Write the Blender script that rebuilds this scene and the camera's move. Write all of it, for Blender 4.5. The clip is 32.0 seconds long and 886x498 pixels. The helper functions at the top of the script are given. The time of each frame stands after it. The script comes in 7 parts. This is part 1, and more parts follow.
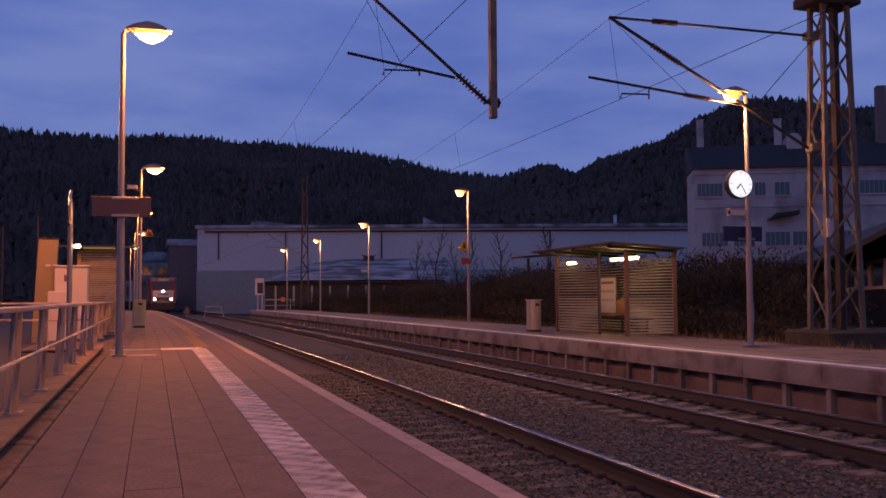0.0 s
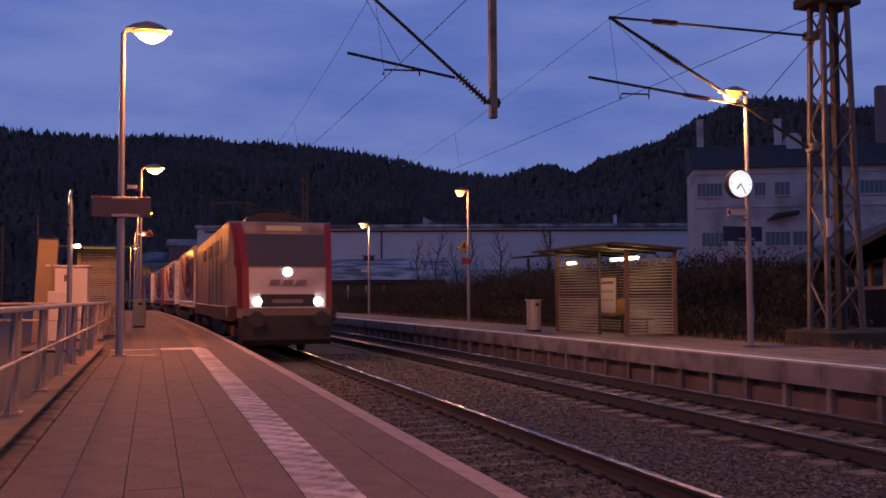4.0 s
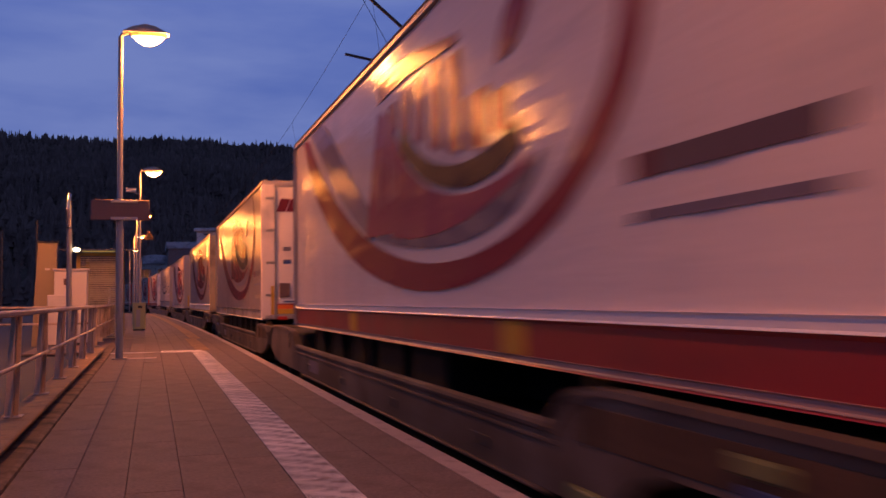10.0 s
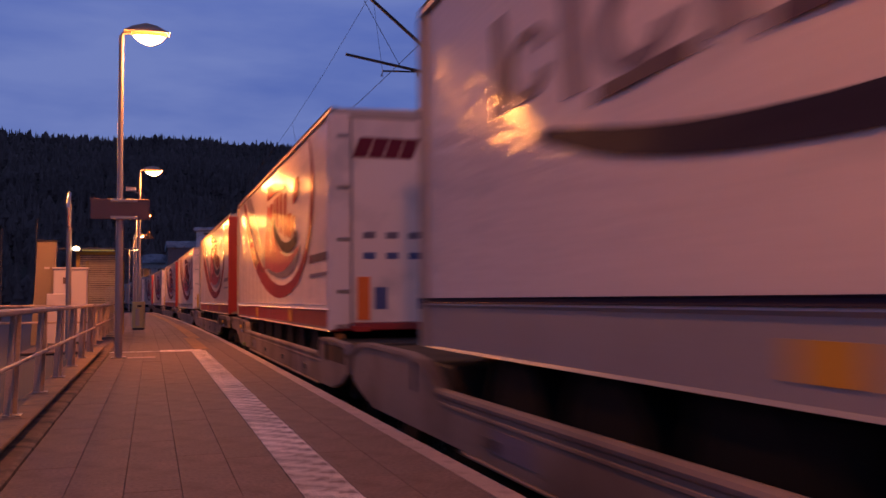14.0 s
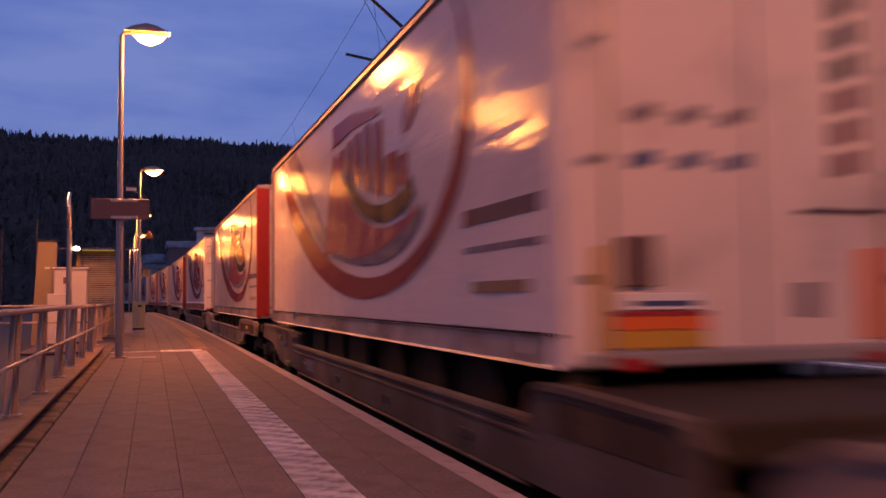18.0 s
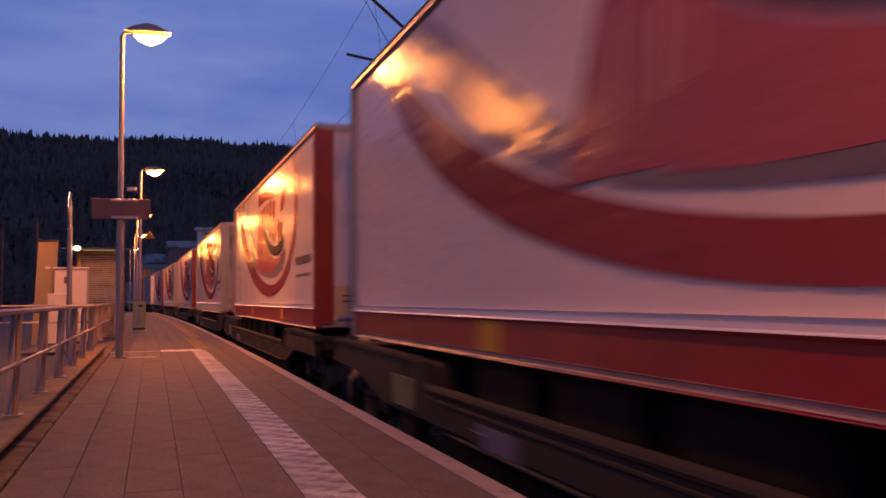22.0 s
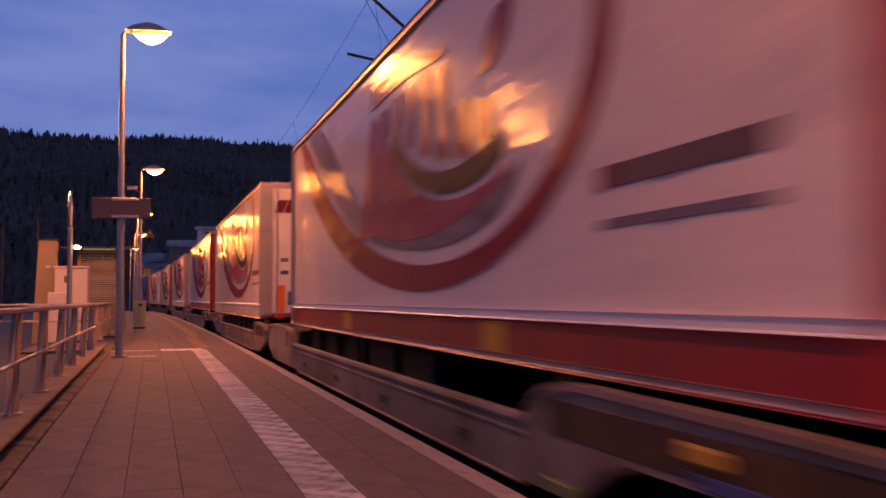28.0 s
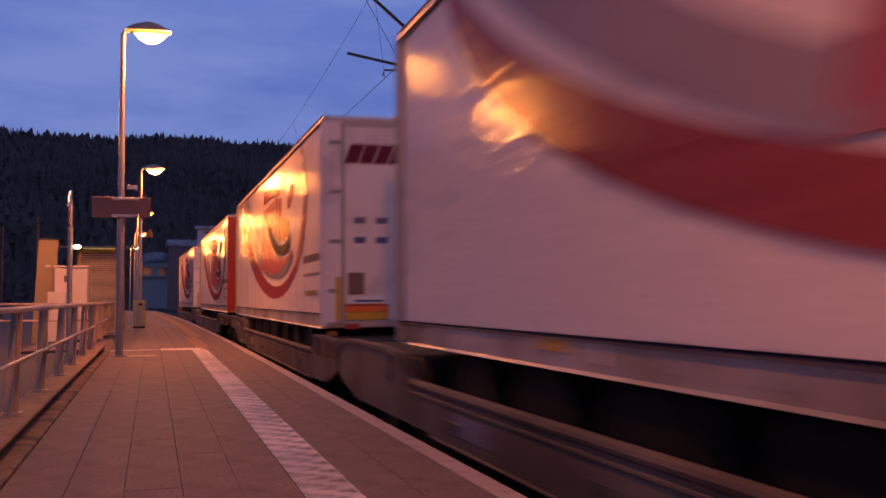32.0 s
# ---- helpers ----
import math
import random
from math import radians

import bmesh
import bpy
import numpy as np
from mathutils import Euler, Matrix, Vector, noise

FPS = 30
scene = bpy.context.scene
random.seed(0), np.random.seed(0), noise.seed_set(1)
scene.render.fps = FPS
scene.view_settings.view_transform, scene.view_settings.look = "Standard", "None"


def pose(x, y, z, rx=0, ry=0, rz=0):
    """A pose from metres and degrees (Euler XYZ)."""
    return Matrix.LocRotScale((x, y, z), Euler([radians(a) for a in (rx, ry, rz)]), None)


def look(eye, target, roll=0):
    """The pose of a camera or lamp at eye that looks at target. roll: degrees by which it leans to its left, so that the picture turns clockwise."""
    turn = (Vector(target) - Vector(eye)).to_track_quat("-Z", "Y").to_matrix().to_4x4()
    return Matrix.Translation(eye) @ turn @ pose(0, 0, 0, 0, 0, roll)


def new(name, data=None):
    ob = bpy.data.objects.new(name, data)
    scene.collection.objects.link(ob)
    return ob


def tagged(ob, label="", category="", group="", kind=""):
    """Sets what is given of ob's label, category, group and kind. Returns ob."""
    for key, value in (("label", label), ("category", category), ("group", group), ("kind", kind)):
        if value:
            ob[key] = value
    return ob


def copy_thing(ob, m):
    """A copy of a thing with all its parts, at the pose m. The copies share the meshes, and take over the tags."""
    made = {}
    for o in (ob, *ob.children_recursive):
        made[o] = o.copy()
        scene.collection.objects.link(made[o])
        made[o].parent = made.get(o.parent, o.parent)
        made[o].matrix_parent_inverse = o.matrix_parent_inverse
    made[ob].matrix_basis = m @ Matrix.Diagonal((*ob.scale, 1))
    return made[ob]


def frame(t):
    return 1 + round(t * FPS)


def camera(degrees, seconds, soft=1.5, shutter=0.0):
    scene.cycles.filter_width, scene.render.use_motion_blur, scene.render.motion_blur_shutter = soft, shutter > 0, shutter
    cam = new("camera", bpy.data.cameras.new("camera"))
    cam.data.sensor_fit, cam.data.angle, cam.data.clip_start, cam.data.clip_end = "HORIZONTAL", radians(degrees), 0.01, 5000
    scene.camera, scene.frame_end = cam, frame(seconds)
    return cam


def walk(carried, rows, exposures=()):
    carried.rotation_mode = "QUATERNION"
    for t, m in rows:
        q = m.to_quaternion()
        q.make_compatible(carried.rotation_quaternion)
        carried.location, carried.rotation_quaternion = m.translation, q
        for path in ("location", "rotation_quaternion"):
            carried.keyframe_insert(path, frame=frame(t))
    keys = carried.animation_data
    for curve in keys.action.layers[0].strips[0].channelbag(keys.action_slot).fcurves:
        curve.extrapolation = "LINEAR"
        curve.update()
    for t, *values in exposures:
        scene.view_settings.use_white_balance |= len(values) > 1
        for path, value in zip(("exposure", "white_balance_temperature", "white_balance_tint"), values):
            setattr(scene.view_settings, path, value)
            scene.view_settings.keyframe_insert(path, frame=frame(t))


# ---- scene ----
# Dusk on a small railway station: a container-trailer freight train runs through on the near track.
# x: across the tracks, y: along them away from the eye, z: up from the platform top.

EYE = Vector((0, 0, 1.06))
YAW, PITCH, ROLL = 17.36, 2.95, -0.30


def view(yaw, pitch, roll):
    a, b = radians(YAW + yaw), radians(PITCH + pitch)
    ahead = Vector((math.sin(a) * math.cos(b), math.cos(a) * math.cos(b), math.sin(b)))
    return look(EYE, EYE + 10 * ahead, ROLL + roll)


cam = camera(51.0, 32.0, soft=1.6, shutter=0.55)
# seconds, then how far the tripod head has given way: turn, tilt and lean in degrees
SWAY = [(0, 0, 0, 0), (3.5, 0, 0, 0), (5.5, 0.01, 0.004, -0.09), (6, 0.014, 0.008, -0.19), (7, 0.016, 0.016, -0.43), (8, 0.016, 0.014, -0.47),
        (9, 0.036, 0.012, -0.53), (10, 0.040, 0.028, -0.48), (11, 0.036, 0.034, -0.39), (12, 0.038, 0.040, -0.28), (13, 0.048, 0.052, -0.22),
        (14.5, 0.062, 0.072, -0.20), (16.5, 0.062, 0.076, -0.21), (18, 0.046, 0.048, -0.24), (20, 0.038, 0.042, -0.25), (22, 0.014, 0.058, -0.19),
        (23, 0.008, 0.050, -0.15), (24, -0.006, 0.014, -0.29), (25.5, -0.010, 0.006, -0.32), (27.5, 0, 0.044, -0.06), (29, 0.002, 0.026, -0.09), (30, 0, 0, -0.03), (32, 0, 0.02, -0.03)]
walk(cam, [(t, view(*turn)) for t, *turn in SWAY], exposures=[(0, 0.0), (6, 0.0), (7, -0.06), (14, -0.06), (17, 0.08), (24, 0.06), (28, 0.10), (30, 0.05), (31, 0.1), (32, 0.18)])

# ---- sky and lamps ----
world = bpy.data.worlds.new("dusk_sky")
scene.world = world
world.use_nodes = True
wn, wl = world.node_tree.nodes, world.node_tree.links
wn.clear()
w_out = wn.new("ShaderNodeOutputWorld")
w_bg = wn.new("ShaderNodeBackground")
w_geo = wn.new("ShaderNodeTexCoord")
w_sep = wn.new("ShaderNodeSeparateXYZ")
w_ramp = wn.new("ShaderNodeValToRGB")
w_map = wn.new("ShaderNodeMapping")
w_noise = wn.new("ShaderNodeTexNoise")
w_cloud = wn.new("ShaderNodeValToRGB")
w_mix = wn.new("ShaderNodeMix")
w_mix.data_type, w_mix.blend_type = "RGBA", "MIX"
wl.new(w_geo.outputs["Generated"], w_sep.inputs[0])
wl.new(w_sep.outputs["Z"], w_ramp.inputs[0])
cr = w_ramp.color_ramp
cr.elements[0].position, cr.elements[0].color = 0.0, (0.116, 0.176, 0.472, 1)
cr.elements[1].position, cr.elements[1].color = 1.0, (0.022, 0.034, 0.115, 1)
e = cr.elements.new(0.2)
e.color = (0.100, 0.153, 0.455, 1)
e = cr.elements.new(0.33)
e.color = (0.108, 0.162, 0.485, 1)
e = cr.elements.new(0.50)
e.color = (0.040, 0.060, 0.20, 1)
wl.new(w_geo.outputs["Generated"], w_map.inputs[0])
w_map.inputs["Scale"].default_value = (2.2, 2.2, 9.0)
wl.new(w_map.outputs[0], w_noise.inputs["Vector"])
w_noise.inputs["Scale"].default_value, w_noise.inputs["Detail"].default_value = 2.1, 6
w_cloud.color_ramp.elements[0].position, w_cloud.color_ramp.elements[0].color = 0.40, (0, 0, 0, 1)
w_cloud.color_ramp.elements[1].position, w_cloud.color_ramp.elements[1].color = 0.68, (0.80, 0.80, 0.80, 1)
wl.new(w_noise.outputs["Fac"], w_cloud.inputs[0])
wl.new(w_cloud.outputs[0], w_mix.inputs["Factor"])
wl.new(w_ramp.outputs[0], w_mix.inputs["A"])
w_mix.inputs["B"].default_value = (0.180, 0.235, 0.54, 1)
wl.new(w_mix.outputs["Result"], w_bg.inputs[0])
w_bg.inputs[1].default_value = 1.0
wl.new(w_bg.outputs[0], w_out.inputs[0])

SODIUM = (1.0, 0.29, 0.055)


def lamp_light(x, y, z, watts, colour=SODIUM):
    """The glowing burner of one sodium lantern, under its hood."""
    data = bpy.data.lights.new("lantern_light", "POINT")
    data.shadow_soft_size, data.energy, data.color = 0.22, watts, colour
    ob = new("lantern_light", data)
    ob.matrix_world = pose(x, y, z)
    return ob


# ---- track line ----
K, Y0, Y1 = 0.000664, 15.0, 320.0


def bend(y):
    """Sideways shift of everything that follows the track."""
    if y < Y0:
        return 0.0
    if y < Y1:
        return -K * (y - Y0) ** 2 / 2
    return -K * (Y1 - Y0) ** 2 / 2 - K * (Y1 - Y0) * (y - Y1)


RAIL = -0.545
NEAR, FAR = 3.58, 7.99
EDGE, EDGE_FAR = 1.886, 9.67

# ---- materials ----


def mat(name, base, rough=0.7, metal=0.0, vary=0.25, scale=6.0, bump=0.15, fine=60.0, dirt=None, dirt_at=0.62, coat=0.0, spec=0.5, spread=0.0, island=0.0, bump_scale=None, stretch=None):
    """A procedural surface: base colour with grain at two scales, stains and fine relief."""
    m = bpy.data.materials.new(name)
    m.use_nodes = True
    n, l = m.node_tree.nodes, m.node_tree.links
    b = n["Principled BSDF"]
    b.inputs["Roughness"].default_value, b.inputs["Metallic"].default_value = rough, metal
    b.inputs["Coat Weight"].default_value = coat
    b.inputs["Specular IOR Level"].default_value = spec
    tc = n.new("ShaderNodeTexCoord")
    src = tc.outputs["Object"]
    if stretch:
        mp = n.new("ShaderNodeMapping")
        mp.inputs["Scale"].default_value = stretch
        l.new(src, mp.inputs[0])
        src = mp.outputs[0]
    big, small = n.new("ShaderNodeTexNoise"), n.new("ShaderNodeTexNoise")
    big.inputs["Scale"].default_value, small.inputs["Scale"].default_value = scale * 0.35, fine
    big.inputs["Detail"].default_value, small.inputs["Detail"].default_value = 5, 3
    l.new(src, big.inputs["Vector"])
    l.new(src, small.inputs["Vector"])
    add = n.new("ShaderNodeMath")
    add.operation = "ADD"
    l.new(big.outputs["Fac"], add.inputs[0])
    l.new(small.outputs["Fac"], add.inputs[1])
    rng = n.new("ShaderNodeMapRange")
    rng.inputs["From Min"].default_value, rng.inputs["From Max"].default_value = 0.6, 1.4
    rng.inputs["To Min"].default_value, rng.inputs["To Max"].default_value = 1 - vary, 1 + vary
    l.new(add.outputs[0], rng.inputs["Value"])
    val = rng.outputs["Result"]
    if spread:
        info = n.new("ShaderNodeObjectInfo")
        r2 = n.new("ShaderNodeMapRange")
        r2.inputs["To Min"].default_value, r2.inputs["To Max"].default_value = 1 - spread, 1 + spread
        l.new(info.outputs["Random"], r2.inputs["Value"])
        mul = n.new("ShaderNodeMath")
        mul.operation = "MULTIPLY"
        l.new(val, mul.inputs[0])
        l.new(r2.outputs["Result"], mul.inputs[1])
        val = mul.outputs[0]
    if island:
        gi = n.new("ShaderNodeNewGeometry")
        r3 = n.new("ShaderNodeMapRange")
        r3.inputs["To Min"].default_value, r3.inputs["To Max"].default_value = 1 - island, 1 + island
        l.new(gi.outputs["Random Per Island"], r3.inputs["Value"])
        mul3 = n.new("ShaderNodeMath")
        mul3.operation = "MULTIPLY"
        l.new(val, mul3.inputs[0])
        l.new(r3.outputs["Result"], mul3.inputs[1])
        val = mul3.outputs[0]
    hsv = n.new("ShaderNodeHueSaturation")
    hsv.inputs["Color"].default_value = (*base, 1)
    l.new(val, hsv.inputs["Value"])
    col = hsv.outputs[0]
    if dirt:
        st = n.new("ShaderNodeTexNoise")
        st.inputs["Scale"].default_value, st.inputs["Detail"].default_value = scale * 0.6, 8
        l.new(src, st.inputs["Vector"])
        rp = n.new("ShaderNodeMapRange")
        rp.inputs["From Min"].default_value, rp.inputs["From Max"].default_value = dirt_at - 0.1, dirt_at + 0.1
        l.new(st.outputs["Fac"], rp.inputs["Value"])
        mx = n.new("ShaderNodeMix")
        mx.data_type = "RGBA"
        l.new(rp.outputs["Result"], mx.inputs["Factor"])
        l.new(col, mx.inputs["A"])
        mx.inputs["B"].default_value = (*dirt, 1)
        col = mx.outputs["Result"]
    l.new(col, b.inputs["Base Color"])
    rr = n.new("ShaderNodeMapRange")
    rr.inputs["To Min"].default_value, rr.inputs["To Max"].default_value = max(rough - 0.12, 0.02), min(rough + 0.12, 1)
    l.new(big.outputs["Fac"], rr.inputs["Value"])
    l.new(rr.outputs["Result"], b.inputs["Roughness"])
    if bump:
        bp = n.new("ShaderNodeBump")
        bp.inputs["Strength"].default_value, bp.inputs["Distance"].default_value = bump, 0.02
        if bump_scale:
            bn = n.new("ShaderNodeTexNoise")
            bn.inputs["Scale"].default_value, bn.inputs["Detail"].default_value = bump_scale, 4
            l.new(src, bn.inputs["Vector"])
            l.new(bn.outputs["Fac"], bp.inputs["Height"])
        else:
            l.new(small.outputs["Fac"], bp.inputs["Height"])
        l.new(bp.outputs[0], b.inputs["Normal"])
    return m


def glow(name, colour, strength):
    m = bpy.data.materials.new(name)
    m.use_nodes = True
    b = m.node_tree.nodes["Principled BSDF"]
    b.inputs["Base Color"].default_value = (*colour, 1)
    b.inputs["Emission Color"].default_value = (*colour, 1)
    b.inputs["Emission Strength"].default_value = strength
    return m


M = dict(
    slab=mat("concrete_slab", (0.190, 0.131, 0.110), 0.8, vary=0.46, scale=3.2, fine=38, bump=0.45, dirt=(0.12, 0.076, 0.06), dirt_at=0.58, spread=0.045),
    joint=mat("sand_joint", (0.125, 0.09, 0.075), 0.95, vary=0.3),
    tactile=mat("tactile_concrete", (0.90, 0.78, 0.69), 0.8, vary=0.3, scale=14, fine=90, dirt=(0.22, 0.15, 0.12), dirt_at=0.56, spread=0.2),
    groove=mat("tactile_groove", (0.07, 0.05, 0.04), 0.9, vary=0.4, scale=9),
    edge=mat("edge_concrete", (0.455, 0.345, 0.30), 0.8, vary=0.2, scale=6, dirt=(0.24, 0.19, 0.17), dirt_at=0.62, spread=0.08),
    gutter=mat("dirty_gutter", (0.22, 0.14, 0.092), 0.9, vary=0.45, scale=6, fine=40, dirt=(0.07, 0.05, 0.036), dirt_at=0.55),
    kerb=mat("kerb_concrete", (0.33, 0.185, 0.085), 0.85, vary=0.4, scale=7, dirt=(0.17, 0.11, 0.065), dirt_at=0.58),
    concrete=mat("old_concrete", (0.255, 0.245, 0.23), 0.9, vary=0.25, scale=3, fine=40, dirt=(0.13, 0.11, 0.10), dirt_at=0.58, spread=0.08),
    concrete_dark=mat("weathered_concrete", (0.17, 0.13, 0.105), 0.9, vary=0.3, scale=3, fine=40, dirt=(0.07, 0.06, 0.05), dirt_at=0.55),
    infill=mat("infill_brown", (0.165, 0.122, 0.106), 0.9, vary=0.3, scale=3, fine=40, dirt=(0.09, 0.06, 0.05), dirt_at=0.58),
    mossy=mat("mossy_concrete", (0.055, 0.047, 0.034), 0.95, vary=0.5, scale=4, fine=30, bump=0.4),
    line=mat("white_line_paint", (0.88, 0.84, 0.82), 0.6, vary=0.15, scale=8, dirt=(0.38, 0.33, 0.30), dirt_at=0.62),
    ballast=mat("ballast_ground", (0.070, 0.060, 0.050), 0.95, vary=0.5, scale=30, fine=70, bump=1.0, bump_scale=26),
    stone=mat("ballast_stone", (0.138, 0.130, 0.104), 0.9, vary=0.4, scale=20, fine=50, island=0.65),
    earth=mat("dark_earth", (0.065, 0.048, 0.034), 0.95, vary=0.5, scale=2, fine=20, bump=0.8, bump_scale=8),
    paving=mat("worn_paving", (0.19, 0.14, 0.12), 0.85, vary=0.3, scale=3, fine=80, bump=0.3, dirt=(0.10, 0.075, 0.065), dirt_at=0.58),
    asphalt=mat("asphalt", (0.06, 0.055, 0.055), 0.85, vary=0.3, scale=2, fine=90, bump=0.3),
    rust=mat("rusty_rail_steel", (0.052, 0.045, 0.040), 0.7, 0.2, vary=0.35, scale=6, fine=60),
    polish=mat("polished_rail_head", (0.26, 0.25, 0.26), 0.26, 1.0, vary=0.12, scale=2, bump=0.02),
    sleeper=mat("concrete_sleeper", (0.21, 0.19, 0.155), 0.9, vary=0.3, scale=5, dirt=(0.12, 0.085, 0.065), dirt_at=0.52, spread=0.15),
    rail_steel=mat("railing_steel", (0.54, 0.40, 0.30), 0.5, 0.0, vary=0.2, scale=5, fine=50, bump=0.05, dirt=(0.20, 0.14, 0.10), dirt_at=0.64),
    galv=mat("galvanised_steel", (0.36, 0.35, 0.35), 0.45, 0.7, vary=0.18, scale=5, fine=50, bump=0.05),
    pole=mat("lamp_post_paint", (0.30, 0.28, 0.27), 0.5, 0.3, vary=0.15, scale=4, bump=0.05),
    mast=mat("mast_steel", (0.15, 0.14, 0.125), 0.65, 0.3, vary=0.3, scale=5, dirt=(0.11, 0.07, 0.05), dirt_at=0.62),
    mast_dark=mat("dull_mast_steel", (0.07, 0.06, 0.055), 0.8, 0.0, vary=0.3, scale=5),
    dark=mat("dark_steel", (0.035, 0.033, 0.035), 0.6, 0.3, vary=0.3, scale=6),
    black=mat("black_plastic", (0.018, 0.018, 0.02), 0.5, vary=0.2),
    wire=mat("copper_wire", (0.012, 0.012, 0.013), 0.9, 0.0, spec=0.05, vary=0.1, bump=0),
    insul=mat("insulator_brown", (0.06, 0.03, 0.022), 0.3, vary=0.1, bump=0),
    sign=mat("sign_back_metal", (0.17, 0.10, 0.09), 0.5, 0.3, vary=0.15, scale=5),
    navy=mat("station_sign_blue", (0.012, 0.018, 0.06), 0.45, vary=0.15),
    beige=mat("beige_panel", (0.30, 0.225, 0.135), 0.6, vary=0.12, scale=3),
    white_box=mat("light_grey_cabinet", (0.64, 0.56, 0.52), 0.5, vary=0.08, scale=3, dirt=(0.5, 0.42, 0.37), dirt_at=0.68),
    bin=mat("bin_sheet", (0.42, 0.38, 0.34), 0.5, 0.4, vary=0.15, scale=5),
    bin_green=mat("bin_olive", (0.52, 0.46, 0.20), 0.55, vary=0.15, scale=5),
    timber=mat("shelter_slat", (0.33, 0.315, 0.24), 0.7, vary=0.25, scale=10, fine=70, stretch=(1, 1, 6), spread=0.1),
    frame=mat("shelter_frame", (0.15, 0.085, 0.055), 0.55, vary=0.2, scale=5),
    roof_sheet=mat("roof_sheet", (0.05, 0.046, 0.045), 0.7, 0.0, vary=0.2, scale=4),
    poster=mat("poster_paper", (0.52, 0.47, 0.50), 0.5, vary=0.12, scale=5, bump=0),
    yellow=mat("warning_yellow", (0.60, 0.33, 0.03), 0.5, vary=0.12),
    red_sign=mat("red_sign_plate", (0.35, 0.04, 0.03), 0.5, vary=0.12),
    hall=mat("hall_cladding", (0.56, 0.61, 0.62), 0.6, vary=0.12, scale=0.3, fine=3, bump=0.05),
    hall_low=mat("hall_plinth", (0.33, 0.37, 0.345), 0.7, vary=0.15, scale=0.3, fine=3),
    snow=mat("frosted_roof", (0.40, 0.42, 0.45), 0.7, vary=0.3, scale=1.2, fine=6, dirt=(0.10, 0.11, 0.12), dirt_at=0.50, stretch=(0.5, 2.2, 1)),
    plaster=mat("grey_plaster", (0.50, 0.51, 0.52), 0.85, vary=0.16, scale=0.5, fine=6, dirt=(0.2, 0.18, 0.17), dirt_at=0.62),
    slate=mat("slate_roof", (0.034, 0.034, 0.036), 0.7, vary=0.3, scale=1, fine=12),
    pane=mat("dark_window", (0.03, 0.04, 0.05), 0.12, vary=0.1, bump=0),
    pane_pale=mat("pale_window", (0.11, 0.16, 0.18), 0.35, vary=0.2, scale=1, bump=0),
    bark=mat("bark", (0.05, 0.038, 0.03), 0.9, vary=0.3, scale=8),
    twig=mat("winter_foliage", (0.054, 0.045, 0.030), 0.9, vary=0.4, scale=3, spread=0.2, island=0.5, bump=0),
    grass=mat("dry_grass", (0.16, 0.11, 0.05), 0.9, vary=0.4, scale=5),
    conifer=mat("conifer_wood", (0.23, 0.175, 0.15), 0.95, spec=0.05, vary=0.3, scale=0.06, fine=0.3, bump=0, island=0.12),
    hill=mat("forest_floor", (0.075, 0.058, 0.044), 0.95, spec=0.1, vary=0.4, scale=0.05, fine=0.4, bump=0),
)
def leafy(m, share):
    """Lets part of the light pass through thin foliage."""
    n, l = m.node_tree.nodes, m.node_tree.links
    b, out = n["Principled BSDF"], n["Material Output"]
    thin, mix = n.new("ShaderNodeBsdfTranslucent"), n.new("ShaderNodeMixShader")
    l.new(b.inputs["Base Color"].links[0].from_socket, thin.inputs["Color"])
    mix.inputs["Fac"].default_value = share
    l.new(b.outputs[0], mix.inputs[1])
    l.new(thin.outputs[0], mix.inputs[2])
    l.new(mix.outputs[0], out.inputs["Surface"])


leafy(M["conifer"], 0.5)
leafy(M["twig"], 0.4)
M["brown_cladding"] = mat("brown_cladding", (0.20, 0.155, 0.15), 0.7, vary=0.15, scale=0.4, fine=4)
M["post_grey"] = mat("grey_green_post", (0.16, 0.17, 0.155), 0.7, vary=0.3, scale=5, fine=40, dirt=(0.08, 0.07, 0.055), dirt_at=0.58)
M["moss_green"] = mat("moss_green_paint", (0.16, 0.17, 0.06), 0.7, vary=0.3, scale=4)
M["chrome_edge"] = mat("bright_sign_rim", (0.62, 0.55, 0.48), 0.22, 1.0, vary=0.1, scale=4, bump=0.02)
M["trim"] = mat("grimy_trim", (0.34, 0.22, 0.20), 0.5, vary=0.2, scale=3, dirt=(0.20, 0.10, 0.09), dirt_at=0.58)
M["tarp"] = mat("white_tarpaulin", (0.80, 0.655, 0.56), 0.12, spec=0.028, vary=0.07, scale=1.6, fine=14, bump=0.55, bump_scale=3.4, stretch=(1, 0.38, 1.9), dirt=(0.52, 0.47, 0.44), dirt_at=0.66)
M["tarp_dull"] = mat("greyed_tarpaulin", (0.40, 0.315, 0.285), 0.19, spec=0.028, vary=0.10, scale=1.6, fine=14, bump=0.6, bump_scale=3.6, stretch=(1, 0.38, 1.9), dirt=(0.36, 0.31, 0.28), dirt_at=0.60)
M["logo_red"] = mat("logo_red", (0.305, 0.066, 0.070), 0.18, spec=0.028, vary=0.14, scale=2, bump=0.55, bump_scale=3.4, stretch=(1, 0.38, 1.9))
M["logo_pink"] = mat("logo_pink", (0.52, 0.25, 0.24), 0.18, spec=0.028, vary=0.14, scale=2, bump=0.55, bump_scale=3.4, stretch=(1, 0.38, 1.9))
M["logo_rose"] = mat("logo_rose", (0.40, 0.115, 0.135), 0.18, spec=0.028, vary=0.2, scale=2, bump=0.55, bump_scale=3.4, stretch=(1, 0.38, 1.9))
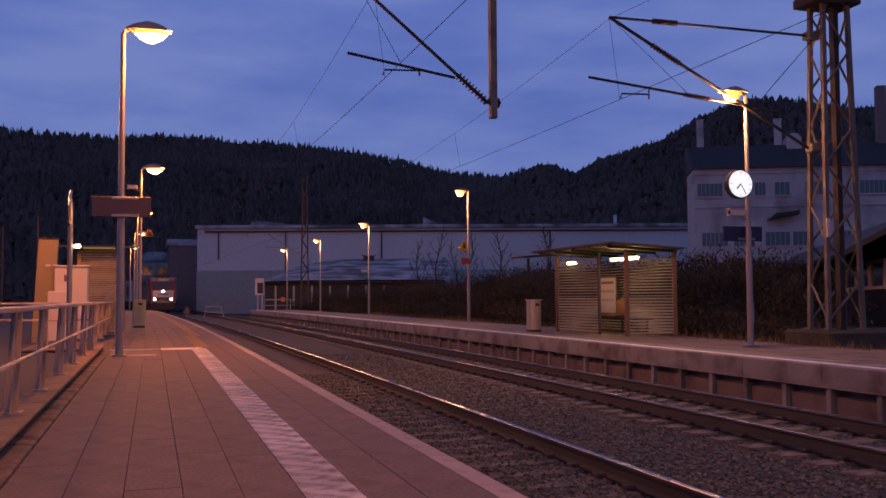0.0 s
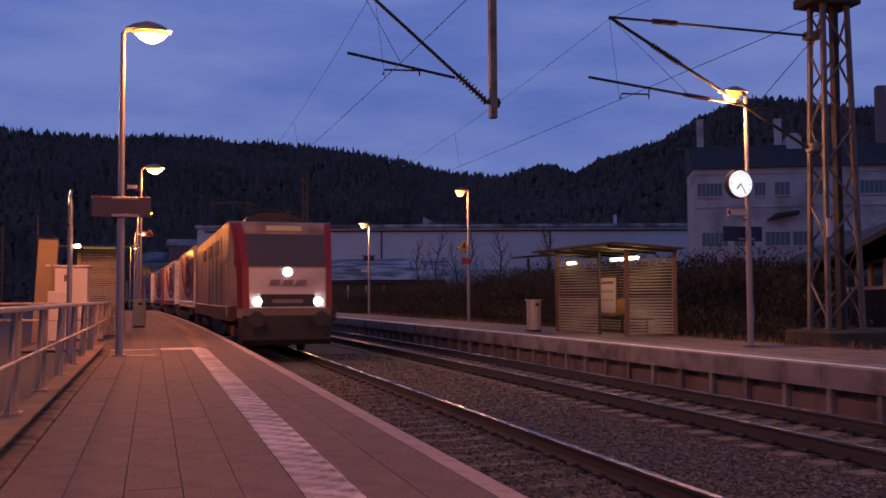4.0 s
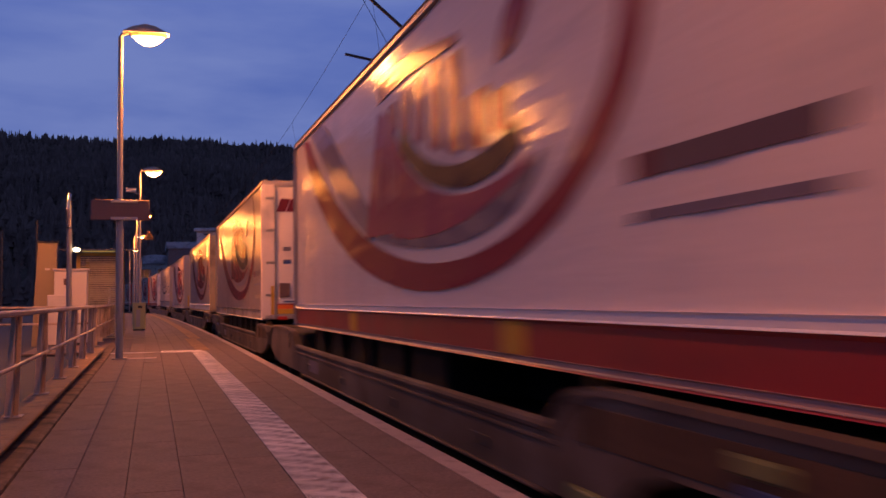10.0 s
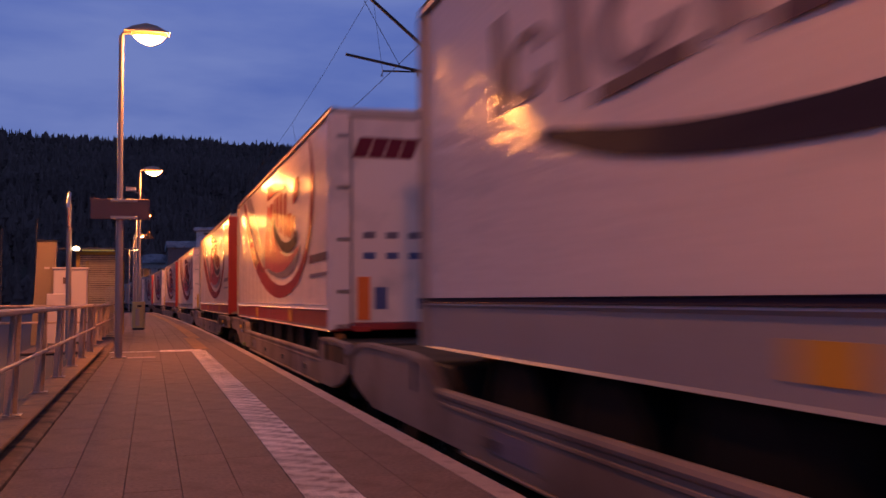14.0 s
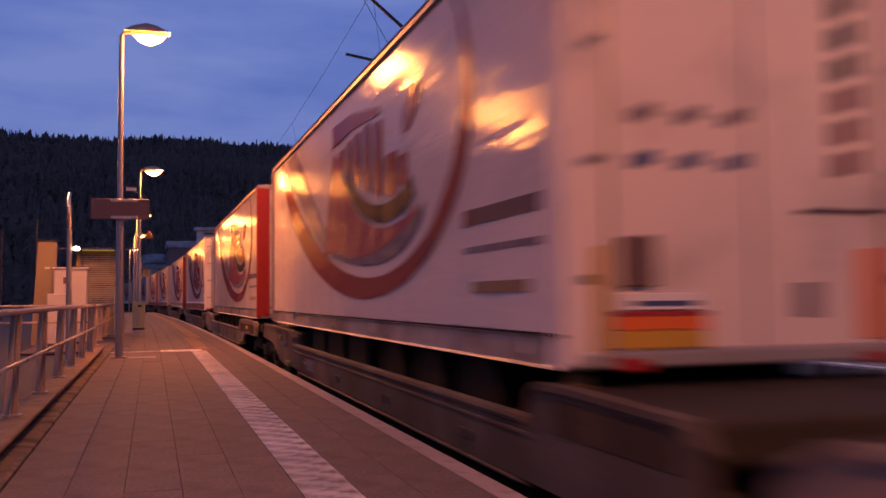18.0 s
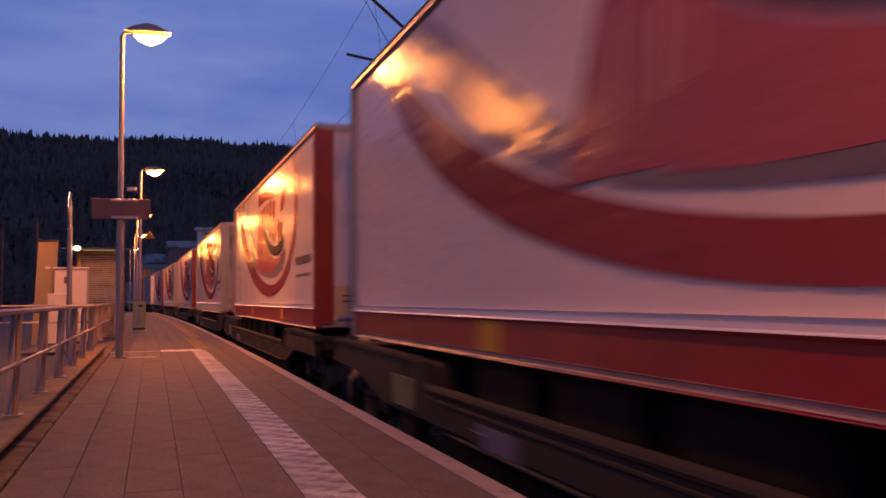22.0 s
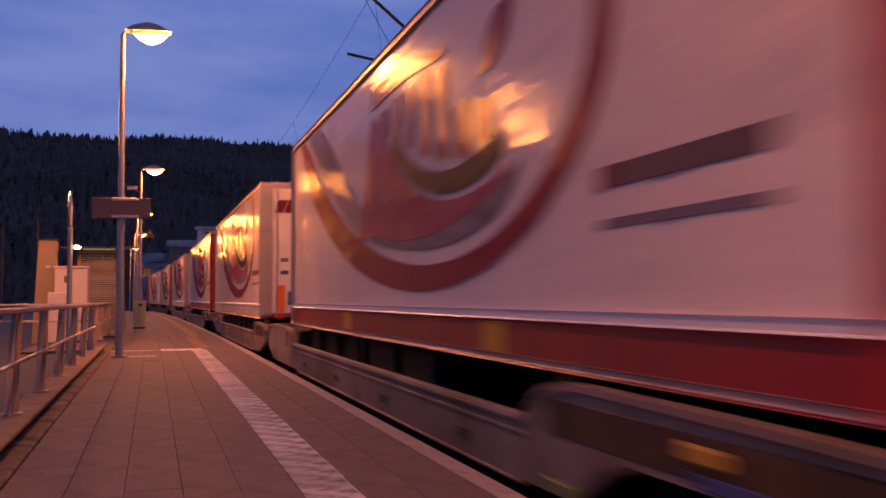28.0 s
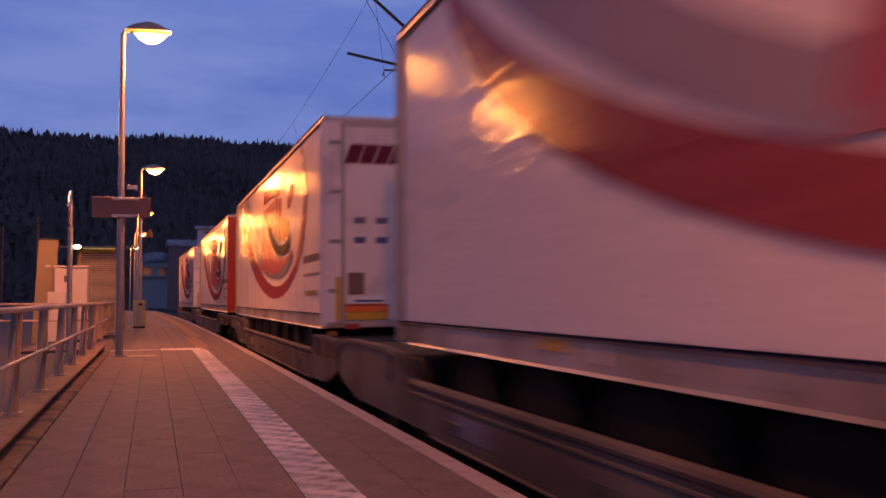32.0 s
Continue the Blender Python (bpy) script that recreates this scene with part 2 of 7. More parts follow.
M["logo_mauve"] = mat("logo_mauve", (0.34, 0.255, 0.27), 0.18, spec=0.028, vary=0.12, scale=2, bump=0.55, bump_scale=3.4, stretch=(1, 0.38, 1.9))
M["logo_faded"] = mat("faded_logo_red", (0.19, 0.05, 0.055), 0.22, spec=0.028, vary=0.2, scale=2, bump=0.55, bump_scale=3.4, stretch=(1, 0.38, 1.9))
M["maroon"] = mat("maroon_mark", (0.15, 0.028, 0.045), 0.45, spec=0.015, vary=0.1, bump=0)
M["word_grey"] = mat("dark_word_grey", (0.13, 0.095, 0.11), 0.45, spec=0.015, vary=0.1, bump=0.55, bump_scale=3.4, stretch=(1, 0.38, 1.9))
M["logo_dark"] = mat("logo_black", (0.034, 0.029, 0.046), 0.45, spec=0.015, vary=0.1, bump=0.55, bump_scale=3.4, stretch=(1, 0.38, 1.9))
M["logo_grey"] = mat("logo_grey", (0.19, 0.16, 0.19), 0.5, spec=0.02, vary=0.1, bump=0.55, bump_scale=3.4, stretch=(1, 0.38, 1.9))
M["band_red"] = mat("red_side_rail", (0.28, 0.020, 0.023), 0.4, vary=0.18, scale=3, dirt=(0.16, 0.03, 0.03), dirt_at=0.62)
M["band_white"] = mat("white_side_rail", (0.42, 0.35, 0.315), 0.45, vary=0.2, scale=2, dirt=(0.17, 0.115, 0.085), dirt_at=0.53)
M["band_cream"] = mat("cream_side_rail", (0.66, 0.58, 0.50), 0.4, vary=0.15, scale=3, dirt=(0.34, 0.28, 0.22), dirt_at=0.60)
M["band_grey"] = mat("grey_side_rail", (0.27, 0.25, 0.25), 0.45, vary=0.15, scale=3)
M["post_red"] = mat("red_corner_post", (0.36, 0.022, 0.018), 0.4, vary=0.12, scale=3)
M["top_rail"] = mat("aluminium_top_rail", (0.40, 0.34, 0.30), 0.45, 0.4, vary=0.15, scale=3)
M["face"] = mat("white_end_wall", (0.80, 0.66, 0.58), 0.42, vary=0.06, scale=2, dirt=(0.50, 0.43, 0.39), dirt_at=0.62, bump=0.08)
M["face_grey"] = mat("grimy_end_wall", (0.44, 0.38, 0.36), 0.5, vary=0.16, scale=2, dirt=(0.20, 0.17, 0.15), dirt_at=0.52, bump=0.08)
# ochre for painted parts, and for yellow light coloured onto walls and posts
M["ochre_and_light"] = mat("ochre_paint_and_light", (0.76, 0.50, 0.24), 0.5, vary=0.12, scale=2, dirt=(0.36, 0.22, 0.11), dirt_at=0.6, bump=0.08)
M["orange"] = mat("orange_board", (0.80, 0.16, 0.02), 0.4, vary=0.08)
M["blue_mark"] = mat("blue_mark", (0.05, 0.08, 0.22), 0.5, vary=0.1)
M["wagon_grey"] = mat("wagon_grey_paint", (0.135, 0.100, 0.080), 0.75, 0.0, spec=0.25, vary=0.35, scale=2, fine=25, dirt=(0.075, 0.05, 0.036), dirt_at=0.52)
M["wagon_dark"] = mat("wagon_grimy_paint", (0.036, 0.035, 0.027), 0.75, 0.0, spec=0.12, vary=0.35, scale=2, fine=25, dirt=(0.045, 0.034, 0.028), dirt_at=0.55)
M["hem"] = mat("white_hem", (0.80, 0.74, 0.70), 0.35, vary=0.08, scale=3, bump=0.1)
M["marker"] = mat("marker_yellow", (0.55, 0.27, 0.015), 0.5, vary=0.12)
M["wagon_beige"] = mat("wagon_beige_paint", (0.245, 0.182, 0.148), 0.7, 0.0, spec=0.3, vary=0.25, scale=2, fine=25, dirt=(0.14, 0.095, 0.07), dirt_at=0.56)
M["wagon_brown"] = mat("wagon_ochre_paint", (0.34, 0.16, 0.05), 0.7, 0.1, vary=0.3, scale=2, fine=25, dirt=(0.12, 0.07, 0.04), dirt_at=0.55)
# dark brown for the decks and cross plates at the wagon ends
M["wagon_end"] = mat("dark_wagon_end", (0.058, 0.044, 0.031), 0.8, spec=0.15, vary=0.4, scale=2, fine=25, dirt=(0.04, 0.03, 0.022), dirt_at=0.52)
M["rusty"] = mat("rust_stained_steel", (0.085, 0.050, 0.031), 0.8, spec=0.15, vary=0.5, scale=3, fine=25, dirt=(0.05, 0.034, 0.025), dirt_at=0.5)
M["pale_print"] = mat("pale_grey_print", (0.40, 0.33, 0.34), 0.4, spec=0.05, vary=0.3, scale=10, bump=0)
M["olive_print"] = mat("faded_olive_print", (0.29, 0.19, 0.115), 0.4, spec=0.05, vary=0.2, scale=4, bump=0)
M["brown_print"] = mat("brown_print", (0.30, 0.19, 0.12), 0.4, spec=0.05, vary=0.15, bump=0)
M["tyre"] = mat("tyre_rubber", (0.009, 0.009, 0.009), 0.8, spec=0.1, vary=0.2)
# one near-black tone for trailer undersides and pocket insides
M["under"] = mat("near_black_underframe", (0.012, 0.011, 0.010), 0.8, spec=0.1, vary=0.4, scale=4)
# yellow tube light put into the colour of the shelter frame
M["tube_lit_frame"] = mat("tube_lit_frame_yellow", (0.42, 0.28, 0.06), 0.55, vary=0.15, scale=4)
M["pale_slat"] = mat("pale_slat_paint", (0.50, 0.42, 0.30), 0.7, vary=0.2, scale=5, fine=30)
M["loco_side"] = mat("loco_silver_side", (0.27, 0.215, 0.185), 0.36, 0.0, spec=0.03, vary=0.12, scale=1.5, dirt=(0.13, 0.10, 0.09), dirt_at=0.6)
M["loco_front"] = mat("loco_white_front", (0.42, 0.38, 0.40), 0.38, vary=0.08, scale=2, dirt=(0.28, 0.25, 0.23), dirt_at=0.62)
M["loco_red"] = mat("loco_red", (0.15, 0.012, 0.014), 0.38, vary=0.12, scale=2)
M["loco_skirt"] = mat("loco_dark_red_skirt", (0.044, 0.016, 0.0135), 0.5, vary=0.2, scale=2)
M["loco_door"] = mat("loco_door_grey", (0.17, 0.13, 0.115), 0.3, spec=0.1, vary=0.12, scale=2)
M["loco_mark"] = mat("loco_dark_mark", (0.19, 0.12, 0.105), 0.4, spec=0.2, vary=0.2, scale=6)
M["windscreen"] = mat("dark_windscreen", (0.055, 0.06, 0.075), 0.08, vary=0.05, bump=0)
HEADLIGHT = glow("headlight", (1.0, 0.93, 0.85), 30)

# ---- mesh helpers ----


class Mesh:
    """Collects faces for one mesh; slot is the material index of what is added next."""

    def __init__(self):
        self.v, self.f, self.s, self.slot = [], [], [], 0

    def add(self, verts, faces):
        o = len(self.v)
        self.v += [tuple(p) for p in verts]
        self.f += [tuple(i + o for i in q) for q in faces]
        self.s += [self.slot] * len(faces)
        return self

    def box(self, x0, x1, y0, y1, z0, z1, c=0.0):
        if c <= 0:
            return self.add([(x, y, z) for x in (x0, x1) for y in (y0, y1) for z in (z0, z1)],
                            [(0, 1, 3, 2), (4, 6, 7, 5), (0, 4, 5, 1), (2, 3, 7, 6), (0, 2, 6, 4), (1, 5, 7, 3)])
        c = min(c, abs(x1 - x0) * 0.45, abs(y1 - y0) * 0.45, abs(z1 - z0) * 0.45)
        ring = lambda x0, x1, y0, y1, z, k: [(x0 + k, y0, z), (x1 - k, y0, z), (x1, y0 + k, z), (x1, y1 - k, z), (x1 - k, y1, z), (x0 + k, y1, z), (x0, y1 - k, z), (x0, y0 + k, z)]
        rows = [ring(x0 + c, x1 - c, y0 + c, y1 - c, z0, c * 0.4), ring(x0, x1, y0, y1, z0 + c, c), ring(x0, x1, y0, y1, z1 - c, c), ring(x0 + c, x1 - c, y0 + c, y1 - c, z1, c * 0.4)]
        vs = [p for r in rows for p in r]
        fs = [(i * 8 + j, i * 8 + (j + 1) % 8, i * 8 + 8 + (j + 1) % 8, i * 8 + 8 + j) for i in range(3) for j in range(8)]
        return self.add(vs, fs + [tuple(reversed(range(8))), tuple(range(24, 32))])

    def tube(self, points, r, n=8, r2=None, caps=True):
        pts = [Vector(p) for p in points]
        rows = []
        for i, p in enumerate(pts):
            t = (pts[min(i + 1, len(pts) - 1)] - pts[max(i - 1, 0)]).normalized()
            a = t.orthogonal().normalized() if abs(t.z) > 0.95 else t.cross(Vector((0, 0, 1))).normalized()
            b = t.cross(a)
            k = r if r2 is None else r + (r2 - r) * i / (len(pts) - 1)
            rows.append([p + k * (math.cos(2 * math.pi * j / n) * a + math.sin(2 * math.pi * j / n) * b) for j in range(n)])
        fs = [(i * n + j, i * n + (j + 1) % n, (i + 1) * n + (j + 1) % n, (i + 1) * n + j) for i in range(len(pts) - 1) for j in range(n)]
        if caps:
            fs += [tuple(reversed(range(n))), tuple(range((len(pts) - 1) * n, len(pts) * n))]
        return self.add([p for row in rows for p in row], fs)

    def lathe(self, profile, x=0, y=0, n=16):
        """profile: (radius, z) from bottom to top, turned about the upright axis at x, y."""
        vs = [(x + r * math.cos(2 * math.pi * j / n), y + r * math.sin(2 * math.pi * j / n), z) for r, z in profile for j in range(n)]
        fs = [(i * n + j, i * n + (j + 1) % n, (i + 1) * n + (j + 1) % n, (i + 1) * n + j) for i in range(len(profile) - 1) for j in range(n)]
        return self.add(vs, fs + [tuple(reversed(range(n))), tuple(range((len(profile) - 1) * n, len(profile) * n))])

    def wheel(self, x, y, z, r, w, n=24):
        """A disc on an axle across the track."""
        prof = [(r * 0.25, 0), (r * 0.85, 0.0), (r * 0.87, -0.02), (r, -0.02), (r, w), (r * 0.87, w), (r * 0.85, w * 0.7), (r * 0.25, w * 0.8)]
        vs = [(x + a, y + q * math.cos(2 * math.pi * j / n), z + q * math.sin(2 * math.pi * j / n)) for q, a in prof for j in range(n)]
        fs = [(i * n + j, i * n + (j + 1) % n, (i + 1) * n + (j + 1) % n, (i + 1) * n + j) for i in range(len(prof) - 1) for j in range(n)]
        return self.add(vs, fs + [tuple(range(n)), tuple(reversed(range((len(prof) - 1) * n, len(prof) * n)))])

    def prism(self, poly, lo, hi, axis="x"):
        """A flat outline pushed from lo to hi along an axis; poly in the other two axes."""
        put = {"x": lambda a, b, c: (c, a, b), "y": lambda a, b, c: (a, c, b), "z": lambda a, b, c: (a, b, c)}[axis]
        n = len(poly)
        vs = [put(a, b, lo) for a, b in poly] + [put(a, b, hi) for a, b in poly]
        return self.add(vs, [(i, (i + 1) % n, n + (i + 1) % n, n + i) for i in range(n)] + [tuple(reversed(range(n))), tuple(range(n, 2 * n))])

    def sweep(self, profile, ys, x=0.0):
        """A closed outline (x, z) drawn along the bend of the track."""
        n = len(profile)
        vs = [(x + a + bend(y), y, b) for y in ys for a, b in profile]
        fs = [(i * n + j, (i + 1) * n + j, (i + 1) * n + (j + 1) % n, i * n + (j + 1) % n) for i in range(len(ys) - 1) for j in range(n)]
        return self.add(vs, fs + [tuple(range(n)), tuple(reversed(range((len(ys) - 1) * n, len(ys) * n)))])

    def strip(self, top, bottom, x, t=0.006):
        """A thin flat figure on a side wall, between two lines of (y, z)."""
        n = len(top)
        vs = [(x, *p) for p in top] + [(x, *p) for p in bottom] + [(x - t, *p) for p in top] + [(x - t, *p) for p in bottom]
        fs = []
        for i in range(n - 1):
            fs += [(2 * n + i, 2 * n + i + 1, 3 * n + i + 1, 3 * n + i), (i, n + i, n + i + 1, i + 1), (i, i + 1, 2 * n + i + 1, 2 * n + i), (n + i + 1, n + i, 3 * n + i, 3 * n + i + 1)]
        fs += [(0, 2 * n, 3 * n, n), (n - 1, 2 * n - 1, 4 * n - 1, 3 * n - 1)]
        return self.add(vs, fs)

    def data(self, name, mats, smooth=False):
        me = bpy.data.meshes.new(name)
        me.from_pydata(self.v, [], self.f)
        for m in mats if isinstance(mats, (list, tuple)) else [mats]:
            me.materials.append(m)
        me.polygons.foreach_set("material_index", self.s)
        bm = bmesh.new()
        bm.from_mesh(me)
        if len(bm.faces) < 60000:
            bmesh.ops.recalc_face_normals(bm, faces=bm.faces)
        bm.to_mesh(me)
        bm.free()
        if smooth:
            me.polygons.foreach_set("use_smooth", [True] * len(me.polygons))
            me.set_sharp_from_angle(angle=radians(35))
        return me


def thing(name, label, category, group="", at=None, kind=""):
    ob = new(name)
    ob.empty_display_size = 0.2
    if at is not None:
        ob.matrix_basis = at
    return tagged(ob, label, category, group, kind)


def part(name, mesh, material, parent, label="", smooth=False):
    ob = new(name, mesh.data(name, material, smooth) if isinstance(mesh, Mesh) else mesh)
    ob.parent = parent
    return tagged(ob, label)


def solo(name, mesh, material, label, category, group="", at=None, kind="", smooth=False):
    ob = new(name, mesh.data(name, material, smooth))
    if at is not None:
        ob.matrix_basis = at
    return tagged(ob, label, category, group, kind)


def span(a, b, step):
    n = max(1, round((b - a) / step))
    return [a + (b - a) * i / n for i in range(n + 1)]


# ---- ground and tracks ----
g = Mesh()
xs, ys = [-2500, -200, -30, 0, 30, 200, 2500], [-2500, -300, -50, 0, 50, 120, 300, 2500]
g.add([(x, y, -0.98) for y in ys for x in xs], [(j * 7 + i, j * 7 + i + 1, j * 7 + i + 8, j * 7 + i + 7) for j in range(7) for i in range(6)])
solo("ground", g, M["earth"], "dark bare earth around the railway station", "ground", kind="structure")

bed = Mesh().sweep([(1.75, -1.0), (9.75, -1.0), (9.75, -0.80), (9.2, -0.765), (6.8, -0.765), (5.8, -0.80), (4.9, -0.765), (2.3, -0.765), (1.75, -0.80)], span(-120, 15, 15) + span(18, 330, 6))
solo("ballast", bed, M["ballast"], "grey-brown ballast bed under the two tracks", "ballast", kind="structure")

RAIL_FOOT = [(-0.075, -0.172), (0.075, -0.172), (0.075, -0.160), (0.012, -0.140), (0.009, -0.045), (0.036, -0.034), (0.036, -0.006), (-0.036, -0.006), (-0.036, -0.034), (-0.009, -0.045), (-0.012, -0.140), (-0.075, -0.160)]
RAIL_HEAD = [(-0.034, -0.006), (0.034, -0.006), (0.030, 0.0), (-0.030, 0.0)]
SLEEPER = Mesh().prism([(-1.3, -0.36), (1.3, -0.36), (1.27, -0.19), (0.55, -0.19), (0.42, -0.215), (-0.42, -0.215), (-0.55, -0.19), (-1.27, -0.19)], -0.13, 0.13, "y").data("sleeper", M["sleeper"])
CLIP = Mesh()
for sx in (-0.7525, 0.7525):
    CLIP.box(sx - 0.15, sx - 0.05, -0.07, 0.07, -0.185, -0.14, 0.01).box(sx + 0.05, sx + 0.15, -0.07, 0.07, -0.185, -0.14, 0.01)
CLIP = CLIP.data("rail_clips", M["rust"])
tracks = []
for centre, what in ((NEAR, "near platform track"), (FAR, "track along the opposite platform")):
    tr = thing("railway_track", "railway track with rusty rails on concrete sleepers, " + what, "railway track", "tracks", kind="structure")
    tracks.append(tr)
    for side in (-0.7525, 0.7525):
        ys = span(-100, 15, 23) + span(18, 330, 5)
        m = Mesh().sweep([(a, b + RAIL) for a, b in RAIL_FOOT], ys, centre + side)
        m.slot = 1
        m.sweep([(a, b + RAIL) for a, b in RAIL_HEAD], ys, centre + side)
        part("rail", m, [M["rust"], M["polish"]], tr, "rusty rail with a bright worn head")

# ---- near platform ----
LEFT = -0.95
near_pf = thing("platform", "paved station platform with a pale tactile strip and light edge stones", "platform", kind="structure")
YS = span(-14, 14, 7) + span(16, 88, 4)
part("platform_base", Mesh().sweep([(LEFT - 0.3, -1.0), (EDGE - 0.06, -1.0), (EDGE - 0.06, -0.035), (LEFT - 0.3, -0.035)], YS), M["joint"], near_pf, "dark bedding under the slabs")
part("platform_wall", Mesh().sweep([(EDGE - 0.055, -0.98), (EDGE - 0.02, -0.98), (EDGE - 0.02, -0.2), (EDGE - 0.055, -0.2)], YS), M["concrete_dark"], near_pf)
kerb = thing("kerb", "raised concrete kerb along the platform railing", "kerb", kind="structure")
for y in span(-4, 20.3, 1.0)[:-1]:
    part("kerb_stone", Mesh().box(LEFT - 0.25, LEFT + 0.04, y + 0.003, y + 24.3 / 24 - 0.003, 0.092, 0.127, 0.010), M["kerb"], kerb)
# near-black colour deepens the shade below the overhanging stones
part("kerb_base", Mesh().box(LEFT - 0.24, LEFT - 0.02, -4, 20.3, -0.1, 0.091), M["dark"], kerb, "recessed kerb base, darkened for the shade under the stones")

# ---- opposite platform ----
far_pf = thing("opposite_platform", "opposite platform with overhanging concrete edge on short piers", "platform", kind="structure")
YF = span(-14, 14, 7) + span(16, 84, 4)
part("platform_slab", Mesh().sweep([(EDGE_FAR + 0.9, -0.02), (EDGE_FAR + 0.9, -0.3), (13.6, -0.3), (13.6, -0.02)], YF), M["paving"], far_pf, "dark worn platform paving")
part("edge_line", Mesh().sweep([(EDGE_FAR + 0.22, -0.02), (EDGE_FAR + 0.40, -0.02), (EDGE_FAR + 0.40, 0.005), (EDGE_FAR + 0.22, 0.005)], YF), M["line"], far_pf, "worn white safety line")
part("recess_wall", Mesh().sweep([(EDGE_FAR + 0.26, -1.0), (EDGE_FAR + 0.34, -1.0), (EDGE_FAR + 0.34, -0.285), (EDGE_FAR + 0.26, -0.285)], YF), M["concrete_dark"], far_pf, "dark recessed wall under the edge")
part("infill_panel", Mesh().sweep([(EDGE_FAR + 0.15, -0.75), (EDGE_FAR + 0.24, -0.75), (EDGE_FAR + 0.24, -0.47), (EDGE_FAR + 0.15, -0.485)], YF), M["infill"], far_pf, "reddish brown infill between the piers")
part("under_beam", Mesh().sweep([(EDGE_FAR + 0.02, -0.345), (EDGE_FAR + 0.2, -0.345), (EDGE_FAR + 0.2, -0.292), (EDGE_FAR + 0.02, -0.292)], YF), M["concrete"], far_pf, "narrow beam under the edge slabs")
part("pier_sill", Mesh().sweep([(EDGE_FAR + 0.05, -1.0), (EDGE_FAR + 0.258, -1.0), (EDGE_FAR + 0.258, -0.72), (EDGE_FAR + 0.05, -0.735)], YF), M["concrete"], far_pf, "low concrete sill between the piers")
EDGE_Y = span(-8, 83, 2.0)
for a, b in zip(EDGE_Y, EDGE_Y[1:]):
    part("edge_slab", Mesh().sweep([(0, -0.29), (0, -0.012), (0.012, 0), (0.9, 0), (0.9, -0.29)], [a + 0.006, b - 0.006], EDGE_FAR), M["concrete"], far_pf)
y = 3.45
while y < 82:
    part("pier", Mesh().box(EDGE_FAR + 0.07 + bend(y), EDGE_FAR + 0.26 + bend(y), y - 0.055, y + 0.055, -0.98, -0.285, 0.01), M["concrete"], far_pf)
    y += 1.035

# ---- posts and lamps ----
BOWL = glow("sodium_bowl", (1.0, 0.36, 0.07), 1.6)
CORE = glow("sodium_core", (1.0, 0.62, 0.30), 16.0)


def street_lamp(x, y, h, watts, facing, label, arm=0.35, light=True, colour=SODIUM, slim=1.0, size=1.0):
    """A tapered post with a short arm and a flat lantern whose glowing bowl hangs below."""
    ob = thing("platform_lamp", label, "lamp post", "platform lamps", pose(x, y, 0))
    part("base_plate", Mesh().box(-0.13, 0.13, -0.13, 0.13, 0, 0.02, 0.004), M["pole"], ob)
    part("post", Mesh().lathe([(0.085 * slim, 0), (0.083 * slim, h * 0.45), (0.07 * slim, h * 0.46), (0.055 * slim, h - 0.12), (0.05 * slim, h - 0.06)], n=14), M["pole"], ob, smooth=True)
    part("access_door", Mesh().box(-0.035, 0.035, -0.092, -0.08, 0.5, 0.85, 0.004), M["pole"], ob)
    s = facing
    part("arm", Mesh().tube([(0, 0, h - 0.1), (0.03 * s, 0, h - 0.02), (arm * 0.5 * s, 0, h + 0.03), (arm * s, 0, h + 0.03)], 0.035, 8), M["pole"], ob, smooth=True)
    head = Mesh()
    u0, u1 = 0.1 * size, 0.85 * size
    prof = [(u0 - 0.06, -0.02), (u0 + 0.1 * size, 0.10 * size), (u0 + 0.34 * size, 0.165 * size), (u1 - 0.22 * size, 0.13 * size), (u1 + 0.03, 0.0)]
    n = len(prof)
    vs = []
    for wy in (-0.16, -0.11, 0.11, 0.16):
        d = 1.0 if abs(wy) < 0.12 else 0.35
        vs += [(s * a, wy, h + 0.02 + b * d) for a, b in prof]
    fs = [(r * n + i, r * n + i + 1, r * n + n + i + 1, r * n + n + i) for r in range(3) for i in range(n - 1)]
    fs += [(0, n, 2 * n, 3 * n), (n - 1, 4 * n - 1, 3 * n - 1, 2 * n - 1), tuple(range(n)), tuple(reversed(range(3 * n, 4 * n))), (0, 3 * n, 4 * n - 1, n - 1)]
    head.add(vs, fs)
    part("lantern_hood", head, M["pole"], ob, "flat grey lantern hood")
    bowl = Mesh()
    rows = [(0.03, 1.0), (-0.045, 0.86), (-0.15, 0.56), (-0.21, 0.20)]
    nb = 16
    bowl.add([(s * size * (0.50 + 0.35 * k * math.cos(2 * math.pi * j / nb)), 0.14 * k * math.sin(2 * math.pi * j / nb), h + z) for z, k in rows for j in range(nb)],
             [(i * nb + j, i * nb + (j + 1) % nb, i * nb + nb + (j + 1) % nb, i * nb + nb + j) for i in range(3) for j in range(nb)] + [tuple(range(48, 64)), tuple(reversed(range(16)))])
    bowl.s = [0] * (2 * nb if size < 1 else nb) + [1] * (nb + 1 if size < 1 else 2 * nb + 1) + [0]
    part("lantern_bowl", bowl, [BOWL, CORE], ob, "glowing orange sodium bowl", smooth=True)
    if light:
        lamp_light(x + s * 0.72 * (size if size == 1 else 0.8), y, h - 0.32, watts, colour)
    return ob


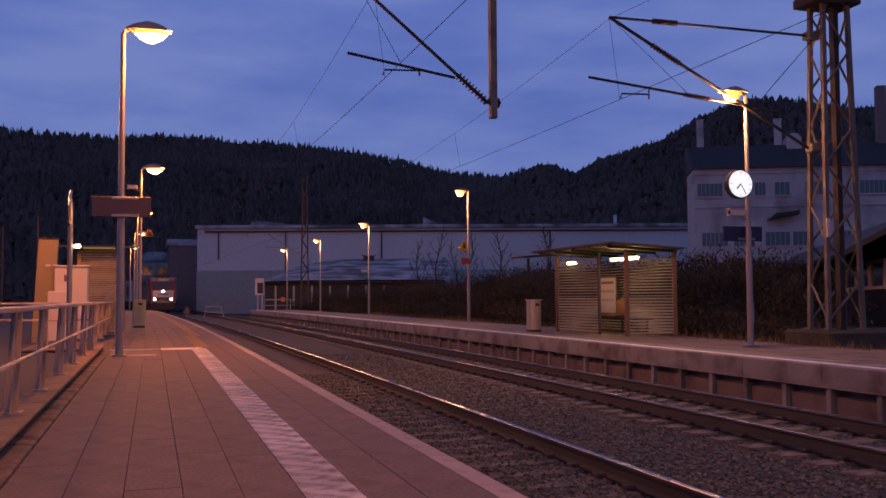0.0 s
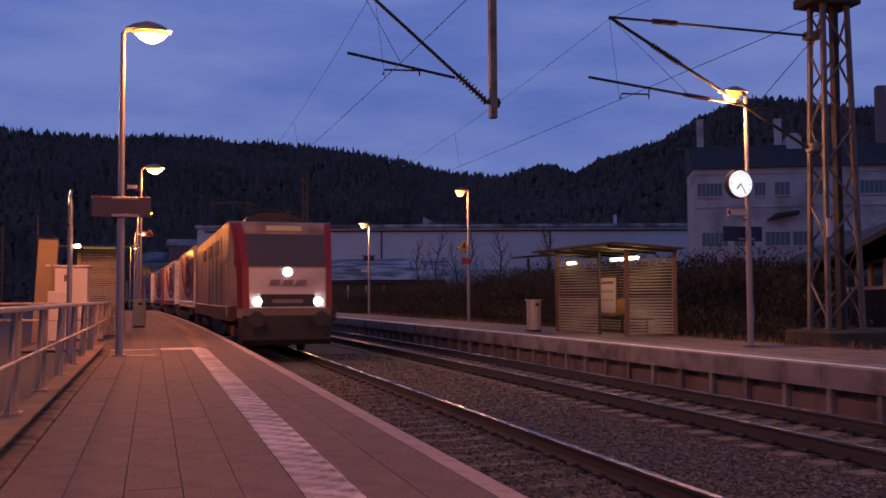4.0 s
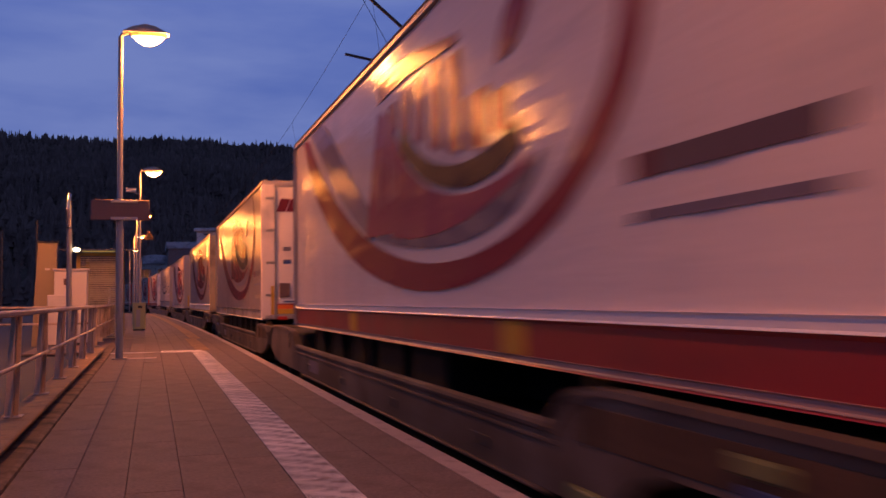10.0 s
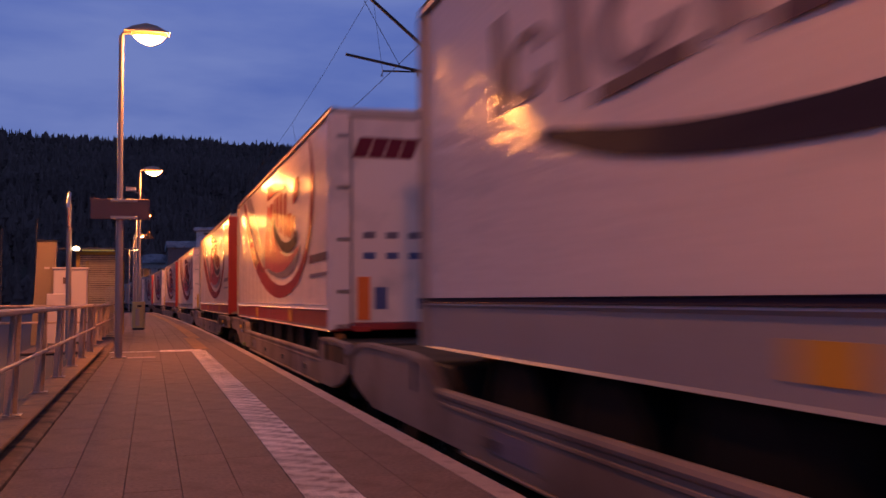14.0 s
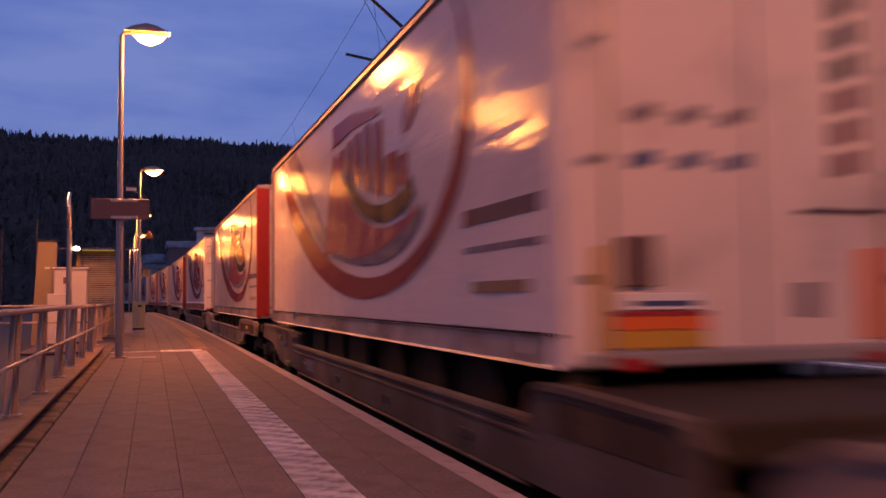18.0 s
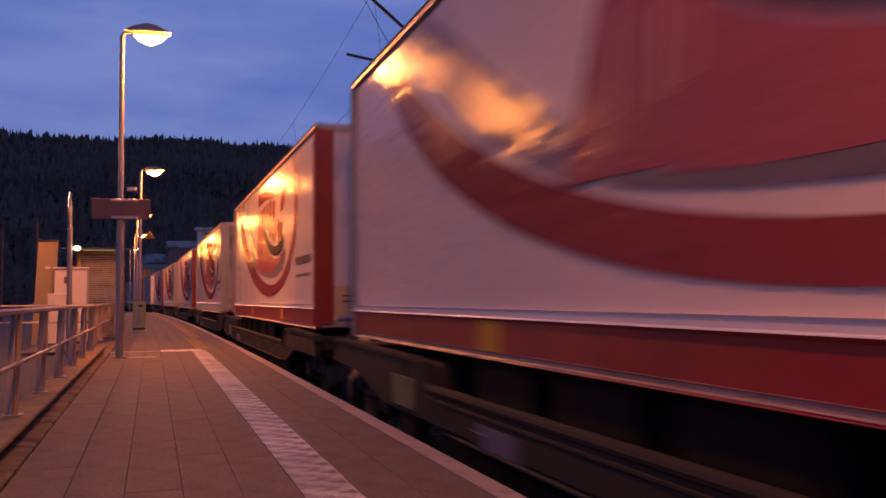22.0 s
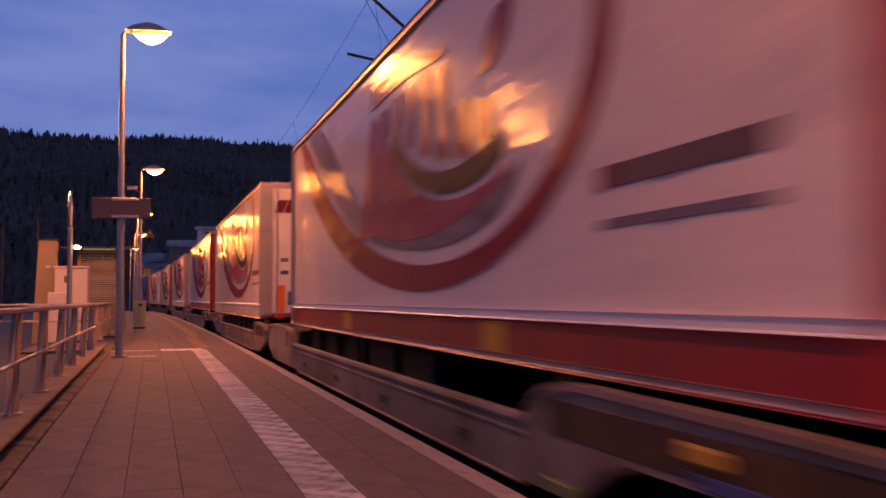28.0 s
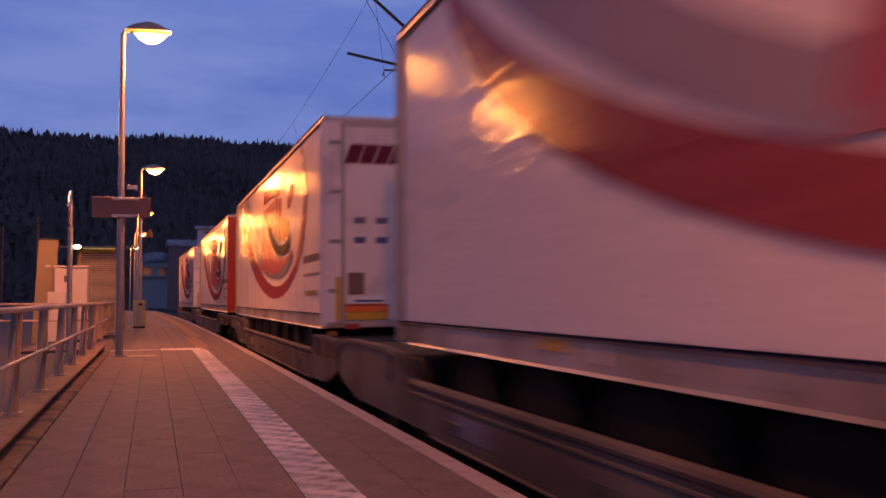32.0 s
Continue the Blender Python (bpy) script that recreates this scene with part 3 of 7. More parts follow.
W = 1000
NEAR_LAMPS = [(-0.58, 18.3, 6.12), (-0.47, 37.8, 6.12), (-0.9, 57.5, 6.1), (-1.35, 75.0, 6.1), (-2.1, 95, 6.1)]
for x, y, h in NEAR_LAMPS:
    street_lamp(x, y, h, W, 1, "tall grey lamp post with a lit orange lantern", slim=0.82)
street_lamp(-0.6, -1.2, 6.1, W, 1, "tall grey lamp post with a lit orange lantern")
street_lamp(-5.0, 22.5, 6.1, W, 1, "grey lamp post with a lit orange lantern beside the forecourt")
FAR_LAMPS = [(12.06, 16.84, 5.36), (12.45, 36.3, 5.42), (12.31, 54.2, 5.42), (12.4, 71.5, 5.5), (11.9, 86.5, 5.5)]
for x, y, h in FAR_LAMPS:
    street_lamp(x, y, h, W * 0.54, -1, "slim grey lamp post with a lit orange lantern, opposite platform", colour=(1.0, 0.42, 0.16), slim=0.78, size=0.68)
street_lamp(12.0, -2.0, 5.4, W * 0.54, -1, "slim grey lamp post with a lit orange lantern, opposite platform", colour=(1.0, 0.42, 0.16), slim=0.78, size=0.68)

# ---- things on the near platform ----


def railing(x, ys, h, label):
    """Steel railing: flat leaning posts, a broad top rail and one slim middle rail."""
    ob = thing("railing", label, "railing")
    for y in ys:
        part("post", Mesh().prism([(-0.075, 0.12), (0.03, 0.12), (0.055, h - 0.05), (-0.03, h - 0.05)], y - 0.012, y + 0.012, "y").prism([(-0.02, 0.12), (-0.004, 0.12), (0.024, h - 0.05), (0.008, h - 0.05)], y - 0.13, y + 0.01, "y"), M["rail_steel"], ob)
        part("foot_plate", Mesh().box(-0.07, 0.07, y - 0.12, y + 0.05, 0.128, 0.14, 0.003), M["rail_steel"], ob)
    part("top_rail", Mesh().box(-0.05, 0.05, ys[0] - 0.6, ys[-1] + 0.25, h - 0.05, h, 0.012), M["rail_steel"], ob, "broad flat top rail")
    part("middle_rail", Mesh().tube([(0.05, ys[0] - 0.6, h * 0.56), (0.05, ys[-1] + 0.25, h * 0.56)], 0.018, 8), M["rail_steel"], ob, "slim middle rail", True)
    part("end_post", Mesh().box(-0.04, 0.04, ys[-1] + 0.2, ys[-1] + 0.28, 0.12, h - 0.02, 0.01), M["rail_steel"], ob)
    ob.matrix_basis = pose(x, 0, 0)
    return ob


railing(-1.08, [4.3, 6.35, 8.4, 10.4, 12.42, 14.43, 16.45, 18.45], 1.0, "galvanised steel railing with flat posts along the platform kerb")
railing(-1.15, [21.2, 23.4, 25.4, 27.4, 29.4], 0.98, "galvanised steel railing beside the shelter")
back = thing("back_railing", "low galvanised rail fence at the forecourt behind the platform", "railing")
for x in (-5.6, -4.5, -3.4, -2.3, -1.5):
    part("post", Mesh().box(x - 0.03, x + 0.03, 22.97, 23.03, -0.1, 0.95, 0.01), M["rail_steel"], back)
for z in (0.55, 0.93):
    part("rail", Mesh().box(-6.5, -1.4, 22.98, 23.02, z, z + 0.05, 0.01), M["rail_steel"], back)

fore = Mesh().box(-40, LEFT - 0.27, -14, 21, -0.9, -0.06).box(-40, -2.61, 21, 88, -0.9, -0.06)
solo("forecourt", fore, M["asphalt"], "dark asphalt forecourt beside the platform", "pavement", kind="structure")

mark = thing("platform_marking", "white painted line and ribbed strip across the platform", "marking")
part("thin_line", Mesh().box(-0.92, 0.18, 20.25, 20.33, -0.01, 0.006), M["line"], mark)
part("ribbed_strip", Mesh().box(0.18, 1.02, 20.05, 20.65, -0.01, 0.007, 0.004), M["tactile"], mark)
part("short_line", Mesh().box(-0.42, 0.08, 18.05, 18.45, -0.01, 0.005), M["edge"], mark)

name_sign = thing("station_name_sign", "brownish back of a station name board on a lamp post", "sign", at=pose(-0.58, 18.3, 0))
part("board", Mesh().box(-0.51, 0.53, -0.13, -0.10, 2.57, 2.95, 0.01), M["sign"], name_sign)
for z in (2.60, 2.92):
    part("bracket", Mesh().box(-0.16, 0.32, -0.16, -0.13, z - 0.03, z + 0.03, 0.008), M["galv"], name_sign)
    part("clamp", Mesh().lathe([(0.10, z - 0.025), (0.10, z + 0.025)], n=12), M["galv"], name_sign)


def cctv(x, y, z, s, label):
    ob = thing("security_camera", label, "camera", at=pose(x, y, z))
    part("housing", Mesh().box(s * 0.12, s * 0.46, -0.07, 0.07, -0.05, 0.09, 0.02), M["white_box"], ob)
    part("hood", Mesh().box(s * 0.10, s * 0.50, -0.085, 0.085, 0.09, 0.105, 0.004), M["white_box"], ob)
    part("bracket", Mesh().tube([(0, 0, -0.12), (s * 0.12, 0, -0.1), (s * 0.22, 0, -0.04)], 0.025, 8), M["galv"], ob)
    part("lens", Mesh().tube([(s * 0.46, 0, 0.02), (s * 0.475, 0, 0.02)], 0.045, 12), M["black"], ob)
    return ob


cctv(-0.50, 37.8, 5.35, -1, "pale security camera on a lamp post")
cctv(12.06, 16.84, 2.79, -1, "pale security camera on a lamp post of the opposite platform")
cctv(12.45, 36.3, 3.0, -1, "small security camera on a lamp post")
cctv(12.31, 54.2, 2.6, -1, "small security camera on a lamp post")


def litter_bin(x, y, h, w, material, label, turn=0):
    ob = thing("litter_bin", label, "litter bin", "litter bins", pose(x, y, 0, 0, 0, turn))
    k = w * 0.28
    part("body", Mesh().prism([(k - w / 2, -w / 2), (w / 2 - k, -w / 2), (w / 2 - k * 0.3, k * 0.3 - w / 2), (w / 2, k - w / 2), (w / 2, w / 2 - k), (w / 2 - k * 0.3, w / 2 - k * 0.3), (w / 2 - k, w / 2), (k - w / 2, w / 2), (k * 0.3 - w / 2, w / 2 - k * 0.3), (-w / 2, w / 2 - k), (-w / 2, k - w / 2), (k * 0.3 - w / 2, k * 0.3 - w / 2)], 0.06, h - 0.03, "z"), material, ob, smooth=True)
    part("plinth", Mesh().box(-w / 2 + 0.03, w / 2 - 0.03, -w / 2 + 0.03, w / 2 - 0.03, 0.0, 0.06), M["dark"], ob)
    part("lid", Mesh().box(-w / 2 - 0.012, w / 2 + 0.012, -w / 2 - 0.012, w / 2 + 0.012, h - 0.03, h, 0.012), material, ob)
    part("slot", Mesh().box(-w * 0.08, w * 0.24, -w / 2 - 0.004, -w / 2 + 0.02, h - 0.20, h - 0.12, 0.004), M["black"], ob, "dark opening")
    part("door_panel", Mesh().box(-w * 0.22, w * 0.10, -w / 2 - 0.006, -w / 2 + 0.01, 0.14, h - 0.26, 0.004), M["bin"], ob)
    return ob


litter_bin(-0.46, 35.9, 1.02, 0.46, M["bin_green"], "square olive-yellow litter bin on the platform")
litter_bin(11.03, 26.1, 0.97, 0.40, M["bin"], "square grey metal litter bin on the opposite platform")

cab = thing("switch_cabinet", "light grey electrical cabinet with a lower box beside it", "cabinet", at=pose(-1.95, 25.0, -0.03))
part("body", Mesh().box(-0.37, 0.40, -0.2, 0.25, 0.08, 1.88, 0.02), M["white_box"], cab)
part("plinth", Mesh().box(-0.35, 0.38, -0.18, 0.23, 0, 0.08), M["concrete_dark"], cab)
part("roof_cap", Mesh().box(-0.40, 0.43, -0.23, 0.28, 1.88, 1.93, 0.01), M["white_box"], cab)
part("lower_box", Mesh().box(-0.50, -0.05, -0.45, -0.21, 0.05, 1.28, 0.02), M["white_box"], cab)
part("door_seam", Mesh().box(0.012, 0.02, -0.206, -0.196, 0.15, 1.85), M["joint"], cab)
part("small_plate", Mesh().box(-0.15, 0.02, -0.21, -0.196, 1.52, 1.68, 0.003), M["sign"], cab)
pil = thing("ticket_pillar", "tall beige metal information pillar beside the cabinet", "pillar", at=pose(-2.5, 25.2, -0.03))
part("body", Mesh().prism([(-0.36, 0), (0.14, 0), (0.22, 2.58), (-0.22, 2.58)], -0.12, 0.12, "y"), M["beige"], pil)
part("cap", Mesh().box(-0.24, 0.24, -0.14, 0.14, 2.58, 2.62, 0.008), M["dark"], pil)
part("plate", Mesh().box(-0.06, 0.06, -0.126, -0.116, 1.90, 1.95, 0.002), M["white_box"], pil)

edge = thing("forecourt_sign", "thin sign on a grey post turned edge-on, its rim lit orange", "sign", at=pose(-1.55, 19.5, 0))
part("post", Mesh().tube([(0, 0, -0.06), (0, 0, 2.5)], 0.05, 10), M["pole"], edge)
part("plate", Mesh().prism([(-0.35, 2.52), (0.35, 2.52), (0.37, 2.85), (0.0, 3.17), (-0.37, 2.85)], -0.012, 0.012, "x"), M["galv"], edge)
part("plate_rim", Mesh().tube([(0, -0.36, 2.52), (0, -0.38, 2.85), (0, -0.2, 3.02), (0, 0, 3.18)], 0.03, 10), M["chrome_edge"], edge, "bright rounded metal rim", True)
part("wall_lamp", Mesh().box(0.06, 0.2, -0.08, 0.08, 2.05, 2.13, 0.03), glow("wall_lamp_lens", (1.0, 0.72, 0.42), 6), edge, "small lit lamp")


def slat_shelter(x, y, wx, wy, h, label, pitch, bays, slat, level=False):
    """A platform shelter: steel posts, panels of level slats, a thin overhanging roof."""
    ob = thing("platform_shelter", label, "shelter", "platform shelters", pose(x, y, 0))
    for px in (0, wx):
        for py in (0, wy):
            # posts of the level-slatted shelter carry the tube's yellow light in their colour
            part("post", Mesh().box(px - 0.05, px + 0.05, py - 0.05, py + 0.05, 0, h, 0.008), M["tube_lit_frame" if level else "frame"], ob, "steel corner post coloured yellow for the tube light on it" if level else "brown steel corner post")
    if level:
        part("roof", Mesh().prism([(-0.5, h + 0.10), (wy + 0.3, h + 0.37), (wy + 0.3, h + 0.40), (-0.5, h + 0.13)], -0.75, wx + 0.45, "x"), M["roof_sheet"], ob, "thin tilted sheet roof")
        part("fascia", Mesh().box(-0.05, wx + 0.05, -0.02, 0.03, h - 0.02, h + 0.06, 0.005), M["tube_lit_frame"], ob, "beam over the slats, coloured yellow for the tube light")
    else:
        part("roof", Mesh().prism([(-0.6, h + 0.14), (wx + 0.12, h + 0.02), (wx + 0.12, h + 0.06), (-0.6, h + 0.19)], -0.35, wy + 0.6, "y"), M["roof_sheet"], ob, "thin sheet roof")
        for k in range(5):
            part("rafter", Mesh().prism([(-0.55, h + 0.05), (wx + 0.08, h - 0.06), (wx + 0.08, h + 0.02), (-0.55, h + 0.13)], k * wy / 4 - 0.03, k * wy / 4 + 0.03, "y"), M["roof_sheet"], ob)
    n = int((h - (0.08 if level else 0.14)) / pitch)
    for k in range(n):
        z = 0.06 + k * pitch
        d = pitch * (0.5 if level else 0.26 if z > 1.3 else 0.34 if z > 1.0 else 0.54)
        part("slat", Mesh().box(wx - 0.03, wx, 0.06, wy - 0.06, z, z + d), M[slat], ob)
        for py in (0, wy):
            for a, b in bays:
                part("slat", Mesh().box(a, b, py - 0.015, py + 0.015, z, z + d), M[slat], ob)
    return ob


shelter = slat_shelter(11.82, 21.75, 1.42, 4.35, 2.27, "slatted platform shelter with brown posts and lit lamps under its roof", 0.082, ((0.06, 1.37),), "timber")
# its front: a slatted screen beside the entrance
for k in range(26):
    z = 0.06 + k * 0.082
    part("slat", Mesh().box(-0.015, 0.015, 1.62, 4.28, z, z + (0.044 if z < 1.0 else 0.028 if z < 1.3 else 0.021)), M["timber"], shelter)
part("post", Mesh().box(-0.035, 0.035, 1.53, 1.60, 0, 2.27, 0.008), M["roof_sheet"], shelter, "thin dark middle post")
TUBE = glow("tube_lamp", (1.0, 0.66, 0.30), 9)
for y, w in ((0.30, 0.3), (1.10, 0.3), (4.0, 0.22)):
    part("tube_lamp", Mesh().box(0.25, 0.40, y - w, y + w, 2.02, 2.10, 0.02), TUBE, shelter, "lit tube lamp under the roof")
data = bpy.data.lights.new("shelter_light", "AREA")
data.shape, data.size, data.size_y, data.energy, data.color = "RECTANGLE", 0.3, 3.0, 14, (1.0, 0.62, 0.30)
new("shelter_light", data).matrix_world = pose(12.3, 23.6, 1.95)
part("poster_frame", Mesh().box(1.30, 1.36, 3.0, 4.1, 0.50, 1.66, 0.01), M["frame"], shelter)
part("poster", Mesh().box(1.285, 1.299, 3.06, 4.04, 0.56, 1.60), M["poster"], shelter, "pale notice sheet")
part("seat_beam", Mesh().box(1.0, 1.07, 0.5, 3.9, 0.40, 0.45, 0.01), M["dark"], shelter, "dark beam carrying the seat")
for y in (0.8, 2.2, 3.6):
    part("beam_leg", Mesh().box(1.01, 1.06, y - 0.03, y + 0.03, 0, 0.40), M["dark"], shelter)
for k in range(3):
    part("poster_line", Mesh().box(1.280, 1.284, 3.16, 3.94, 1.42 - 0.26 * k, 1.50 - 0.26 * k), M["pale_print"] if k else M["sign"], shelter, "faint unreadable line of the notice")
part("seat_shell", Mesh().prism([(0.80, 0.48), (1.22, 0.48), (1.28, 0.95), (1.23, 0.95), (1.16, 0.54), (0.80, 0.53)], 2.35, 2.85, "y"), M["wagon_brown"], shelter, "ochre seat shell")
# added pale sheet: makes the roof underside look lit by the tubes
part("roof_lining", Mesh().prism([(-0.50, 2.385), (1.48, 2.275), (1.48, 2.287), (-0.50, 2.397)], -0.25, 4.85, "y"), M["timber"], shelter, "pale board added under the roof to show the tube light")

hut = slat_shelter(-1.95, 27.5, 1.05, 4.0, 2.36, "pale slatted platform shelter with a thin roof beside the cabinet", 0.06, ((0.05, 1.0),), "pale_slat", True)
part("tube_lamp", Mesh().box(0.10, 0.95, -0.14, -0.08, 2.44, 2.49, 0.02), glow("dim_tube", (0.80, 0.66, 0.22), 0.22), hut, "dim greenish tube lamp under the roof edge")

# ---- things on the opposite platform ----
clock = thing("station_clock", "round lit station clock with black hands on a lamp post", "clock", at=pose(12.06, 16.84, 3.40))
part("case", Mesh().tube([(-0.29, -0.03, 0), (-0.29, -0.17, 0)], 0.305, 32), M["dark"], clock, "", True)
part("dial", Mesh().tube([(-0.29, -0.171, 0), (-0.29, -0.178, 0)], 0.28, 32), glow("clock_dial", (0.93, 0.95, 1.0), 0.95), clock, "glowing white dial")
part("rear_dial", Mesh().tube([(-0.29, -0.029, 0), (-0.29, -0.022, 0)], 0.28, 32), M["white_box"], clock)
part("bracket", Mesh().tube([(0, 0, 0), (-0.12, -0.05, 0)], 0.04, 8).tube([(-0.1, -0.05, -0.1), (-0.1, -0.05, 0.1)], 0.03, 8), M["dark"], clock)
for i in range(12):
    a = i * math.pi / 6
    r0 = 0.20 if i % 3 == 0 else 0.225
    part("hour_mark", Mesh().tube([(-0.29 + r0 * math.sin(a), -0.180, r0 * math.cos(a)), (-0.29 + 0.255 * math.sin(a), -0.180, 0.255 * math.cos(a))], 0.008, 4), M["black"], clock)
for a, r, w in ((radians(222), 0.15, 0.016), (radians(150), 0.22, 0.011)):
    part("clock_hand", Mesh().tube([(-0.29, -0.184, 0), (-0.29 + r * math.sin(a), -0.184, r * math.cos(a))], w, 4), M["black"], clock)
board = thing("station_name_board", "dark station name board on a lamp post of the opposite platform", "sign", at=pose(12.06, 16.84, 0))
part("board", Mesh().box(-0.55, 0.42, 0.10, 0.13, 2.21, 2.53, 0.01), M["navy"], board)
part("bracket", Mesh().box(-0.2, 0.2, 0.06, 0.10, 2.24, 2.28), M["galv"], board)
warn = thing("warning_sign", "yellow warning triangle above a small red plate", "sign", at=pose(12.45, 36.3, 0))
part("triangle", Mesh().prism([(-0.46, 2.98), (0.02, 2.98), (-0.22, 3.42)], -0.12, -0.10, "y"), M["yellow"], warn)
part("symbol", Mesh().prism([(-0.28, 3.05), (-0.16, 3.05), (-0.20, 3.26), (-0.25, 3.26)], -0.128, -0.12, "y"), M["black"], warn)
part("plate", Mesh().box(-0.36, 0.02, -0.12, -0.10, 2.40, 2.65, 0.005), M["red_sign"], warn)
warn2 = thing("warning_sign", "yellow-rimmed triangular warning sign with a dark face on a lamp post", "sign", at=pose(-0.9, 57.5, 0))
part("triangle", Mesh().prism([(0.42, 4.70), (1.0, 4.70), (0.71, 5.22)], -0.02, 0.02, "y"), M["wagon_brown"], warn2)
part("symbol", Mesh().prism([(0.52, 4.76), (0.90, 4.76), (0.71, 5.10)], -0.026, -0.021, "y"), M["dark"], warn2)
part("bracket", Mesh().box(0.0, 0.6, 0.021, 0.05, 4.85, 4.92), M["galv"], warn2)

# ---- overhead line ----
MY = 16.8
mast = thing("catenary_mast", "tall lattice steel mast on a concrete block carrying the overhead line", "mast", at=pose(14.22, MY, 0))
part("foundation", Mesh().box(-0.75, 2.2, -0.7, 0.8, -0.9, 0.30, 0.05), M["mossy"], mast, "mossy concrete foundation block")
HM = 8.3


def leg_at(z, sx, sy):
    k = 0.45 - 0.15 * (z - 0.3) / (HM - 0.3)
    return Vector((sx * k, sy * 0.64 * k, z))


for sx in (-1, 1):
    for sy in (-1, 1):
        part("leg", Mesh().tube([leg_at(0.3, sx, sy), leg_at(HM, sx, sy)], 0.065, 4), M["mast"], mast)
        part("foot_plate", Mesh().box(sx * 0.45 - 0.12, sx * 0.45 + 0.12, sy * 0.29 - 0.12, sy * 0.29 + 0.12, 0.30, 0.34, 0.01), M["mast"], mast)
STEPS = 9
for k in range(STEPS):
    z0, z1 = 0.5 + (HM - 0.7) * k / STEPS, 0.5 + (HM - 0.7) * (k + 1) / STEPS
    for a, b in (((-1, -1), (1, -1)), ((-1, 1), (1, 1)), ((-1, -1), (-1, 1)), ((1, -1), (1, 1))):
        if k % 2:
            a, b = b, a
        part("brace", Mesh().tube([leg_at(z0, *a), leg_at(z1, *b)], 0.032, 4), M["mast"], mast)
part("centre_channel", Mesh().box(0.06, 0.20, -0.08, 0.08, 0.30, HM, 0.01), M["dark"], mast, "dark upright channel inside the lattice")
part("marker", Mesh().box(-0.46, -0.38, -0.34, -0.31, 2.3, 2.7), M["white_box"], mast)
part("head_plate", Mesh().box(-0.62, 0.55, -0.4, 0.4, 7.42, 7.63, 0.02), M["dark"], mast, "dark head plate under the beam")
for z in (4.26, 6.74):
    part("arm_bracket", Mesh().box(-0.62, -0.30, -0.12, 0.12, z - 0.09, z + 0.09, 0.02), M["mast"], mast)
beam = thing("portal_beam", "steel portal beam above the tracks with a hanging post", "beam", at=pose(0, MY, 0))
part("chord", Mesh().box(-5.0, 14.9, -0.3, -0.2, 7.64, 7.76, 0.01).box(-5.0, 14.9, 0.2, 0.3, 7.64, 7.76, 0.01).box(-5.0, 14.9, -0.3, -0.2, 8.2, 8.3, 0.01).box(-5.0, 14.9, 0.2, 0.3, 8.2, 8.3, 0.01), M["mast"], beam)
for k in range(18):
    x = -4.6 + k * 1.05
    for yy in (-0.25, 0.25):
        part("brace", Mesh().tube([(x, yy, 7.7 if k % 2 else 8.25), (x + 1.05, yy, 8.25 if k % 2 else 7.7)], 0.03, 4), M["mast"], beam)
part("support_post", Mesh().box(-5.0, -4.7, -0.2, 0.2, -0.06, 8.2, 0.02), M["mast"], beam)
part("hanging_post", Mesh().box(6.22, 6.36, -0.07, 0.07, 4.52, 7.7, 0.01), M["post_grey"], beam, "square grey hanging post")
part("foot_lug", Mesh().box(6.10, 6.44, -0.05, 0.05, 4.80, 4.86, 0.01).box(6.36, 6.42, -0.05, 0.05, 4.74, 4.92, 0.01), M["dark"], beam)


def insulator(p, q, r=0.06, n=10):
    m = Mesh()
    p, q = Vector(p), Vector(q)
    m.tube([p, q], 0.038, 8)
    for i in range(n):
        c = p.lerp(q, (i + 0.5) / n)
        d = (q - p).normalized() * 0.012
        m.tube([c - d, c + d], r, 12)
    return m


def cantilever(root, root_top, tip_top, steady_r, steady_l, reg_r, reg_l, label, ins=(0.0, 0.24)):
    ob = thing("cantilever_arm", label, "cantilever", "cantilevers", pose(0, MY, 0))
    v = lambda p: Vector((p[0], 0, p[1]))
    a, b = v(root), v(tip_top)
    tube = Mesh().tube([a.lerp(b, ins[1]), b], 0.035, 8)
    if ins[0] > 0:
        tube.tube([a, a.lerp(b, ins[0])], 0.035, 8)
    part("tube", tube, M["dark"], ob, "slanting support tube", True)
    part("insulator", insulator(a.lerp(b, ins[0]), a.lerp(b, ins[1]), 0.08 if ins[0] == 0 else 0.06), M["insul"], ob, "ribbed brown insulator")
    if root_top:
        c = v(root_top)
        part("top_tube", Mesh().tube([c.lerp(b, 0.80), b], 0.028, 8).tube([c, c.lerp(b, 0.68)], 0.028, 8), M["dark"], ob, "", True)
        part("insulator", insulator(c.lerp(b, 0.68), c.lerp(b, 0.80)), M["insul"], ob)
    part("steady_tube", Mesh().tube([v(steady_r), v(steady_l)], 0.028, 8), M["dark"], ob, "", True)
    if root_top:
        part("insulator", insulator(v(steady_l).lerp(v(steady_r), 0.47), v(steady_l).lerp(v(steady_r), 0.60), 0.05, 8), M["insul"], ob)
    part("registration_arm", Mesh().tube([v(reg_r), v(reg_l), v((reg_l[0] - 0.02, reg_l[1] - 0.1))], 0.018, 6).tube([v(reg_r), v((reg_r[0], reg_r[1] - 0.10))], 0.018, 6).tube([v(reg_r), v((reg_r[0], steady_r[1] + (steady_l[1] - steady_r[1]) * (reg_r[0] - steady_r[0]) / (steady_l[0] - steady_r[0])))], 0.015, 6), M["dark"], ob)
    part("dropper_stay", Mesh().tube([v(tip_top), v(((steady_l[0] + steady_r[0]) / 2, (steady_l[1] + steady_r[1]) / 2))], 0.006, 4), M["wire"], ob)
    return ob


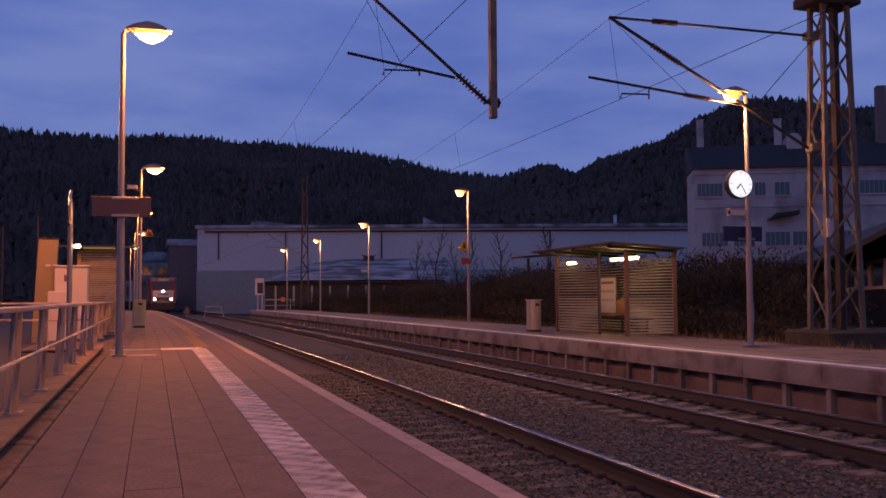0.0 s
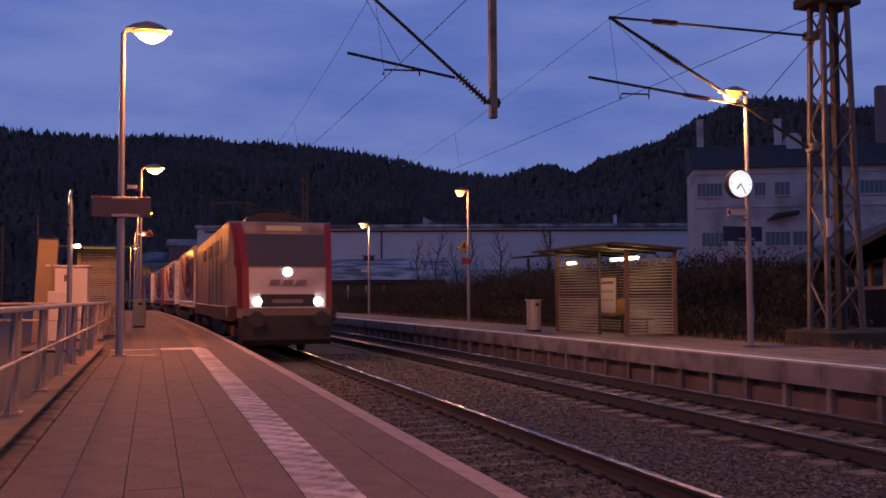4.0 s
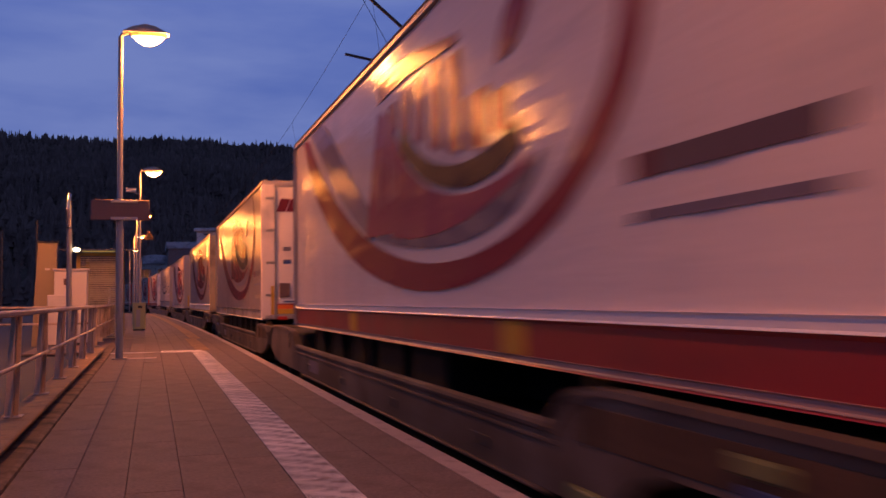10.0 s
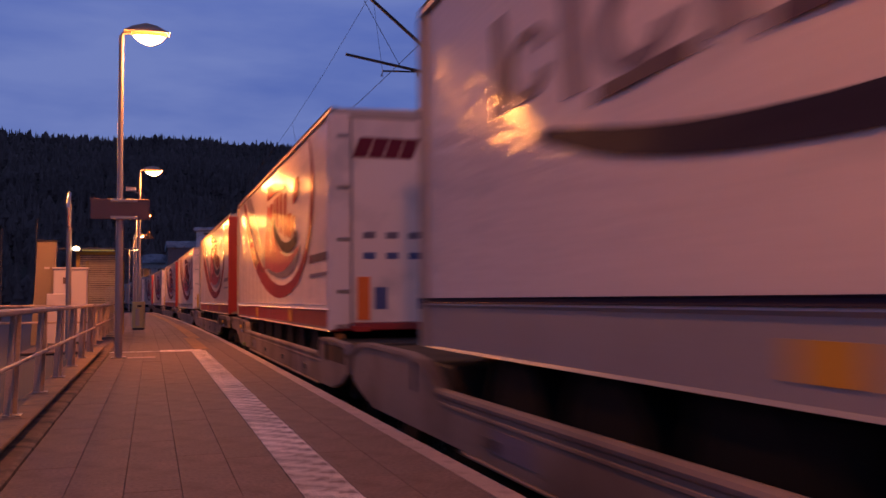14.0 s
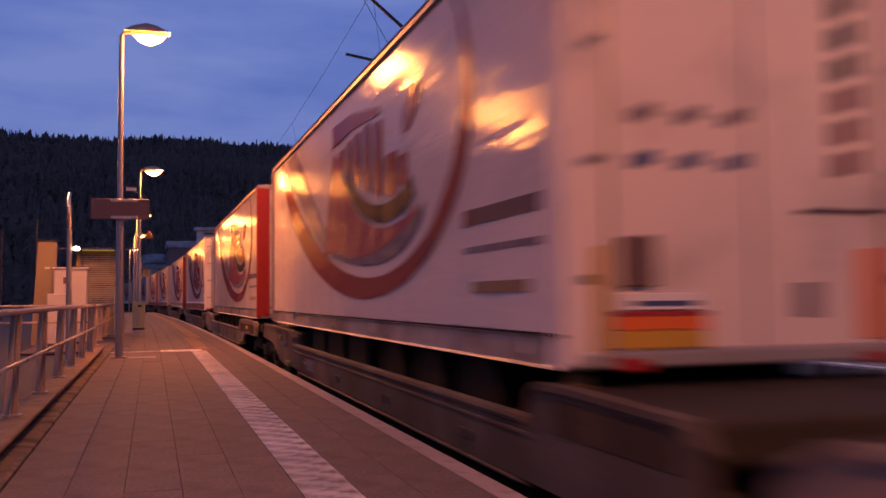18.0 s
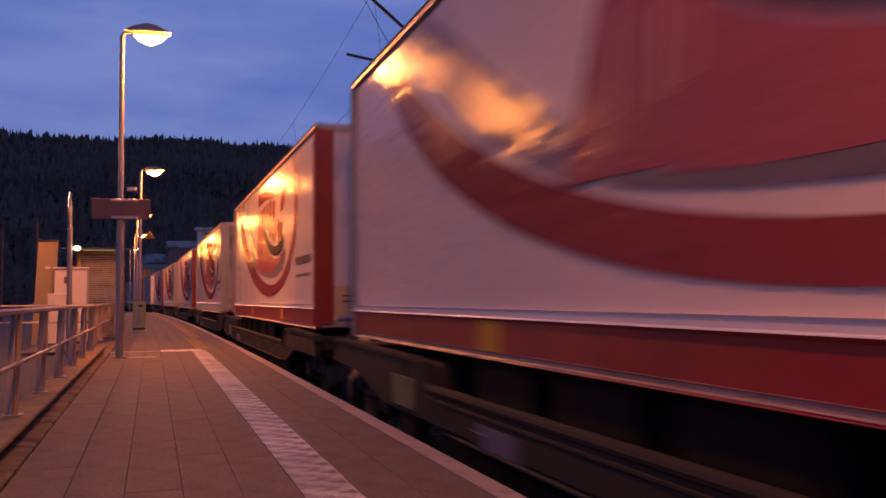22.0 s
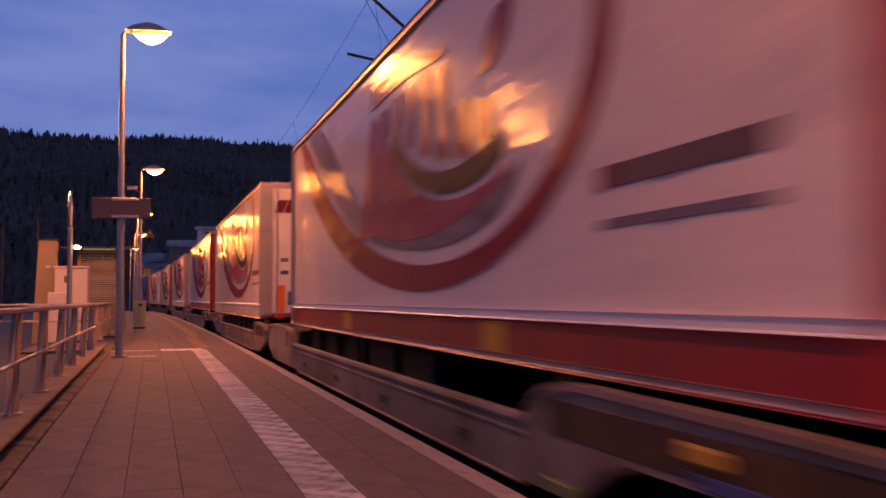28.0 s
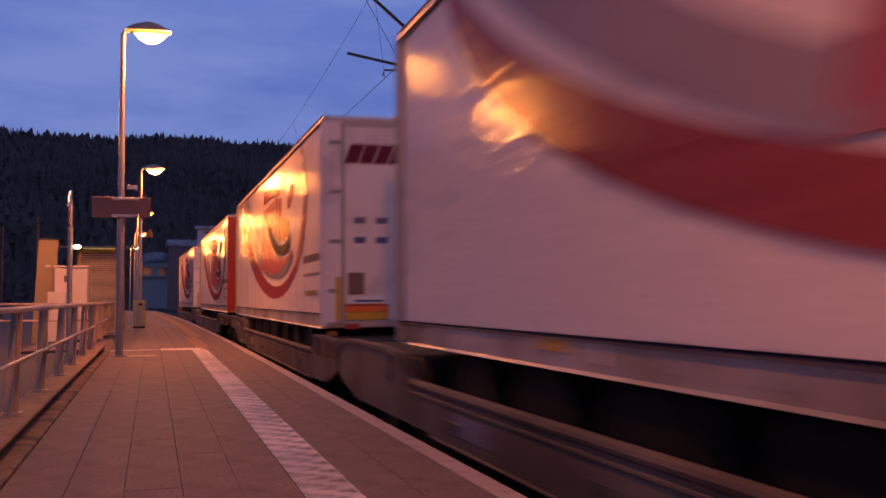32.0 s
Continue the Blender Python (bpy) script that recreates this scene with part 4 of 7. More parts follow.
cantilever((6.18, 4.82), None, (3.6, 6.93), (5.51, 5.27), (3.41, 5.60), (4.8, 5.36), (4.11, 5.33), "slanting cantilever arm with a brown insulator on the hanging post")
cantilever((13.58, 4.26), (13.75, 6.74), (8.83, 6.74), (13.0, 5.0), (8.35, 5.47), (9.71, 5.20), (9.08, 5.18), "cantilever arm with brown insulators on the lattice mast", (0.66, 0.80))
stay = thing("stay_wire", "thin stay wire from the lattice mast to its lower arm", "wire", at=pose(0, MY, 0))
part("wire", Mesh().tube([(13.80, 0, 6.68), (12.27, 0, 5.1)], 0.009, 5), M["wire"], stay)


def overhead(x, tip, contact_z, label):
    ob = thing("overhead_wire", label, "overhead wire", "overhead wires")
    ys = [MY - 60, MY, MY + 55, MY + 110, MY + 165]
    cw, mw = [], []
    for a, b in zip(ys, ys[1:]):
        for i in range(11):
            t = i / 11
            y = a + (b - a) * t
            stag = 0.3 * math.cos(math.pi * (y - MY) / 55)
            cw.append((x + bend(y) + stag, y, contact_z))
            mw.append((x + bend(y) + stag * 0.3 + tip, y, contact_z + 0.55 + 1.1 * (2 * t - 1) ** 2))
    part("contact_wire", Mesh().tube(cw, 0.006, 5), M["wire"], ob)
    part("messenger_wire", Mesh().tube(mw, 0.0045, 5), M["wire"], ob)
    for i in range(1, len(cw), 2):
        part("dropper", Mesh().tube([cw[i], mw[i]], 0.004, 4), M["wire"], ob)
    return ob


overhead(NEAR + 0.25, 0.0, 5.18, "contact and messenger wires over the near track")
overhead(FAR + 0.75, 0.0, 5.05, "contact and messenger wires over the far track")
far_mast = thing("catenary_mast", "slim dark lattice mast beyond the shelter carrying the overhead line", "mast", at=pose(12.5, 80, -0.3))
for sx in (-1, 1):
    for sy in (-1, 1):
        part("leg", Mesh().tube([(sx * 0.34, sy * 0.22, 0), (sx * 0.16, sy * 0.12, 11.8)], 0.05, 4), M["mast_dark"], far_mast)
for k in range(13):
    z0, z1 = 0.2 + 0.88 * k, 0.2 + 0.88 * (k + 1)
    s0, s1 = 0.34 - 0.18 * z0 / 11.8, 0.34 - 0.18 * z1 / 11.8
    for sy in (-0.2, 0.2):
        part("brace", Mesh().tube([((-1) ** k * s0, sy, z0), (-(-1) ** k * s1, sy, z1)], 0.03, 4), M["mast_dark"], far_mast)
part("arm", Mesh().tube([(-0.2, 0, 5.0), (-3.2, 0, 6.8)], 0.05, 6).tube([(-0.5, 0, 5.6), (-3.4, 0, 5.7)], 0.035, 6).tube([(-0.2, 0, 6.9), (-3.2, 0, 6.8)], 0.03, 6), M["galv"], far_mast, "cantilever arm of the far mast")

# ---- buildings behind ----
hall = thing("factory_hall", "long pale grey-blue factory hall with a flat roof", "building")
A, B = Vector((5.5, 124.9, -0.98)), Vector((68, 106, -0.98))
dirn = (B - A).normalized()
hall.matrix_basis = Matrix.Translation(A) @ pose(0, 0, 0, 0, 0, math.degrees(math.atan2(dirn.y, dirn.x)))
LW = (B - A).length
part("wall", Mesh().box(0, LW, 0, 40, 0, 11.0), M["hall"], hall, "pale blue-grey sheet wall")
part("plinth", Mesh().box(-0.05, LW * 0.98, -0.12, 0, 0, 5.6), M["hall_low"], hall, "darker lower wall")
part("roof", Mesh().box(-0.3, LW + 0.3, -0.4, 40, 11.0, 11.5, 0.1), M["snow"], hall, "frosted flat roof edge")
part("roof_step", Mesh().prism([(6.6, 11.5), (6.6, 12.3), (14, 11.6), (14, 11.5)], 2, 20, "y"), M["snow"], hall)
for k in range(12):
    part("seam", Mesh().box(3 + k * 5.4, 3.10 + k * 5.4, -0.04, 0, 5.6, 11.0), M["hall"], hall)
part("roof_vent", Mesh().prism([(29.4, 11.5), (29.4, 12.7), (31.8, 11.5)], 1.5, 5, "y"), M["snow"], hall, "frosted wedge-shaped roof light")
part("gutter", Mesh().box(1.0, LW, -0.30, -0.05, 10.55, 10.75, 0.03), M["slate"], hall, "dark gutter under the roof edge")
for u, z0 in ((2.8, 7.0), (11.5, 4.2), (24.0, 6.2), (46.0, 5.6)):
    part("downpipe", Mesh().tube([(u, -0.2, z0), (u, -0.2, 10.6)], 0.09, 6), M["slate"], hall, "dark downpipe")
part("vent_pipe", Mesh().tube([(55, 2, 11.4), (55, 2, 12.8)], 0.25, 8), M["hall"], hall)

wing = thing("side_building", "small grey block with a flat white-edged roof beside the hall", "building", at=pose(2.2, 140, -0.98))
part("wall", Mesh().box(0, 8, 0, 12, 0, 9.6), M["brown_cladding"], wing)
part("roof", Mesh().box(-0.3, 8.3, -0.3, 12, 9.6, 10.6, 0.1), M["snow"], wing, "white roof band")
part("roof_frame", Mesh().tube([(4, 0, 10.6), (6, 0, 11.4), (7.5, 0, 10.7)], 0.12, 5), M["hall_low"], wing)

low = thing("low_shed", "low shed with a frosted pitched roof behind the bushes", "building", at=pose(11.3, 99.0, -0.98, 0, 0, -14))
part("wall", Mesh().box(0, 19, 0, 9, 0, 3.7), M["slate"], low)
hip = Mesh()
rows = []
for u, k in ((-0.5, 0.0), (1.2, 0.42), (3.2, 0.72), (5.5, 0.90), (8.0, 1.0), (19.5, 1.04)):
    rows.append([(u, v, 3.75 + 2.5 * k * (1 - abs(v - 4.5) / 5.2) ** 0.75) for v in (-0.6, 1.0, 2.7, 4.5, 6.3, 8.0, 9.6)])
hip.add([p for row in rows for p in row] + [(u, v, 3.55) for u, v in ((-0.5, -0.6), (19.5, -0.6), (19.5, 9.6), (-0.5, 9.6))],
        [(7 * i + j, 7 * i + 7 + j, 7 * i + 8 + j, 7 * i + 1 + j) for i in range(5) for j in range(6)] + [(42, 43, 44, 45)])
part("roof", hip, M["snow"], low, "frosted hipped roof", True)
part("vent", Mesh().box(10.2, 11.4, 4, 5, 6.1, 6.6), M["slate"], low)
part("vent_cap", Mesh().box(10.0, 11.6, 3.8, 5.2, 6.6, 6.72), M["snow"], low)
for k in range(7):
    part("board_post", Mesh().box(1 + k * 1.9, 1.2 + k * 1.9, -0.06, 0, 0, 3.3), M["hall_low"], low)

fac = thing("old_factory", "old grey plastered factory with rows of windows, dark roof and chimneys", "building")
A, B = Vector((41.7, 65.9, 0)), Vector((68.6, 52.6, 0))
dirn = (B - A).normalized()
fac.matrix_basis = Matrix.Translation((A.x, A.y, -0.98)) @ pose(0, 0, 0, 0, 0, math.degrees(math.atan2(dirn.y, dirn.x)))
LF = (B - A).length
part("wall", Mesh().box(0.3, LF, 0, 5, 0, 12.35), M["plaster"], fac, "stained grey plaster wall")
part("roof", Mesh().prism([(-0.4, 12.3), (3.2, 14.6), (5.3, 14.6), (5.3, 12.3)], 0.2, LF, "x"), M["slate"], fac, "dark slate roof")
for u, top in ((1.05, 16.9), (7.4, 16.75)):
    part("chimney", Mesh().box(u, u + 0.52, 3.3, 3.9, 13.8, top, 0.02).box(u - 0.06, u + 0.58, 3.24, 3.96, top, top + 0.10, 0.02), M["plaster"], fac, "pale rendered chimney")
part("dormer", Mesh().prism([(8.15, 13.8), (9.35, 13.8), (9.3, 15.1), (9.0, 15.45), (8.5, 15.45), (8.2, 15.1)], 2.5, 4.4, "y"), M["plaster"], fac, "pale round-topped dormer")
for z0, z1, bays in ((10.05, 11.1, ((0.6, 1.95), (3.2, 1.2), (5.1, 0.8), (6.65, 1.1), (9.0, 1.6), (13.1, 2.1), (16.6, 2.4), (20.4, 2.4))),
                     (6.0, 7.1, ((0.9, 2.0), (3.4, 1.5), (5.85, 1.85), (7.95, 1.5), (11.0, 2.0), (14.2, 2.2), (18.0, 2.2)))):
    for u, w in bays:
        win = part("window", Mesh().box(u, u + w, -0.06, 0.0, z0, z1), M["pane_pale"], fac, "dull many-paned factory window")
        part("sill", Mesh().box(u - 0.06, u + w + 0.06, -0.16, -0.06, z0 - 0.12, z0), M["plaster"], win)
        for j in range(1, 1 + int(w / 0.38)):
            x = u + w * j / (1 + int(w / 0.38))
            part("bar", Mesh().box(x - 0.025, x + 0.025, -0.09, -0.06, z0, z1), M["hall_low"], win)
part("porch_roof", Mesh().prism([(5.9, 8.0), (6.6, 8.55), (8.3, 8.75), (8.3, 8.45), (6.6, 8.25)], -1.0, 0.0, "y"), M["slate"], fac, "dark curved porch roof")
for z in (5.4, 9.1, 11.8):
    part("string_course", Mesh().box(0.3, LF, -0.10, 0.0, z, z + 0.16, 0.02), M["plaster"], fac, "projecting band of plaster")
part("vent_stack", Mesh().box(15.45, 16.2, 3, 3.8, 12.4, 19.3, 0.05), M["brown_cladding"], fac, "dark brick stack")

shed = thing("dark_shed", "dark timber shed with a lean-to roof and a pale window", "shed", at=pose(33.6, 43.0, -0.98, 0, 0, -122))
part("wall", Mesh().box(0, 27, 0, 6, 0, 4.0), M["slate"], shed)
part("roof", Mesh().prism([(-1.6, 3.05), (0.4, 4.15), (6.5, 4.5), (6.5, 4.62), (0.3, 4.28), (-1.7, 3.15)], -0.5, 27, "x"), M["slate"], shed, "dark lean-to roof with a deep eave")
for u in (17.8, 20.2, 22.6):
    w = part("window", Mesh().box(u, u + 2.1, -0.06, 0, 2.3, 3.0), M["pane"], shed)
    part("frame", Mesh().box(u - 0.14, u, -0.12, 0, 2.2, 3.1).box(u + 2.1, u + 2.24, -0.12, 0, 2.2, 3.1).box(u, u + 2.1, -0.12, 0, 3.0, 3.1).box(u, u + 2.1, -0.12, 0, 2.2, 2.3), M["white_box"], w, "white window frame")

villa = thing("pale_house", "pale grey house with an arched roof beyond the platform end", "house", at=pose(-2.6, 170, -0.98))
part("wall", Mesh().box(0, 6.4, 0, 8, 0, 8.6), M["hall_low"], villa)
part("roof", Mesh().prism([(-0.3, 8.5)] + [(3.2 - 3.5 * math.cos(math.pi * i / 10), 8.7 + 1.5 * math.sin(math.pi * i / 10)) for i in range(11)] + [(6.7, 8.5)], -0.4, 8.2, "y"), M["snow"], villa, "pale arched roof")
for k in range(7):
    part("balcony_bar", Mesh().box(0.2 + k * 0.95, 0.36 + k * 0.95, -0.5, -0.38, 6.0, 7.8), M["snow"], villa)
part("balcony", Mesh().box(0, 6.4, -0.6, 0, 5.8, 6.02), M["hall_low"], villa)
for u in (0.8, 3.6):
    part("window", Mesh().box(u, u + 1.6, -0.05, 0, 6.2, 7.6), M["pane"], villa)

canopy = thing("flat_canopy", "flat dark canopy roof on slim posts behind the shelter", "canopy", at=pose(18.4, 45, -0.98))
part("roof", Mesh().prism([(0, 4.05), (6, 4.5), (6, 4.6), (0, 4.15)], 0, 1.6, "y"), M["slate"], canopy)
for u, v in ((0.5, 0.4), (5.5, 0.4)):
    part("post", Mesh().box(u - 0.06, u + 0.06, v - 0.06, v + 0.06, 0, 4.0 + 0.08 * u), M["slate"], canopy)
for x, h in ((-6.6, 6.9), (-8.5, 6.3)):
    mp = thing("slim_mast", "slim dark mast beside the forecourt", "mast", "slim masts", pose(x, 60, -0.98))
    part("pole", Mesh().tube([(0, 0, 0), (0, 0, h)], 0.09, 8, 0.06), M["mast_dark"], mp)
    part("cap", Mesh().lathe([(0.09, h), (0.09, h + 0.05)], n=8), M["mast_dark"], mp)

fence = thing("buffer_stop", "small white tubular barrier beyond the end of the platform", "barrier", at=pose(5.6, 92, -0.98))
part("frame", Mesh().tube([(-0.9, 0, 0), (-0.7, 0, 1.25), (0.7, 0, 1.25), (1.0, 0, 0)], 0.05, 6).tube([(-0.8, 0, 0.7), (0.85, 0, 0.7)], 0.04, 6), M["white_box"], fence)
tri = thing("track_marker", "small triangular marker beside the track", "sign", at=pose(3.3, 97, -0.98))
part("plate", Mesh().prism([(-0.4, 0.5), (0.4, 0.5), (0, 1.25)], -0.02, 0.02, "y"), M["sign"], tri)
part("post", Mesh().tube([(0, 0.05, 0), (0, 0.05, 0.9)], 0.04, 6), M["galv"], tri)
brd = thing("platform_end_sign", "white-edged blue board on posts at the end of the opposite platform", "sign", at=pose(9.2, 84.5, -0.1))
part("board", Mesh().box(-0.45, 0.35, -0.04, 0.04, 1.4, 2.9, 0.02), M["white_box"], brd)
part("panel", Mesh().box(-0.25, 0.28, -0.05, -0.04, 1.55, 2.5), M["navy"], brd)
for x in (-0.2, 0.2):
    part("post", Mesh().tube([(x, 0.05, 0), (x, 0.05, 1.4)], 0.05, 6), M["white_box"], brd)
rdisc = thing("round_signal_disc", "round orange disc on a low rail fence", "sign", at=pose(11.0, 84.2, -0.1))
part("disc", Mesh().tube([(0.2, -0.05, 1.0), (0.2, 0.0, 1.0)], 0.22, 14), M["orange"], rdisc)
part("rail", Mesh().box(-1.6, 1.0, 0.0, 0.05, 0.95, 1.03).box(-1.6, 1.0, 0.0, 0.05, 0.45, 0.5), M["galv"], rdisc)
part("post", Mesh().box(0.85, 0.93, 0, 0.06, 0, 1.0), M["galv"], rdisc)

# ---- banks, bushes, hills ----


def terrain(name, xs, ys, height, material, label, category="hill"):
    n = len(xs)
    vs = [(x, y, height(x, y)) for y in ys for x in xs]
    m = Mesh().add(vs, [(j * n + i, j * n + i + 1, (j + 1) * n + i + 1, (j + 1) * n + i) for j in range(len(ys) - 1) for i in range(n - 1)])
    return solo(name, m, material, label, category, kind="structure", smooth=True)


bank_h = lambda x, y: -0.35 + max(0.25, min(1, (0.85 - x / max(y, 8)) / 0.09)) * (1.15 + 1.1 * max(0, min(1, (x - 19) / 8))) * max(0, min(1, (x - 14.6) / 4.5)) * max(0.0, min(1, (92 - y) / 40)) * max(0.2, min(1, (y - 13) / 13)) + 0.35 * noise.noise((x * 0.3, y * 0.3, 2))
terrain("bank", span(13.6, 40, 1.1), span(-14, 94, 2), bank_h, M["earth"], "dark overgrown bank behind the opposite platform", "bank")


def bush(x, y, z, h, w, seed, label="dark bare winter bush on the bank behind the platform"):
    """Many thin leaning stems, each with fine twigs and a few last leaves."""
    r = random.Random(seed)
    ob = thing("bush", label, "bush", "bushes behind the platform", pose(x, y, z))
    stems, tufts = Mesh(), Mesh()
    for _ in range(34):
        a, lean = r.uniform(0, 6.28), r.random() ** 0.6 * w * 0.75
        k = h * r.uniform(0.55, 1.0)
        base = Vector((math.cos(a) * lean * 0.5, math.sin(a) * lean * 0.5, -0.15))
        mid = Vector((math.cos(a) * lean * 0.7, math.sin(a) * lean * 0.7, k * 0.5))
        tip = Vector((math.cos(a) * lean + r.uniform(-0.2, 0.2), math.sin(a) * lean + r.uniform(-0.2, 0.2), k))
        stems.tube([base, mid, tip], 0.022, 3, 0.006, False)
        for _ in range(60):
            c = (mid if r.random() < 0.5 else base).lerp(tip, r.random()) + Vector((r.gauss(0, 0.13 * w), r.gauss(0, 0.13 * w), r.gauss(0, 0.10 * h)))
            c.z = abs(c.z)
            up = Vector((r.gauss(0, 0.9), r.gauss(0, 0.9), 0.8)).normalized() * r.uniform(0.05, 0.17)
            across = Vector((r.gauss(0, 1), r.gauss(0, 1), 0)).normalized() * r.uniform(0.012, 0.04)
            tufts.add([c - up, c + across, c + up, c - across], [(0, 1, 2, 3)])
    part("trunk", stems, M["bark"], ob)
    part("crown", tufts, M["twig"], ob, "fine brown twigs with a few last leaves")
    return ob


r = random.Random(11)
kinds = [bush(15.4, 24, -0.2, 1.0, 2.2, 1), bush(16.8, 30, bank_h(16.8, 30), 1.9, 2.2, 2), bush(14.9, 36, -0.3, 1.2, 2.2, 3), bush(15.8, 42, bank_h(15.8, 42), 1.65, 2.6, 4)]
y, i = 9.0, 0
while y < 88:
    for x in (15.3, 17.2, 19.2, 22.0):
        xx, yy = x + r.uniform(-0.7, 0.7) - (y > 60) * (y - 60) * 0.07, y + r.uniform(-0.9, 0.9)
        if not (xx < 17 and yy < 19.5) and not yy < 17 and xx / yy < 0.82:
            copy_thing(kinds[i % 4], pose(xx, yy, bank_h(xx, yy) - 0.05, 0, 0, r.uniform(0, 360)))
        i += 1
    y += 2.6 if y < 40 else 3.6



def bare_tree(x, y, z, h, seed):
    """A slender leafless tree: tapered trunk, rising limbs and fine twigs."""
    r = random.Random(seed)
    ob = thing("bare_tree", "slender leafless tree on the bank", "tree", "bare trees", pose(x, y, z))
    line = [Vector((0.25 * math.sin(seed + k), 0.2 * math.cos(2 * seed + k), h * k / 6 - 0.2)) for k in range(7)]
    part("trunk", Mesh().tube(line, 0.07, 6, 0.012), M["bark"], ob, "", True)
    limbs, twigs = Mesh(), Mesh()
    for k in range(16):
        t = 0.25 + 0.7 * k / 16
        i = min(int(t * 6), 5)
        p = line[i].lerp(line[i + 1], t * 6 - i)
        a, n = k * 2.4 + r.random(), h * (1.05 - t) * r.uniform(0.3, 0.5)
        q = p + Vector((math.cos(a) * n * 0.6, math.sin(a) * n * 0.6, n * 0.85))
        mid = p.lerp(q, 0.5) + Vector((math.cos(a), math.sin(a), -0.3)) * n * 0.08
        limbs.tube([p, mid, q], 0.026, 4, 0.008, False)
        for _ in range(7):
            c = mid.lerp(q, r.random())
            e = c + Vector((r.gauss(0, 0.3), r.gauss(0, 0.3), abs(r.gauss(0.3, 0.2)))) * n * 0.5
            twigs.tube([c, e], 0.009, 3, 0.004, False)
    part("limbs", limbs, M["bark"], ob)
    part("twigs", twigs, M["bark"], ob, "fine bare twigs")
    return ob


for k, (x, y, h) in enumerate(((16.6, 58, 5.2), (18.2, 59, 5.6), (19.6, 57, 4.8), (17.8, 47, 4.4), (19.3, 44, 4.2), (21.5, 66, 5.0))):
    bare_tree(x, y, bank_h(x, y), h, k + 1)

blades = Mesh()
for _ in range(5000):
    x, y = 13.1 + r.random() ** 1.6 * 2.0, r.uniform(5, 60)
    h, a = r.uniform(0.06, 0.26), r.uniform(0, 6.28)
    dx, dy = math.cos(a) * 0.012, math.sin(a) * 0.012
    lx, ly = r.gauss(0, 0.06), r.gauss(0, 0.06)
    z = -0.03 if x < 13.6 else bank_h(x, y)
    blades.add([(x - dx, y - dy, z), (x + dx, y + dy, z), (x + lx, y + ly, z + h)], [(0, 1, 2)])
ob = new("dry_grass", blades.data("dry_grass", M["grass"]))
tagged(ob, "dry yellowed grass along the back of the opposite platform", "grass", kind="stuff")


def ridge_left(az):
    """Height angle of the left ridge in degrees by compass angle from the track."""
    return float(np.interp(az, [-40, -8.3, -5.4, -2.3, 1.8, 4.2, 5.8, 8.2, 11, 12.5, 13.8, 15.5, 17.3, 20, 22.5, 30], [9.7, 9.56, 9.55, 9.5, 9.85, 9.7, 9.55, 9.42, 9.32, 9.1, 8.7, 8.25, 7.95, 7.6, 7.0, 6.2]))


def ridge_right(az):
    return float(np.interp(az, [12, 14, 16, 18, 20, 22.1, 24, 25.4, 26.1, 27, 28.3, 29.4, 30.7, 31.7, 32.9, 34.7, 38, 43, 60], [0.2, 3.0, 6.6, 7.5, 7.5, 7.8, 8.15, 7.6, 7.95, 8.5, 8.95, 9.45, 9.75, 10.3, 10.85, 11.15, 11.15, 11.0, 10.9]))


def hill(name, azs, near, far, ridge, label):
    vs, n = [], len(azs)
    steps = [0, 0.2, 0.4, 0.6, 0.8, 1.0, 1.15]
    for t in steps:
        for a in azs:
            d = near + (far - near) * t
            zr = 1.06 + far * math.tan(radians(ridge(a))) - 3.4
            z = -1 + (zr + 1) * min(t, 1.0) ** 1.15 + 6 * noise.noise((a * 0.15, t * 4, 3)) * (t if t < 1 else 0)
            if t > 1:
                z = zr - 20
            vs.append((d * math.sin(radians(a)), d * math.cos(radians(a)), z))
    m = Mesh().add(vs, [(j * n + i, j * n + i + 1, (j + 1) * n + i + 1, (j + 1) * n + i) for j in range(len(steps) - 1) for i in range(n - 1)])
    return solo(name, m, M["hill"], label, "hill", kind="structure", smooth=True), (near, far, ridge)


HILL_L = hill("hill_left", span(-45, 34, 1.0), 190, 520, ridge_left, "dark wooded hill behind the station")
HILL_R = hill("hill_right", span(12, 64, 1.0), 150, 330, ridge_right, "dark wooded hill behind the old factory")


# out of view, added to keep low sky light off the train
hill("hill_behind", span(60, 316, 4.0), 160, 420, lambda az: 7.5, "unseen hill added behind the eye to block low sky light")


